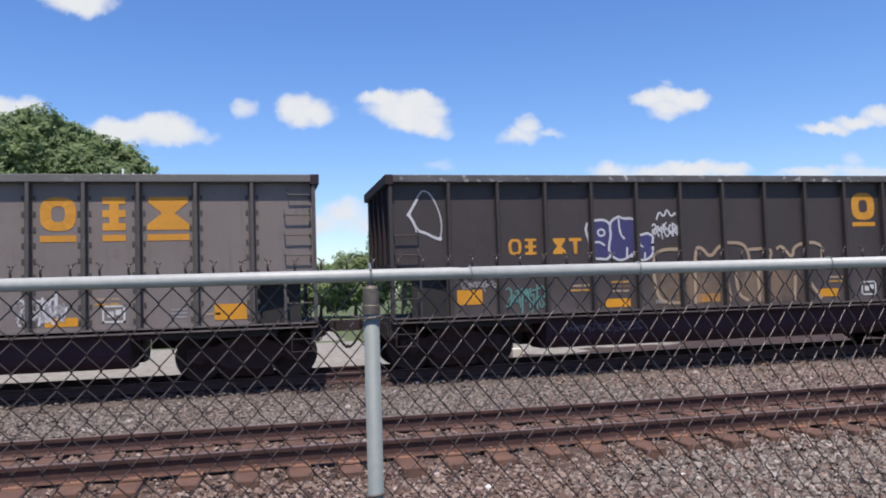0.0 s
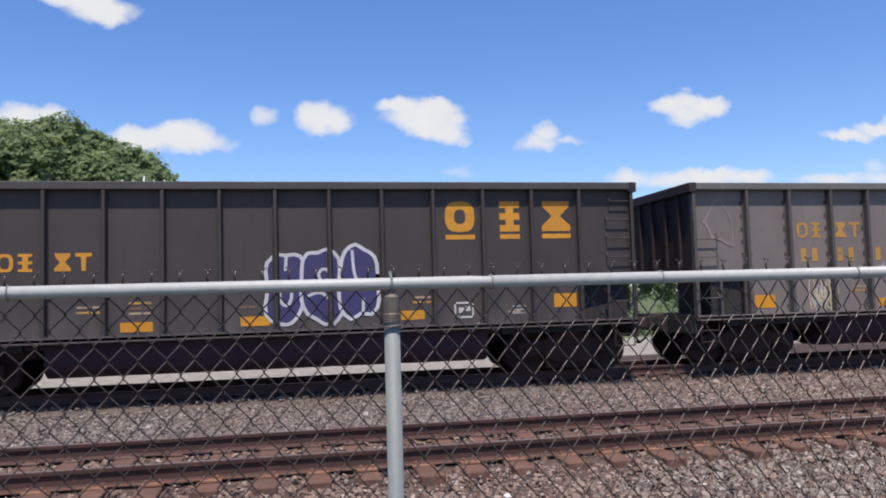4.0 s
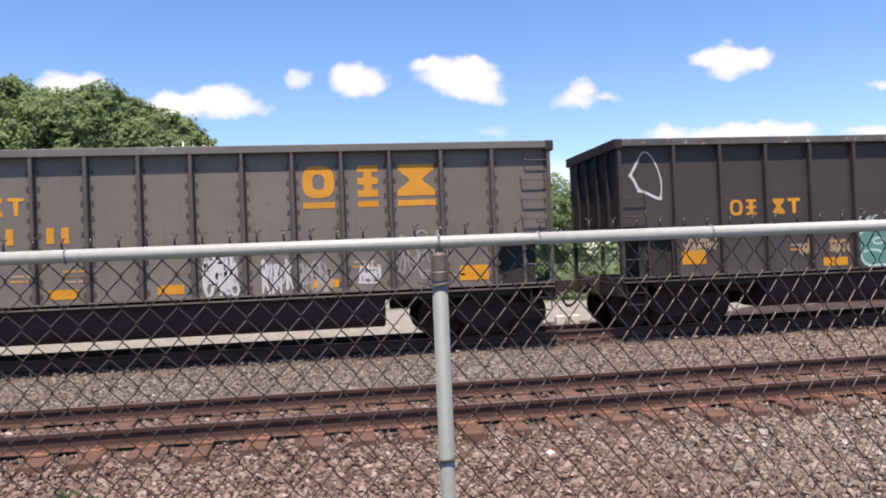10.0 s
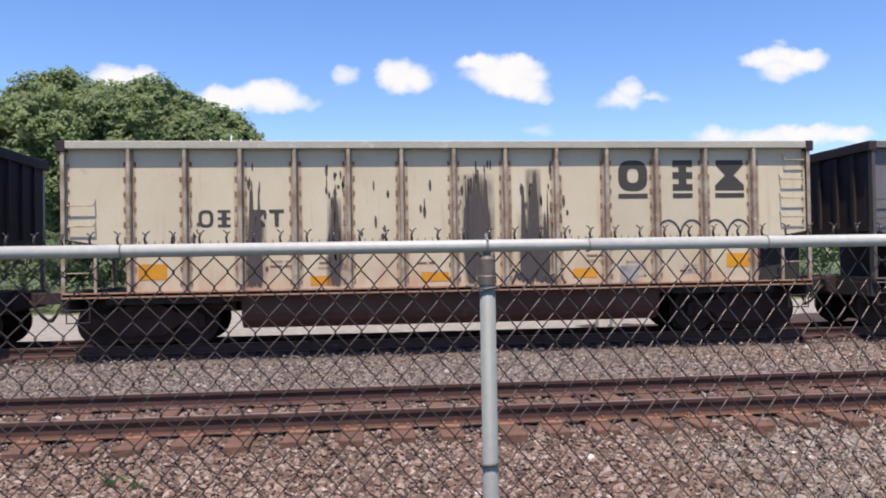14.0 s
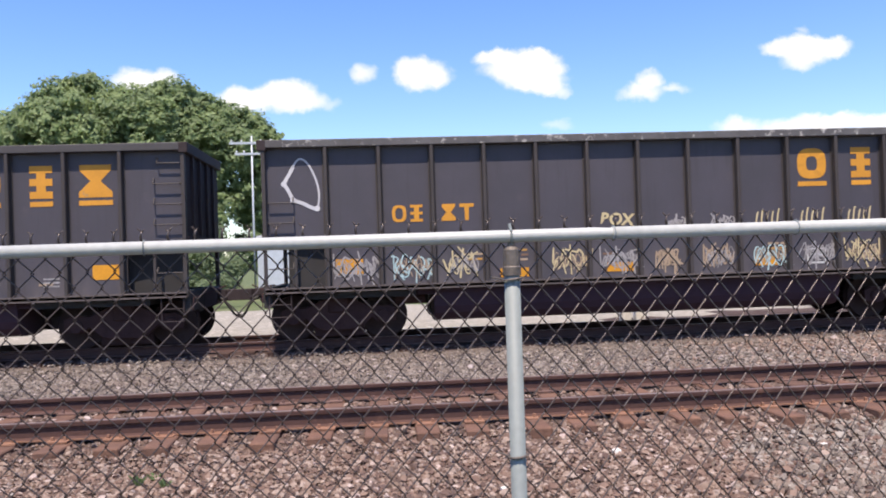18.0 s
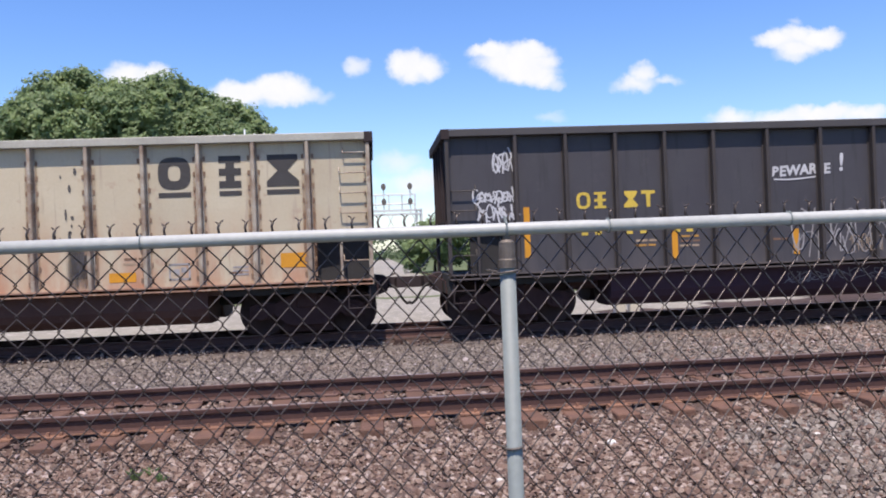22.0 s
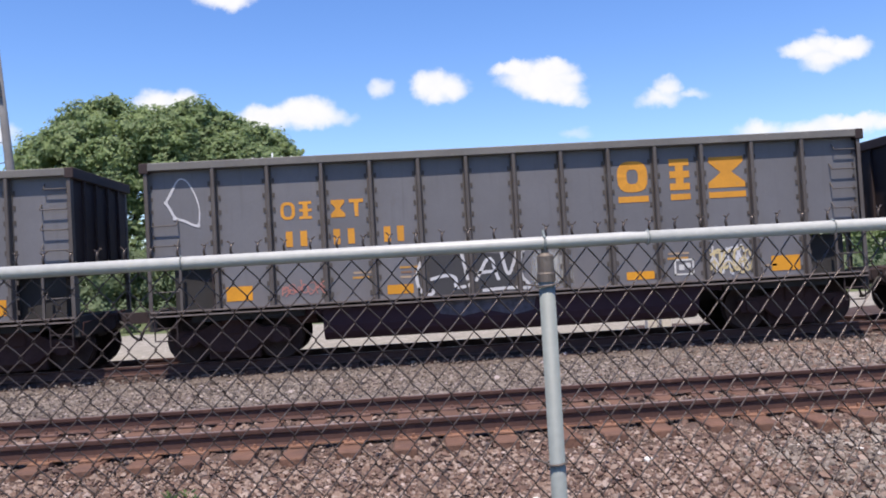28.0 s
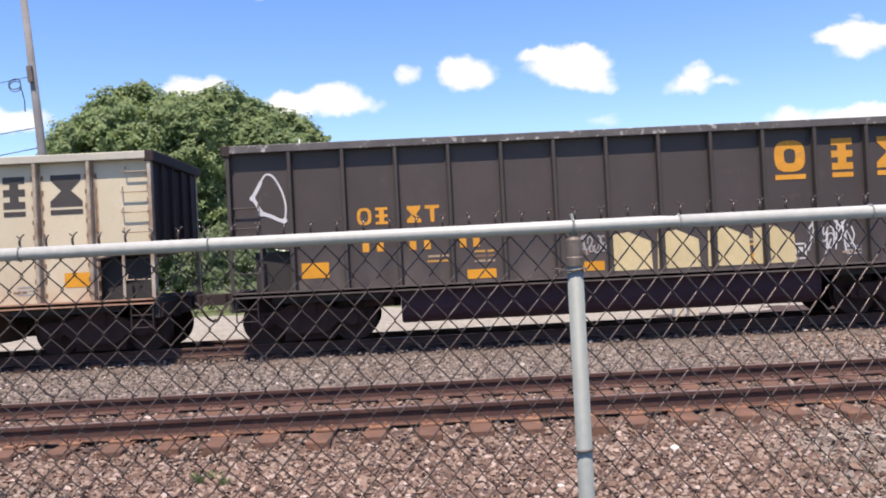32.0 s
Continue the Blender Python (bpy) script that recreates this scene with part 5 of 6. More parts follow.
class Marks:
    def __init__(self, kind, y=FACE - 0.006):
        self.half, self.y, self.sets = LENGTH[kind] / 2 - LEAD[kind], y, {}

    def bm(self, name, material, own=True):
        key = (name, material, len(self.sets) if own else -1)
        if key not in self.sets:
            self.sets[key] = bmesh.new()
        return self.sets[key]

    def poly(self, bm, pts):
        bm.faces.new([bm.verts.new((u - self.half, self.y, z)) for u, z in pts])

    def rect(self, bm, u0, u1, z0, z1):
        self.poly(bm, [(u0, z0), (u1, z0), (u1, z1), (u0, z1)])

    def stroke(self, bm, pts, w):
        pts = [Vector((p[0], p[1])) for p in (rounded(pts) if 2 < len(pts) < 16 else pts)]
        prev = None
        for i, p in enumerate(pts):
            d = (pts[min(i + 1, len(pts) - 1)] - pts[max(i - 1, 0)])
            n = Vector((-d.y, d.x)).normalized() * w / 2 if d.length > 1e-6 else Vector((0, w / 2))
            now = [bm.verts.new((q.x - self.half, self.y, q.y)) for q in (p + n, p - n)]
            if prev:
                bm.faces.new((prev[0], prev[1], now[1], now[0]))
            prev = now

    def put(self, root):
        for (name, material, _), bm in self.sets.items():
            for island in islands(bm):
                part(name, island, material, root)
            bm.free()
        self.sets = {}


def arc(u, z, ru, rz, a0, a1, n=14):
    return [(u + ru * math.cos(math.radians(a0 + (a1 - a0) * k / n)), z + rz * math.sin(math.radians(a0 + (a1 - a0) * k / n))) for k in range(n + 1)]


def emblem_ring(mk, bm, u0, u1, z0, z1, t):
    """A heavy ring, flattened at the sides."""
    cu, cz, a, b = (u0 + u1) / 2, (z0 + z1) / 2, (u1 - u0) / 2, (z1 - z0) / 2
    out, inn = [], []
    for k in range(24):
        c, s = math.cos(k * math.tau / 24), math.sin(k * math.tau / 24)
        sq = (abs(c) ** 3 + abs(s) ** 3) ** (-1 / 3)
        out.append((cu + a * c * sq, cz + b * s * sq))
        inn.append((cu + (a - t * 1.15) * c * sq, cz + (b - t) * s * sq))
    for k in range(24):
        j = (k + 1) % 24
        mk.poly(bm, [out[k], out[j], inn[j], inn[k]])


def emblem_bars(mk, bm, u0, u1, z0, z1, t):
    """Three stacked bars on a stem."""
    h, w = z1 - z0, u1 - u0
    a, b, m = u0 + w * 0.30, u1 - w * 0.30, z0 + h / 2
    right = [(u1, z0), (u1, z0 + t), (b, z0 + t), (b, m - t / 2), (u1, m - t / 2), (u1, m + t / 2), (b, m + t / 2), (b, z1 - t), (u1, z1 - t), (u1, z1)]
    mk.poly(bm, right + [(u0 + u1 - p, q) for p, q in right[::-1]])


def emblem_hourglass(mk, bm, u0, u1, z0, z1):
    c, h = (u0 + u1) / 2, z1 - z0
    w = (u1 - u0) / 2
    mk.poly(bm, [(u0, z0), (u1, z0), (u1, z0 + h * 0.17), (c + w * 0.30, z0 + h * 0.5), (u1 - w * 0.06, z1 - h * 0.17), (u1 - w * 0.06, z1), (u0 + w * 0.06, z1), (u0 + w * 0.06, z1 - h * 0.17), (c - w * 0.30, z0 + h * 0.5), (u0, z0 + h * 0.17)])


def emblem(mk, kind, paint):
    if kind == "A":
        s, z0, z1, lo, hi = ((9.11, 9.72), (10.17, 10.57), (10.95, 11.70)), 2.80, 3.42, 2.60, 2.72
    elif kind == "C":
        s, z0, z1, lo, hi = ((10.06, 10.67), (11.15, 11.58), (12.07, 12.67)), 2.84, 3.46, 2.70, 2.80
    else:
        s, z0, z1, lo, hi = ((10.72, 11.33), (11.86, 12.28), (12.76, 13.38)), 2.83, 3.45, 2.68, 2.775
    emblem_ring(mk, mk.bm("emblem_ring", paint), *s[0], z0, z1, 0.165)
    emblem_bars(mk, mk.bm("emblem_spool", paint), *s[1], z0, z1, 0.135)
    emblem_hourglass(mk, mk.bm("emblem_hourglass", paint), *s[2], z0, z1)
    for a, b in s:
        mk.rect(mk.bm("emblem_underline", paint), a, b, lo, hi)


def car_code(mk, kind, paint, digits, number_paint=None, dz=0.0):
    """The reporting marks and running number, as plain shapes and bars."""
    z0, z1 = ((2.62, 2.96) if kind == "A" else (2.19, 2.52))
    z0, z1 = z0 + dz, z1 + dz
    du = 0.16 if kind == "C" else 0.0
    emblem_ring(mk, mk.bm("mark_ring", paint), 2.45 + du, 2.73 + du, z0, z1, 0.055)
    emblem_bars(mk, mk.bm("mark_spool", paint), 2.81 + du, 3.05 + du, z0, z1, 0.052)
    emblem_hourglass(mk, mk.bm("mark_hourglass", paint), 3.42 + du, 3.70 + du, z0, z1)
    bm = mk.bm("mark_wedge", paint)
    mk.poly(bm, [(p + du, q) for p, q in ((3.78, z1), (3.78, z1 - 0.065), (3.875, z1 - 0.07), (3.885, z0), (3.955, z0), (3.965, z1 - 0.07), (4.06, z1 - 0.065), (4.06, z1))])
    if digits:
        for u in (2.50, 2.78, 3.42, 3.70, 4.40, 4.66):
            bm = mk.bm("number_bar", number_paint or paint)
            mk.rect(bm, u + du + 0.03, u + du + 0.16, z0 - 0.53, z0 - 0.23)


def reflectors(mk, kind, style=0):
    if style == 1:
        for u, z0, z1 in ((1.53, 1.26, 2.26), (4.54, 1.13, 1.68), (7.09, 1.12, 1.64), (9.64, 1.06, 1.62), (12.64, 1.28, 2.26)):
            mk.rect(mk.bm("reflector_strip", P_REFLECT), u, u + 0.12, z0, z1)
        return
    rows = ((1.34, 1.84, 1.10, 1.38), (4.44, 4.95, 1.06, 1.24), (6.36, 6.84, 1.06, 1.24), (9.18, 9.74, 1.06, 1.22), (12.13, 12.72, 1.08, 1.38)) if kind == "A" else \
        ((1.33, 1.86, 1.20, 1.50), (4.55, 5.12, 1.04, 1.22), (6.70, 7.25, 1.08, 1.26), (9.75, 10.25, 1.10, 1.28), (12.97, 13.46, 1.26, 1.54))
    for u0, u1, z0, z1 in rows:
        mk.poly(mk.bm("reflector_patch", P_REFLECT), [(u0, z0 + 0.01), (u0 + 0.01, z0), (u1 - 0.01, z0), (u1, z0 + 0.01), (u1, z1 - 0.01), (u1 - 0.01, z1), (u0 + 0.01, z1), (u0, z1 - 0.01)])


def stencil_box(mk, kind, paint=None):
    u = {"A": 10.15, "B": 10.86, "C": 11.31}[kind]
    bm = mk.bm("data_stencil", paint or P_WHITE)
    z0, z1, w = 1.10, 1.42, 0.40
    for a, b, c, d in ((u, u + w, z0, z0 + 0.035), (u, u + w, z1 - 0.035, z1), (u, u + 0.035, z0, z1), (u + w - 0.035, u + w, z0, z1), (u + 0.09, u + 0.2, z0 + 0.10, z0 + 0.21), (u + 0.23, u + 0.33, z0 + 0.14, z0 + 0.24)):
        mk.rect(bm, a, b, c, d)
    bm = mk.bm("data_bar", paint or P_SPRAY_GREY)
    for k in range(3):
        mk.rect(bm, u + 1.2, u + 1.5, 1.15 + 0.07 * k, 1.18 + 0.07 * k)


def loop_tag(mk, paint, u=0.16, z=2.42, s=1.0, w=0.045):
    """A sprayed loop, pointed at one side."""
    bm = mk.bm("sprayed_outline", paint)
    heavy = [(0.30, 0.84), (0.16, 0.66), (0.02, 0.50), (0.13, 0.40), (0.27, 0.17), (0.52, 0.12), (0.74, 0.03), (0.94, -0.02)]
    thin = [(0.94, 0.0), (1.0, 0.25), (0.95, 0.50), (0.82, 0.75), (0.66, 0.94), (0.50, 1.0), (0.38, 0.95), (0.28, 0.82)]
    for pts, k in ((heavy, 1.15), (thin, 0.6)):
        mk.stroke(bm, [(u + p * 0.70 * s, z + q * 0.98 * s) for p, q in pts], w * k)
    mk.y -= 0.001
    for p, q in ((0.03, 0.50), (0.27, 0.17), (0.93, 0.0)):
        mk.poly(bm, arc(u + p * 0.70 * s, z + q * 0.98 * s, w * 0.95, w * 0.95, 0, 330, 8))
    mk.y += 0.001


def curl(rs, kind):
    """Loose hand strokes in a unit square: hooks, zigzags, loops, humps and crossed lines."""
    if kind == 0:
        return [arc(0.5, 0.5, 0.45, 0.5, 50 + rs.uniform(-20, 20), 310, 9)]
    if kind == 1:
        return [[(0, 0.9), (0.3, 0.05), (0.55, 0.75), (0.8, 0.0), (1.1, 1.0)]]
    if kind == 2:
        return [[(0.15, -0.1), (0.1, 1.0)], [(0.05, 0.95), (0.8, 0.8), (0.2, 0.45), (1.0, -0.05)]]
    if kind == 3:
        return [[(0.5, -0.1), (0.55, 1.05)], [(-0.1, 0.8), (1.1, 0.95)]]
    if kind == 4:
        return [arc(0.5, 0.74, 0.36, 0.26, 20, 270, 6) + arc(0.5, 0.25, 0.38, 0.25, 90, -160, 6)]
    if kind == 5:
        return [[(0.0, 0.0), (0.25, 1.0), (0.5, 0.3), (0.72, 1.0), (1.0, -0.1)]]
    return [arc(0.5, 0.45, 0.42, 0.45, 100, 430, 9), [(0.5, 0.4), (1.1, -0.1)]]


def scribble(mk, paint, u0, u1, z0, z1, seed, n=5, w=0.05, name="sprayed_tag"):
    """A scrawl that cannot be read: quick slanted strokes run into each other, and a line struck below."""
    rs = random.Random(seed)
    w *= 0.62
    many = int(n * 1.5) + 1
    h, step, y = z1 - z0, (u1 - u0) / many, mk.y
    for k in range(many):
        bm = mk.bm(name, paint)
        flip, turn, size = rs.choice((-1, 1)), rs.uniform(-0.7, 0.7), rs.uniform(0.75, 1.1)
        c, d = math.cos(turn), math.sin(turn)
        for line in curl(rs, rs.randrange(7)):
            pts = []
            for p, q in line:
                p, q = (p - 0.5) * flip + rs.uniform(-0.08, 0.08), q - 0.5 + rs.uniform(-0.08, 0.08)
                pts.append((u0 + step * (k + 0.5) + step * 1.5 * size * (c * p - d * q), (z0 + z1) / 2 + h * size * (d * p + c * q) * 0.95))
            mk.y -= 0.0004
            mk.stroke(bm, pts, w * rs.uniform(0.8, 1.15))
    mk.y -= 0.0004
    mk.stroke(mk.bm(name, paint), [(u0 + (u1 - u0) * i / 6, z0 + h * (0.1 + 0.8 * (i % 2)) * rs.uniform(0.6, 1.1)) for i in range(7)], w * 0.7)
    mk.y = y


def piece(mk, fill, line, u0, u1, z0, z1, seed, n=4, w=0.055, inner=True):
    """Swollen blocks that overlap like bubbles, each filled and outlined, with a hole or a notch inside."""
    rs = random.Random(seed)
    step, h, y = (u1 - u0) / n, z1 - z0, mk.y
    for k in range(n):
        c, m = u0 + step * (k + 0.5), (z0 + z1) / 2 + rs.uniform(-0.03, 0.05) * h
        a, b, lean, ph = step * rs.uniform(0.53, 0.62), h * rs.uniform(0.46, 0.54), rs.uniform(-0.10, 0.14), rs.uniform(0, 6.28)
        edge = []
        for i in range(26):
            t = i * math.tau / 26
            co, si = math.cos(t), math.sin(t)
            r = (abs(co) ** 4 + abs(si) ** 4) ** -0.25 * (1 + 0.07 * math.sin(3 * t + ph) + 0.05 * math.sin(5 * t + 2 * ph))
            edge.append((c + a * r * co + lean * h * si * 0.5, m + b * min(r, 1.12) * si))
        mk.y -= 0.0008
        if fill:
            mk.poly(mk.bm("sprayed_fill", fill), edge)
        if not line:
            continue
        mk.y -= 0.0005
        bm = mk.bm("sprayed_line", line)
        mk.stroke(bm, edge + edge[:2], w)
        if inner:
            kind = (k + seed) % 4
            if kind == 0:
                mk.stroke(bm, arc(c + 0.1 * a, m + 0.32 * b, a * 0.28, b * 0.17, 0, 360, 12), w * 0.8)
                mk.stroke(bm, [(c - a * 0.75, m - b * 0.25), (c - a * 0.1, m - b * 0.12), (c + a * 0.35, m - b * 0.35)], w * 0.8)
            elif kind == 1:
                mk.stroke(bm, [(c - a * 0.3, m + b * 0.95), (c - a * 0.22, m + b * 0.2), (c + a * 0.1, m - b * 0.05)], w * 0.8)
                mk.stroke(bm, [(c + a * 0.2, m - b * 0.95), (c + a * 0.25, m - b * 0.45)], w * 0.8)
            elif kind == 2:
                mk.stroke(bm, [(c + a * 0.95, m + b * 0.30), (c + a * 0.1, m + b * 0.34), (c - a * 0.3, m + b * 0.12), (c + a * 0.3, m - b * 0.1)], w * 0.8)
                mk.stroke(bm, [(c - a * 0.95, m - b * 0.42), (c - a * 0.1, m - b * 0.48)], w * 0.8)
            else:
                mk.stroke(bm, arc(c, m - 0.2 * b, a * 0.3, b * 0.32, 0, 360, 12), w * 0.8)
                mk.stroke(bm, [(c + a * 0.05, m + b * 0.9), (c, m + b * 0.5)], w * 0.8)
    mk.y = y


def stencils(mk, paints):
    """Small weathered lines of writing beside the reflectors."""
    for k, (u, z, w, rows) in enumerate(((3.78, 1.40, 0.42, 2), (4.70, 1.36, 0.40, 3), (6.62, 1.42, 0.36, 1), (10.02, 1.42, 0.42, 2), (11.98, 1.18, 0.26, 1))):
        for i in range(rows):
            bm = mk.bm("stencil_bar", paints[(k + i) % len(paints)])
            a = u + 0.02 * (i % 2)
            mk.rect(bm, a, a + w * 0.55, z + 0.095 * i, z + 0.095 * i + 0.042)
            mk.rect(bm, a + w * 0.64, a + w, z + 0.095 * i, z + 0.095 * i + 0.042)


def drips(mk, paint, u0, u1, z0, z1, seed, n=7, core=None):
    """Ragged stains that have run down a panel: a soft smear with tongues of uneven length, or loose flecks."""
    rs = random.Random(seed)
    if n >= 6 and core:
        lo, hi = core
        mk.rect(mk.bm("run_down_stain", SMEAR[paint.name]), u0 - 0.10, u1 + 0.10, max(z0, lo - 0.35), min(z1, hi + 0.45))
        mid, half = 0.5 * (u0 + u1), 0.5 * (u1 - u0)
        y = mk.y
        for k in range(n * 2):
            q = rs.uniform(-1, 1)
            u, w = mid + q * half, rs.uniform(0.022, 0.06)
            top = hi - 0.25 * q * q + (z1 - hi) * rs.random() ** 2.2
            bot = lo - (lo - z0) * rs.random() ** 1.3
            mk.y = y - 0.001 - 0.0002 * k
            mk.poly(mk.bm("run_down_stain", paint), [(u - w * 0.15, top), (u + w * 0.25, top - 0.05), (u + w * 0.75, top - 0.35 * (top - bot)), (u + w, bot + 0.2 * (top - bot)), (u + w * 0.35, bot), (u - w * 0.5, bot + 0.04), (u - w, bot + 0.35 * (top - bot)), (u - w * 0.6, top - 0.3 * (top - bot))])
        mk.y = y
    elif n >= 6:
        for k in range(2):
            mk.rect(mk.bm("run_down_stain", SMEAR[paint.name]), u0 - 0.06 + 0.05 * k, u1 + 0.04 + 0.05 * k, z0 + 0.2 * k, z1)
            mk.y -= 0.001
        mk.y += 0.002
    if n < 6 or core:
        for k in range(min(n, 6) * 2):
            u, z, w, h = rs.uniform(u0 - 0.1, u1 + 0.1), rs.uniform(z0 + 0.2, z1), rs.uniform(0.012, 0.038), rs.uniform(0.05, 0.26)
            bm = mk.bm("run_down_stain", paint)
            mk.poly(bm, [(u - w * 0.4, z + h), (u + w * 0.5, z + h * 0.92), (u + w, z + h * 0.45), (u + w * 0.35, z), (u - w * 0.5, z + h * 0.1), (u - w, z + h * 0.55)])


def short_tag(mk, text, paint, u, z, size, root, shear=0.15, turn=0.0):
    cu = bpy.data.curves.new("sprayed_word", "FONT")
    cu.body, cu.size, cu.shear, cu.offset = text, size, shear, 0.011
    tmp = bpy.data.objects.new("sprayed_word", cu)
    scene.collection.objects.link(tmp)
    me = bpy.data.meshes.new_from_object(tmp.evaluated_get(bpy.context.evaluated_depsgraph_get()))
    bpy.data.objects.remove(tmp)
    bpy.data.curves.remove(cu)
    me.materials.clear()
    ob = part("sprayed_word", me, paint, root)
    ob.matrix_basis = pose(u - mk.half, mk.y - 0.001, z, 90, turn, 0)


P_STAIN = flat_paint("dark_run_stain", (0.068, 0.056, 0.056), (0.115, 0.095, 0.092))
P_STAIN_GREY = flat_paint("sooty_run_stain", (0.080, 0.074, 0.074), (0.10, 0.09, 0.09))
P_STAIN_RUST = flat_paint("rust_run_stain", (0.20, 0.115, 0.07), (0.28, 0.18, 0.11))

SMEAR = {p.name: smear_paint("smeared_" + p.name, c) for p, c in ((P_STAIN, (0.050, 0.040, 0.038)), (P_STAIN_GREY, (0.055, 0.050, 0.052)), (P_STAIN_RUST, (0.16, 0.075, 0.045)))}

P_FADED_PALE = smear_paint("faded_pale_spray", (0.42, 0.43, 0.42), 0.7, 0.9)
P_FADED_TAN = smear_paint("faded_tan_spray", (0.27, 0.19, 0.13), 0.6, 0.75)
P_FADED_PINK = smear_paint("faded_pink_spray", (0.36, 0.25, 0.235), 0.6, 0.8)
P_BLEED = smear_paint("rust_bled_from_the_rib", (0.24, 0.125, 0.07), 0.8, 0.85)


def deco(j, mk, root):
    W, G, T = P_SPRAY_WHITE, P_SPRAY_GREY, P_SPRAY_TAN
    if j == 0:
        scribble(mk, W, 8.73, 9.5, 1.1, 1.6, 1, 4, 0.07)
        scribble(mk, G, 8.7, 9.55, 1.2, 1.5, 2, 5, 0.06)
    elif j == 1:
        loop_tag(mk, W, 0.36, 2.55)
        piece(mk, P_SPRAY_BLUE, W, 4.22, 5.28, 2.08, 2.92, 4, 2, 0.05)
        piece(mk, P_SPRAY_BLUE, W, 5.22, 5.66, 2.04, 2.56, 5, 1, 0.05)
        scribble(mk, W, 5.70, 6.38, 2.54, 2.82, 3, 4, 0.055)
        mk.stroke(mk.bm("sprayed_tag", W), [(5.80, 2.88), (5.88, 3.08), (5.98, 2.92), (6.06, 3.14), (6.16, 2.92), (6.26, 3.06), (6.30, 2.88)], 0.035)
        mk.rect(mk.bm("faded_spray", P_FADED_TAN), 5.55, 7.5, 1.0, 1.9)
        mk.rect(mk.bm("faded_spray", P_FADED_TAN), 7.52, 9.4, 1.0, 1.9)
        mk.y -= 0.002
        for line in ([(6.40, 2.24), (5.85, 2.24), (5.68, 2.05), (5.70, 1.5), (5.82, 1.1), (6.35, 1.08)], [(6.65, 1.05), (6.68, 2.25), (6.85, 2.28), (7.05, 2.02), (7.30, 2.32), (7.42, 2.25), (7.43, 1.6), (7.52, 1.06)],
                     [(7.48, 2.36), (7.85, 2.35), (8.0, 2.15), (8.02, 1.75)], [(7.65, 1.7), (7.7, 1.2), (7.95, 1.08)], [(8.0, 2.2), (8.6, 2.22), (8.52, 1.95), (8.2, 1.9), (8.22, 1.05)],
                     [(8.7, 2.2), (8.85, 2.28), (9.1, 1.95), (9.15, 2.3), (9.85, 2.35), (9.88, 1.95), (9.7, 1.85)], [(9.15, 1.6), (9.1, 1.05)], [(9.4, 1.6), (9.8, 1.06)]):
            mk.stroke(mk.bm("sprayed_outline", T), line, 0.07)
        mk.y += 0.002
        scribble(mk, P_SPRAY_TEAL, 2.35, 3.2, 1.08, 1.57, 6, 4, 0.05)
        scribble(mk, G, 1.45, 2.15, 1.5, 1.7, 7, 3, 0.035)
        mk.rect(mk.bm("data_bar", P_WHITE), 5.7, 6.0, 1.08, 1.18)
        mk.y = -1.408
        scribble(mk, P_SPRAY_LILAC, 3.7, 5.4, 0.54, 0.74, 8, 6, 0.02)
        mk.y = FACE - 0.009
    elif j == 2:
        pts = [(8.58, 1.95), (8.56, 2.45), (8.45, 2.90), (8.62, 3.18), (8.92, 3.36), (9.22, 3.30), (9.36, 3.02), (9.38, 2.74), (9.62, 2.60), (9.86, 2.42), (9.92, 2.18), (9.86, 1.95)]
        mk.poly(mk.bm("sprayed_fill", P_SPRAY_BLUE), rounded(pts))
        mk.y -= 0.003
        mk.stroke(mk.bm("sprayed_line", W), pts, 0.055)
        mk.stroke(mk.bm("sprayed_line", W), [(9.0, 2.62), (9.22, 2.70), (9.30, 2.80)], 0.03)
        for k in range(5):
            mk.stroke(mk.bm("sprayed_line", W), [(8.58 + 0.13 * k, 2.17 - 0.02 * k), (8.62 + 0.13 * k, 1.95)], 0.028)
        mk.stroke(mk.bm("sprayed_line", W), [(8.55, 2.20), (8.9, 2.20), (9.15, 2.02)], 0.028)
        mk.y += 0.003
        short_tag(mk, "STICK", W, 3.36, 1.14, 0.33, root, 0.1, -3)
        for k, (a, b) in enumerate(((5.5, 6.35), (6.55, 7.3), (7.55, 8.27), (8.53, 9.25), (9.66, 10.4))):
            scribble(mk, G, a, b, 1.2, 1.66, 20 + k, 4, 0.05)
            scribble(mk, W if k == 3 else G, a + 0.1, b - 0.1, 1.3, 1.6, 26 + k, 5, 0.035)
        mk.rect(mk.bm("data_bar", P_WHITE), 5.78, 6.05, 1.10, 1.20)
    elif j == 3:
        loop_tag(mk, W, 0.3, 2.3, 0.85)
        piece(mk, P_SPRAY_BLUE, W, 7.2, 9.3, 1.15, 2.5, 31, 3, 0.07)
    elif j == 4:
        loop_tag(mk, flat_paint("faded_outline_spray", (0.27, 0.22, 0.20)), 0.2, 2.5)
        for k, (a, b) in enumerate(((5.36, 6.06), (6.33, 7.0), (7.28, 7.97), (8.25, 8.9), (9.2, 9.85))):
            mk.rect(mk.bm("faded_spray", P_FADED_PINK), a - 0.02, b + 0.02, 1.12, 2.07)
            mk.y -= 0.002
            for lo, hi in ((1.14, 1.56), (1.66, 2.05)):
                mk.stroke(mk.bm("sprayed_outline", P_SPRAY_ROSE), [(a, lo), (a - 0.02, hi), (0.5 * a + 0.5 * b, hi + 0.02), (b, hi), (b, lo), (0.5 * a + 0.5 * b, lo - 0.02), (a, lo)], 0.05)
            scribble(mk, W, a + 0.10, b - 0.10, 1.20, 1.50, 130 + k, 3, 0.035)
            scribble(mk, G, a + 0.10, b - 0.10, 1.72, 1.98, 140 + k, 3, 0.035)
            mk.y += 0.002
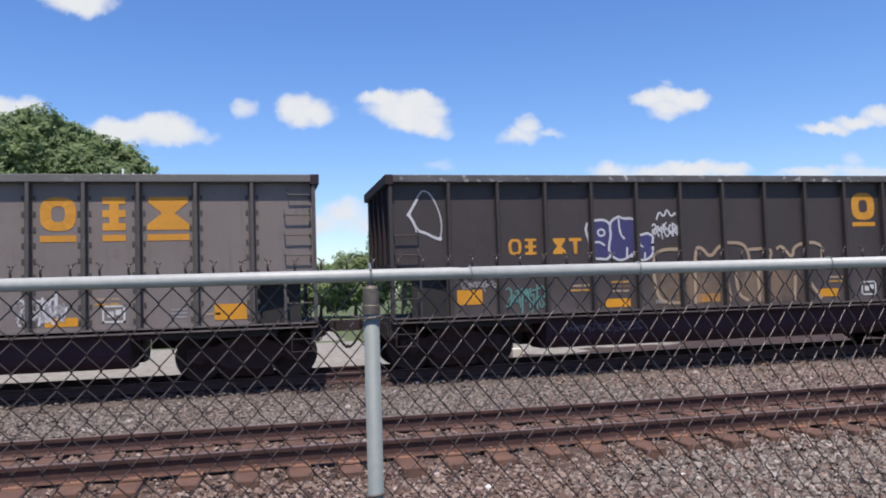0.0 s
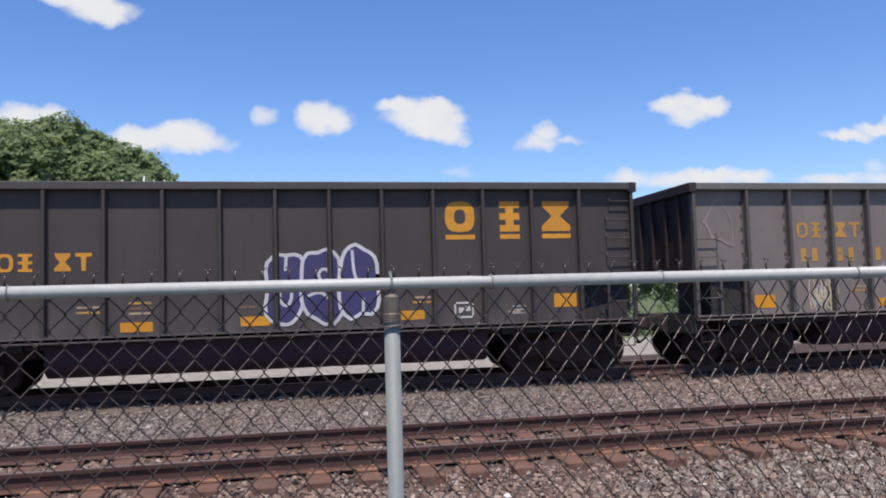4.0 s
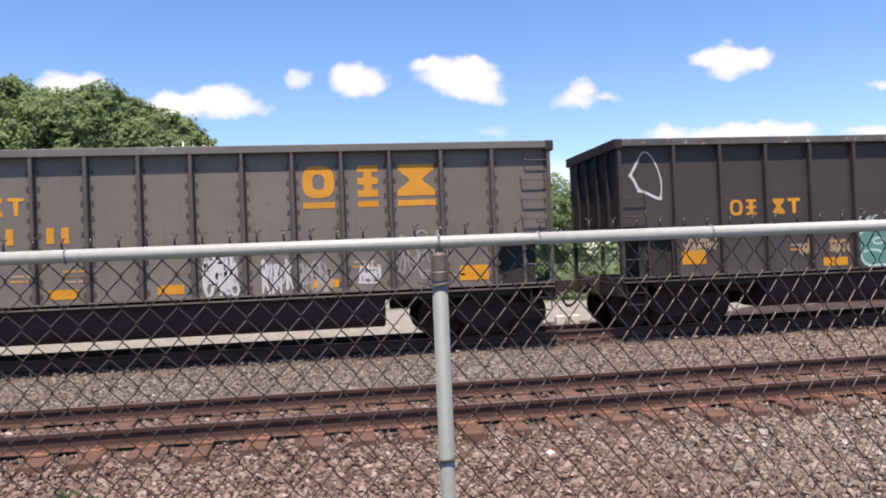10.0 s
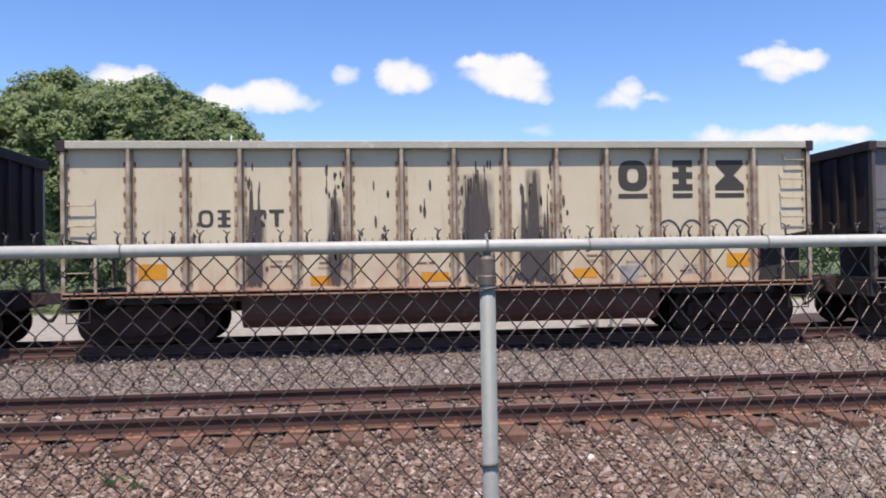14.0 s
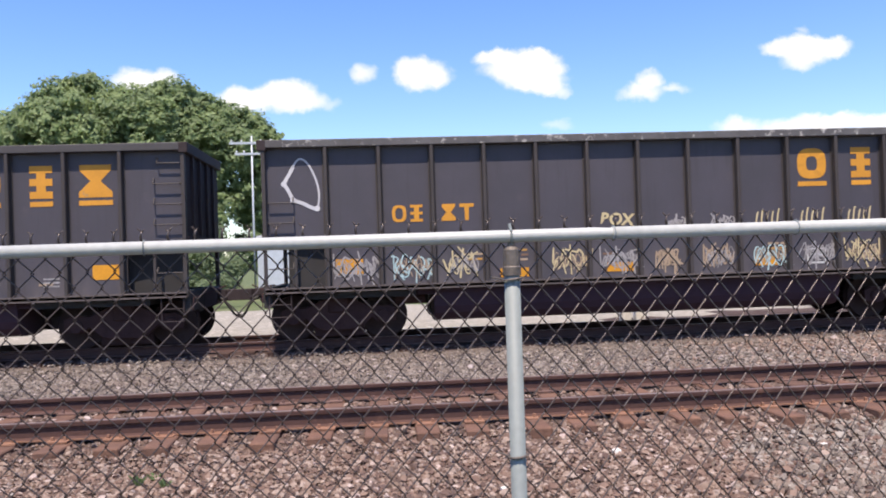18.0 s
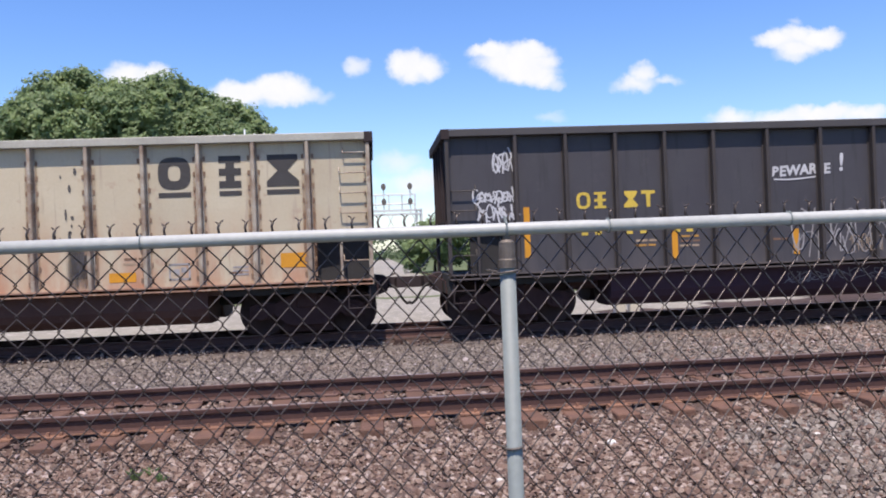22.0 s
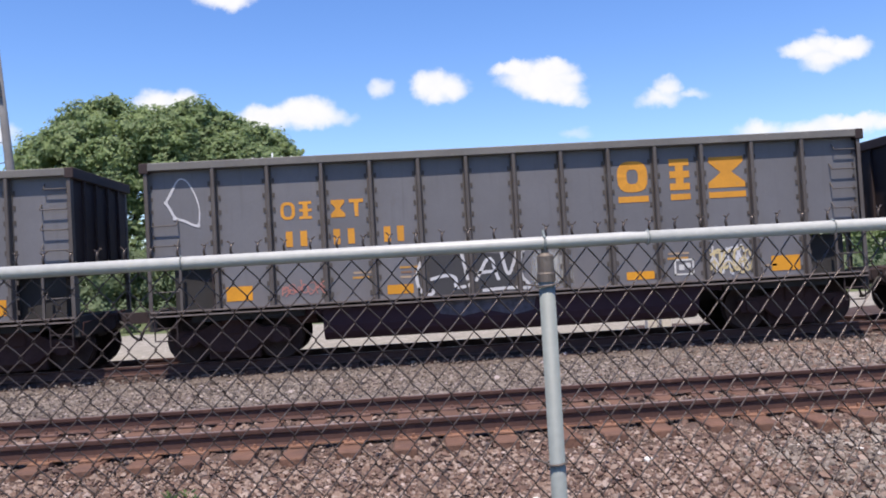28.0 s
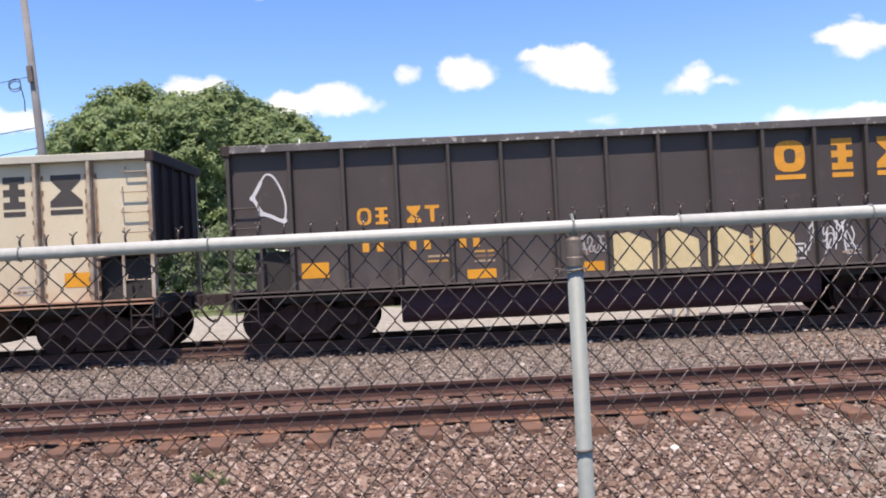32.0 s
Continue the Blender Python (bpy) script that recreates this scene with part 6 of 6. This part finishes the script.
        scribble(mk, W, 4.5, 5.25, 1.65, 2.05, 35, 5, 0.05)
        scribble(mk, P_SPRAY_CREAM, 2.7, 3.4, 1.0, 1.75, 34, 4, 0.045)
        scribble(mk, W, 2.75, 3.35, 1.05, 1.7, 36, 3, 0.03)
    elif j == 5:
        for u in (4.6, 5.3, 7.7, 8.3, 8.75, 9.1):
            drips(mk, P_STAIN, u, u + 0.35, 1.3, 3.2, int(u * 10), 4)
        drips(mk, P_STAIN, 8.75, 9.35, 1.0, 3.35, 77, 12, (1.15, 2.1))
    elif j == 6:
        scribble(mk, G, 9.75, 10.5, 1.5, 2.3, 41, 4, 0.05)
        scribble(mk, W, 9.9, 10.45, 1.35, 1.6, 42, 5, 0.05)
        scribble(mk, G, 12.9, 13.85, 2.28, 2.72, 43, 5, 0.05)
    elif j == 7:
        scribble(mk, W, 7.22, 7.85, 1.0, 1.75, 44, 3, 0.09)
        scribble(mk, W, 7.25, 7.8, 1.1, 1.7, 40, 4, 0.07)
        scribble(mk, W, 8.3, 8.85, 1.0, 1.7, 45, 3, 0.07)
        scribble(mk, G, 8.95, 9.6, 0.98, 1.6, 49, 4, 0.07)
        scribble(mk, W, 10.15, 10.55, 1.1, 1.5, 46, 3, 0.05)
        scribble(mk, G, 10.9, 11.9, 1.2, 2.1, 47, 3, 0.05)
    elif j == 8:
        loop_tag(mk, W, 0.25, 2.6)
        piece(mk, P_SPRAY_TEAL, P_SPRAY_CYAN, 5.42, 10.3, 1.02, 1.78, 48, 6, 0.06)
        scribble(mk, P_SPRAY_CYAN, 5.4, 5.9, 1.8, 2.1, 49, 2, 0.05)
        scribble(mk, P_SPRAY_TAN, 1.4, 2.1, 1.45, 1.75, 50, 4, 0.05)
        for u in (4.0, 4.75):
            scribble(mk, P_SPRAY_TAN, u, u + 0.4, 1.3, 1.6, int(u * 9), 2, 0.06)
    elif j == 9:
        for k, u in enumerate((1.8, 2.7, 5.0, 6.4, 7.6, 8.6, 9.4)):
            drips(mk, P_STAIN_RUST, u, u + 0.3, 1.3, 3.0, 60 + k, 1)
        scribble(mk, P_SPRAY_BLACK, 8.75, 9.3, 1.1, 1.6, 51, 3, 0.07)
    elif j == 10:
        for k, (u, w, n, lo, hi) in enumerate(((7.58, 0.52, 13, 1.75, 2.75), (7.62, 0.16, 6, 1.1, 1.8), (8.72, 0.58, 13, 1.10, 1.95), (8.90, 0.14, 6, 2.55, 2.95), (4.98, 0.10, 6, 1.65, 2.3), (4.95, 0.16, 6, 1.1, 1.7), (3.38, 0.26, 7, 1.1, 1.95))):
            drips(mk, P_STAIN, u, u + w, 1.0, 3.3, 80 + k, n, (lo, hi))
        for k, (u, w, n) in enumerate(((1.95, 0.5, 3), (5.6, 0.4, 3), (6.6, 0.3, 2), (9.3, 0.3, 3))):
            drips(mk, P_STAIN, u, u + w, 1.6, 2.9, 90 + k, n)
        scribble(mk, P_SPRAY_BLACK, 8.5, 9.6, 0.98, 1.28, 52, 5, 0.06)
        for k in range(4):
            mk.stroke(mk.bm("sprayed_outline", P_SPRAY_BLACK), arc(11.75 + 0.5 * k, 1.85, 0.26, 0.38, 0, 180), 0.035)
        mk.rect(mk.bm("sprayed_patch", G), 10.72, 11.1, 1.0, 1.32)
    elif j == 11:
        scribble(mk, W, 8.1, 8.8, 1.1, 1.6, 54, 4, 0.06)
        scribble(mk, G, 8.8, 9.9, 1.75, 2.05, 55, 3, 0.04)
    elif j == 12:
        scribble(mk, W, 4.4, 6.4, 1.1, 1.6, 56, 6, 0.06)
        scribble(mk, W, 8.9, 9.8, 1.1, 1.5, 57, 4, 0.06)
    elif j == 13:
        loop_tag(mk, W, 0.36, 2.5, 1.0, 0.06)
        short_tag(mk, "BOX", P_SPRAY_CREAM, 6.58, 2.04, 0.32, root, 0.1, 4)
        for k, u in enumerate((7.95, 8.85, 9.8, 10.75, 11.75)):
            if k < 2:
                scribble(mk, G, u, u + 0.5, 1.9, 2.15, 58 + k, 3, 0.05)
            for i in range(5 if k > 1 else 0):
                mk.stroke(mk.bm("sprayed_tag", P_SPRAY_CREAM), [(u + 0.11 * i, 1.88), (u + 0.03 + 0.11 * i, 2.12 + 0.05 * (i % 2)), (u + 0.06 + 0.11 * i, 2.18 + 0.06 * (i % 3 == 1))], 0.034)
        for k, (a, b) in enumerate(((1.3, 2.15), (2.45, 3.2), (3.5, 4.1), (5.6, 6.38), (6.6, 7.4), (7.7, 8.2), (8.7, 9.3), (9.75, 10.5), (10.75, 11.5), (11.7, 12.4))):
            p = (G, P_SPRAY_CYAN, P_SPRAY_CREAM, P_SPRAY_CREAM, G, P_SPRAY_TAN, P_SPRAY_TAN, P_SPRAY_CYAN, G, P_SPRAY_CREAM)[k]
            scribble(mk, p, a, b, 1.08, 1.58, 70 + k, 3, 0.05)
            scribble(mk, (G, P_SPRAY_TAN)[k % 2], a + 0.05, b, 1.15, 1.5, 90 + k, 4, 0.03)
        scribble(mk, P_SPRAY_CYAN, 12.5, 13.2, 1.1, 1.7, 79, 3, 0.045)
    elif j == 14:
        loop_tag(mk, P_SPRAY_BLACK, 0.32, 2.5, 1.0, 0.05)
        piece(mk, P_SPRAY_MINT, None, 2.32, 4.42, 0.99, 1.78, 80, 3, 0.05)
        mk.y -= 0.0055
        piece(mk, P_SPRAY_SKY, P_SPRAY_CYAN, 2.45, 4.28, 1.05, 1.70, 81, 4, 0.05)
        mk.y += 0.0055
        piece(mk, P_SPRAY_PINK, P_SPRAY_WHITE, 5.45, 8.3, 1.0, 1.80, 82, 4, 0.06)
        mk.y -= 0.0015
        for u in (5.5, 5.75, 6.75, 7.35):
            mk.poly(mk.bm("sprayed_fill", P_SPRAY_ROSE if u > 7 else P_SPRAY_WHITE), [(u, 1.1 + 0.3 * (u < 5.6)), (u + 0.25, 1.05 + 0.2 * (u < 5.6)), (u + 0.28, 1.42), (u + 0.05, 1.5)])
        mk.y += 0.0015
        piece(mk, P_SPRAY_MINT, W, 9.1, 9.9, 1.05, 1.65, 84, 1, 0.04)
        mk.y = -1.408
        scribble(mk, P_SPRAY_RED, 5.6, 6.6, 0.5, 0.8, 85, 3, 0.06)
        scribble(mk, P_SPRAY_TEAL, 4.0, 5.4, 0.55, 0.78, 86, 4, 0.03)
        mk.y = FACE - 0.009
    elif j == 15:
        loop_tag(mk, P_SPRAY_TEAL, 0.35, 2.3, 1.0, 0.034)
        drips(mk, P_STAIN_GREY, 8.75, 9.1, 1.6, 3.2, 90, 5)
        drips(mk, P_STAIN_GREY, 9.02, 9.48, 0.98, 1.9, 93, 8)
        drips(mk, P_STAIN_RUST, 1.9, 3.2, 1.1, 2.0, 91, 5)
    elif j == 16:
        scribble(mk, W, 0.95, 1.35, 2.95, 3.4, 92, 2, 0.05)
        scribble(mk, W, 0.55, 1.35, 2.35, 2.65, 93, 4, 0.055)
        scribble(mk, W, 0.6, 1.4, 2.0, 2.32, 94, 5, 0.055)
        short_tag(mk, "BEWAR", W, 6.68, 2.71, 0.285, root, 0.12, -3)
        short_tag(mk, "E", W, 7.79, 2.75, 0.285, root, 0.12, -3)
        short_tag(mk, "!", W, 8.10, 2.80, 0.50, root, 0.12, -3)
        mk.stroke(mk.bm("sprayed_tag", W), [(6.72, 2.66), (7.1, 2.64), (7.75, 2.70)], 0.03)
        scribble(mk, G, 7.05, 9.3, 1.05, 2.1, 95, 5, 0.045)
        scribble(mk, P_SPRAY_TAN, 8.3, 9.0, 1.1, 1.5, 98, 5, 0.02)
        scribble(mk, W, 9.4, 10.05, 1.0, 1.4, 96, 3, 0.06)
        mk.y = -1.408
        scribble(mk, G, 7.0, 9.2, 0.55, 0.8, 97, 6, 0.015)
        mk.y = FACE - 0.009
    elif j == 17:
        for u, w in ((3.25, 0.3), (3.68, 0.25), (5.35, 0.62)):
            drips(mk, P_STAIN_GREY, u, u + w, 1.5, 3.45, int(u * 100), 9)
        scribble(mk, W, 1.28, 1.85, 1.45, 1.9, 97, 4, 0.05)
        piece(mk, None, T, 5.2, 6.05, 1.0, 1.8, 98, 1, 0.05)
        piece(mk, None, P_SPRAY_ROSE, 6.1, 6.85, 1.05, 1.92, 100, 1, 0.05)
        scribble(mk, P_WHITE, 7.2, 7.7, 1.2, 1.5, 102, 3, 0.05)
        piece(mk, P_SPRAY_RED, P_SPRAY_WHITE, 8.35, 9.35, 1.0, 1.8, 101, 1, 0.04)
        mk.poly(mk.bm("sprayed_fill", P_SPRAY_RED), arc(9.75, 1.35, 0.33, 0.32, 0, 345, 20))
        mk.stroke(mk.bm("sprayed_line", P_WHITE), arc(9.3, 1.85, 0.2, 0.2, 0, 360), 0.04)
    elif j == 18:
        loop_tag(mk, W, 0.36, 2.52, 0.95, 0.05)
        piece(mk, P_SPRAY_BLUE, None, 4.98, 8.82, 1.0, 1.94, 103, 4, 0.08)
        mk.y -= 0.003
        bm, rs = mk.bm("sprayed_line", W), random.Random(113)
        mk.stroke(bm, [(4.96, 1.06), (4.90, 1.62), (5.12, 1.92), (5.62, 1.86), (5.90, 1.98), (6.42, 1.90), (6.85, 2.0), (7.40, 1.92), (7.95, 1.99), (8.42, 1.88), (8.78, 1.74), (8.90, 1.30), (8.72, 1.0)], 0.075)
        for k in range(9):
            c, s, t = 5.22 + 0.415 * k, rs.uniform(0.16, 0.25), rs.uniform(-0.12, 0.12)
            z0, z1 = 1.04 + rs.uniform(0, 0.22), 1.80 - rs.uniform(0, 0.26)
            mk.stroke(bm, [(c - s, z0), (c - s * 0.8 + t, z1), (c + t, z1 + 0.05), (c + s * 0.5 + t, z1 - 0.18), (c + s * 0.3, 0.5 * (z0 + z1)), (c + s, z0 + 0.1), (c + s * 0.4, z0 - 0.03), (c - s, z0)][rs.randint(0, 2):], 0.055)
            mk.stroke(bm, [(c - s * 0.3 + t, z1 - 0.16), (c + s * 0.2, z1 - 0.24), (c - s * 0.1, z1 - 0.36)], 0.04)
        mk.y = -1.408
        mk.stroke(mk.bm("sprayed_line", W), [(5.1, 0.86), (5.37, 0.60), (5.6, 0.70), (6.6, 0.62), (7.0, 0.70), (7.7, 0.66), (7.85, 0.54), (8.2, 0.66), (8.7, 0.86)], 0.04)
        mk.y = FACE - 0.009
    elif j == 19:
        loop_tag(mk, W, 0.35, 2.4, 0.95, 0.045)
        piece(mk, None, W, 5.2, 8.6, 1.05, 1.9, 104, 4, 0.07)
    elif j == 20:
        loop_tag(mk, W, 0.25, 2.6, 0.95, 0.04)
        mk.poly(mk.bm("sprayed_fill", P_SPRAY_BLACK), [(5.03, 0.99), (7.08, 0.99), (7.08, 1.60), (6.95, 1.78), (6.6, 1.74), (5.5, 1.86), (5.08, 1.84)])
        mk.y -= 0.003
        for line in ([(5.12, 1.66), (5.0, 1.36), (5.08, 1.06), (5.32, 0.99), (5.34, 1.12)], [(5.28, 1.30), (5.62, 1.38), (5.82, 1.30), (5.74, 1.10), (6.10, 1.14), (6.12, 1.34)], [(5.92, 1.80), (6.02, 1.25)],
                     [(6.18, 1.22), (6.48, 1.78), (6.60, 1.28), (6.64, 1.22)], [(6.22, 1.38), (6.60, 1.40)], [(6.70, 1.80), (6.78, 1.36), (6.86, 1.30), (7.04, 1.84)],
                     [(7.16, 1.80), (7.04, 1.52), (7.10, 1.22), (7.24, 1.10), (7.20, 1.0)], [(6.3, 1.03), (6.8, 1.06), (7.2, 1.03)]):
            mk.stroke(mk.bm("sprayed_line", W), line, 0.062)
        mk.y += 0.003
        mk.rect(mk.bm("faded_spray", P_FADED_PALE), 7.25, 8.15, 1.0, 1.75)
        scribble(mk, P_SPRAY_CREAM, 10.8, 11.7, 1.1, 1.6, 106, 5, 0.07)
        scribble(mk, P_SPRAY_WHITE, 10.8, 11.7, 1.1, 1.6, 107, 4, 0.06)
        scribble(mk, P_SPRAY_ROSE, 2.4, 3.3, 1.15, 1.4, 108, 4, 0.03)
        mk.y = -1.408
        mk.poly(mk.bm("sprayed_fill", P_SPRAY_NIGHT), [(5.3, 0.86), (5.45, 0.62), (5.9, 0.55), (6.4, 0.64), (6.9, 0.52), (7.3, 0.60), (7.35, 0.86)])
        mk.y = FACE - 0.009
    elif j == 21:
        loop_tag(mk, W, 0.3, 2.5, 0.95, 0.06)
        for u, w in ((4.15, 0.42), (5.55, 0.5), (7.95, 0.45), (3.3, 0.3)):
            drips(mk, P_STAIN_GREY, u, u + w, 1.0, 3.3, int(u * 100), 9)
        for u in (6.3, 6.9, 8.4):
            drips(mk, P_STAIN_GREY, u, u + 0.35, 1.2, 3.1, int(u * 100), 4)
        scribble(mk, G, 4.75, 5.3, 1.08, 1.78, 107, 3, 0.05)
        scribble(mk, W, 6.12, 6.95, 1.1, 1.72, 108, 3, 0.045)
        scribble(mk, W, 7.2, 8.0, 1.08, 1.6, 110, 3, 0.045)
        scribble(mk, P_SPRAY_CREAM, 1.6, 2.3, 1.1, 1.7, 109, 2, 0.04)
    elif j == 22:
        loop_tag(mk, P_SPRAY_ROSE, 0.25, 2.5, 1.0, 0.05)
        piece(mk, P_SPRAY_ROSE, P_SPRAY_WHITE, 5.33, 10.35, 0.99, 1.72, 110, 5, 0.035)
        mk.y -= 0.0015
        for a, b, c, d in ((6.62, 6.95, 1.1, 1.72), (5.38, 5.8, 1.0, 1.36), (9.9, 10.32, 1.02, 1.4)):
            mk.poly(mk.bm("sprayed_fill", P_SPRAY_SLATE), [(a, c), (b, c + 0.08), (b - 0.05, d - 0.1), (a + 0.1, d)])
        for u in (5.95, 7.5, 8.6, 9.2):
            mk.poly(mk.bm("sprayed_fill", P_SPRAY_PALE), [(u, 1.05), (u + 0.3, 1.1), (u + 0.38, 1.5), (u + 0.1, 1.62)])
        mk.y += 0.0015
    elif j == 23:
        loop_tag(mk, W, 0.42, 2.35, 0.95, 0.06)
        for k, u in enumerate((7.35, 8.3, 9.3, 10.2)):
            mk.poly(mk.bm("sprayed_fill", P_SPRAY_CREAM), [(u, 1.05), (u + 0.85, 1.05), (u + 0.83, 1.6), (u + 0.4, 1.8), (u + 0.02, 1.75)])
        scribble(mk, G, 6.7, 7.3, 1.4, 1.8, 112, 3, 0.05)
        scribble(mk, W, 11.3, 12.2, 1.3, 1.8, 113, 4, 0.05)


# kind, body, chord, ribs and sill, tub, emblem paint, number shown, label
TRAIN = [
    ("A", "grey", "grey", "grey", P_ORANGE, 0, "weathered grey coal gondola car with orange emblem"),
    ("B", "dark", "chipped", "dark", P_ORANGE, 0, "dark brown coal gondola with blue and tan graffiti"),
    ("B", "dark", "flaking", "dark", P_ORANGE, 0, "dark brown coal gondola with a sprayed blue hooded shape"),
    ("B", "dark", "dark", "dark", P_ORANGE, 0, "dark brown coal gondola with blue graffiti low on its side"),
    ("A", "grey", "grey", "grey", P_FADED, 1, "grey coal gondola with faded lettering and pink outlines"),
    ("B", "rusty", "cream", "cream", P_BLACK, 1, "rust-stained cream coal gondola with black streaks"),
    ("A", "dark", "chipped", "dark", P_RED_ORANGE, 2, "dark coal gondola with red-orange emblem and white number bars"),
    ("A", "smoky", "grey", "grey", P_ORANGE, 1, "grey coal gondola with white spray along its bottom"),
    ("B", "dark", "chipped", "dark", P_ORANGE, 0, "dark brown coal gondola with pale cyan graffiti"),
    ("B", "cream", "cream", "cream", P_BLACK, 0, "cream coal gondola with rusty ribs and black emblem"),
    ("B", "cream", "cream", "cream", P_BLACK, 0, "cream coal gondola with black stains running down"),
    ("A", "blue", "grey", "grey", P_ORANGE, 1, "blue-grey coal gondola with orange emblem and number bars"),
    ("B", "slate", "dark", "dark", P_ORANGE, 0, "dark slate coal gondola with white tags near the sill"),
    ("B", "slate", "chipped", "dark", P_ORANGE, 0, "dark slate coal gondola covered in pale tags"),
    ("B", "cream", "cream", "cream", P_BLACK, 0, "cream coal gondola with bright blue and crimson graffiti"),
    ("B", "pinkish", "cream", "cream", P_BLACK, 0, "pinkish cream coal gondola with rusty lower panels"),
    ("C", "black", "dark", "dark", P_YELLOW, 1, "black coal gondola with yellow emblem and upright amber strips"),
    ("A", "blue", "grey", "grey", P_ORANGE, 1, "charcoal grey coal gondola with sooty streaks and red graffiti"),
    ("A", "blue", "grey", "grey", P_ORANGE, 1, "blue-grey coal gondola with large violet-blue graffiti"),
    ("A", "blue", "grey", "grey", P_ORANGE, 1, "blue-grey coal gondola with white outline graffiti"),
    ("A", "blue", "grey", "grey", P_ORANGE, 1, "grey coal gondola with black and white graffiti patch"),
    ("A", "blue", "grey", "grey", P_ORANGE, 1, "grey coal gondola with dark streaks and pale tags"),
    ("B", "cream", "cream", "cream", P_BLACK, 0, "cream coal gondola with washed red graffiti"),
    ("B", "dark", "chipped", "dark", P_ORANGE, 1, "dark brown coal gondola with pale yellow sprayed panels"),
]
RUN = [
    (0.0, 0.00), (0.5, 5.20), (1.0, 10.61), (1.5, 15.75), (2.0, 21.34), (2.5, 26.40),
    (3.5, 37.11), (4.5, 47.85), (5.0, 53.60), (6.0, 64.23), (7.0, 75.13), (8.0, 85.99),
    (9.0, 96.89), (9.5, 102.23), (10.0, 107.84), (11.0, 118.83), (12.0, 129.86), (13.0, 140.86),
    (13.5, 146.25), (14.0, 151.98), (15.0, 163.12), (16.5, 179.85), (17.5, 191.04), (18.0, 196.65),
    (19.0, 207.72), (20.0, 218.93), (21.0, 230.34), (22.0, 241.68), (22.5, 247.26), (23.0, 253.03),
    (23.5, 258.57), (24.0, 264.52), (25.0, 275.91), (26.5, 292.94), (27.5, 304.33), (28.0, 310.27),
    (29.0, 321.79), (30.0, 333.34), (31.0, 344.94), (32.0, 356.58),
]
START_X = 1.149          # right end of the first car at the start


def make_train():
    cars, wheels = [], []
    right = START_X
    for j, (kind, body, chord, trim, paint, number, label) in enumerate(TRAIN):
        L = LENGTH[kind]
        if j:
            right += GAP - LEAD[kind] + L
        root = tagged(new("coal_gondola"), label, "freight car", "cars of the coal train")
        tub = TUB["cream"] if trim == "cream" else TUB["dark"]
        bolts = M_BOLT_RUST if trim == "cream" else M_BOLT_GREY if trim == "grey" else None
        car_body(root, kind, BODY[body], CHORD[chord], RIB[trim], SILL[trim], tub, bolts)
        mine = []
        for c in (-L / 2 + 1.34 + LEAD[kind], L / 2 - 1.34):
            car_truck(root, c, mine)
        mk = Marks(kind)
        emblem(mk, kind, P_ORANGE if number == 2 else paint)
        car_code(mk, kind, paint, number, P_WHITE if number == 2 else None, 0.0)
        reflectors(mk, kind, 1 if j == 16 else 0)
        stencil_box(mk, kind, P_SPRAY_GREY if trim == "cream" else None)
        stencils(mk, (P_STAIN_RUST, P_SPRAY_TAN) if trim == "cream" else (P_FADED, P_SPRAY_TAN, P_STAIN_RUST))
        mk.put(root)
        mk.y = FACE - 0.004
        for i, u in enumerate(RIBS[kind] if trim == "cream" else ()):
            rs = random.Random(j * 20 + i)
            mk.rect(mk.bm("rust_bleed", P_BLEED), u - rs.uniform(0.10, 0.16), u + rs.uniform(0.10, 0.16), 0.98, rs.uniform(3.1, 3.68))
        mk.put(root)
        mk.y = FACE - 0.009
        deco(j, mk, root)
        mk.put(root)
        cars.append((root, right - L / 2))
        wheels.append(mine)
    return cars, wheels


def motions():
    """The train rolls by to the left; its wheels turn while the car is near."""
    ts, ds = [r[0] for r in RUN], [r[1] for r in RUN]
    for (root, x), mine in zip(cars, wheels):
        walk(root, [(t, pose(x - d, FAR_Y, 0)) for t, d in RUN])
        frames = [f for f in range(0, 961) if abs(x - np.interp(f / 30, ts, ds)) < 22]
        if not frames:
            continue
        for ob, off in mine:
            rows = []
            for f in sorted({0, 960, *frames}):
                g = min(max(f, frames[0]), frames[-1])
                turn = -math.degrees(np.interp(g / 30, ts, ds) / WHEEL_R)
                rows.append((f / 30, pose(off, 0, WHEEL_R, 0, turn % 360.0, 0)))
            walk(ob, rows)


make_ground()
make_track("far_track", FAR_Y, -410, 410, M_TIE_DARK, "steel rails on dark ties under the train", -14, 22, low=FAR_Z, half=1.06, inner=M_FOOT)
make_fence()
make_beyond()
make_trees()
cars, wheels = make_train()
make_weeds()
make_ballast()
make_track("near_track", NEAR_Y, -410, 410, M_TIE, "near railway track with rusty rails and worn ties", -13, 20)
motions()
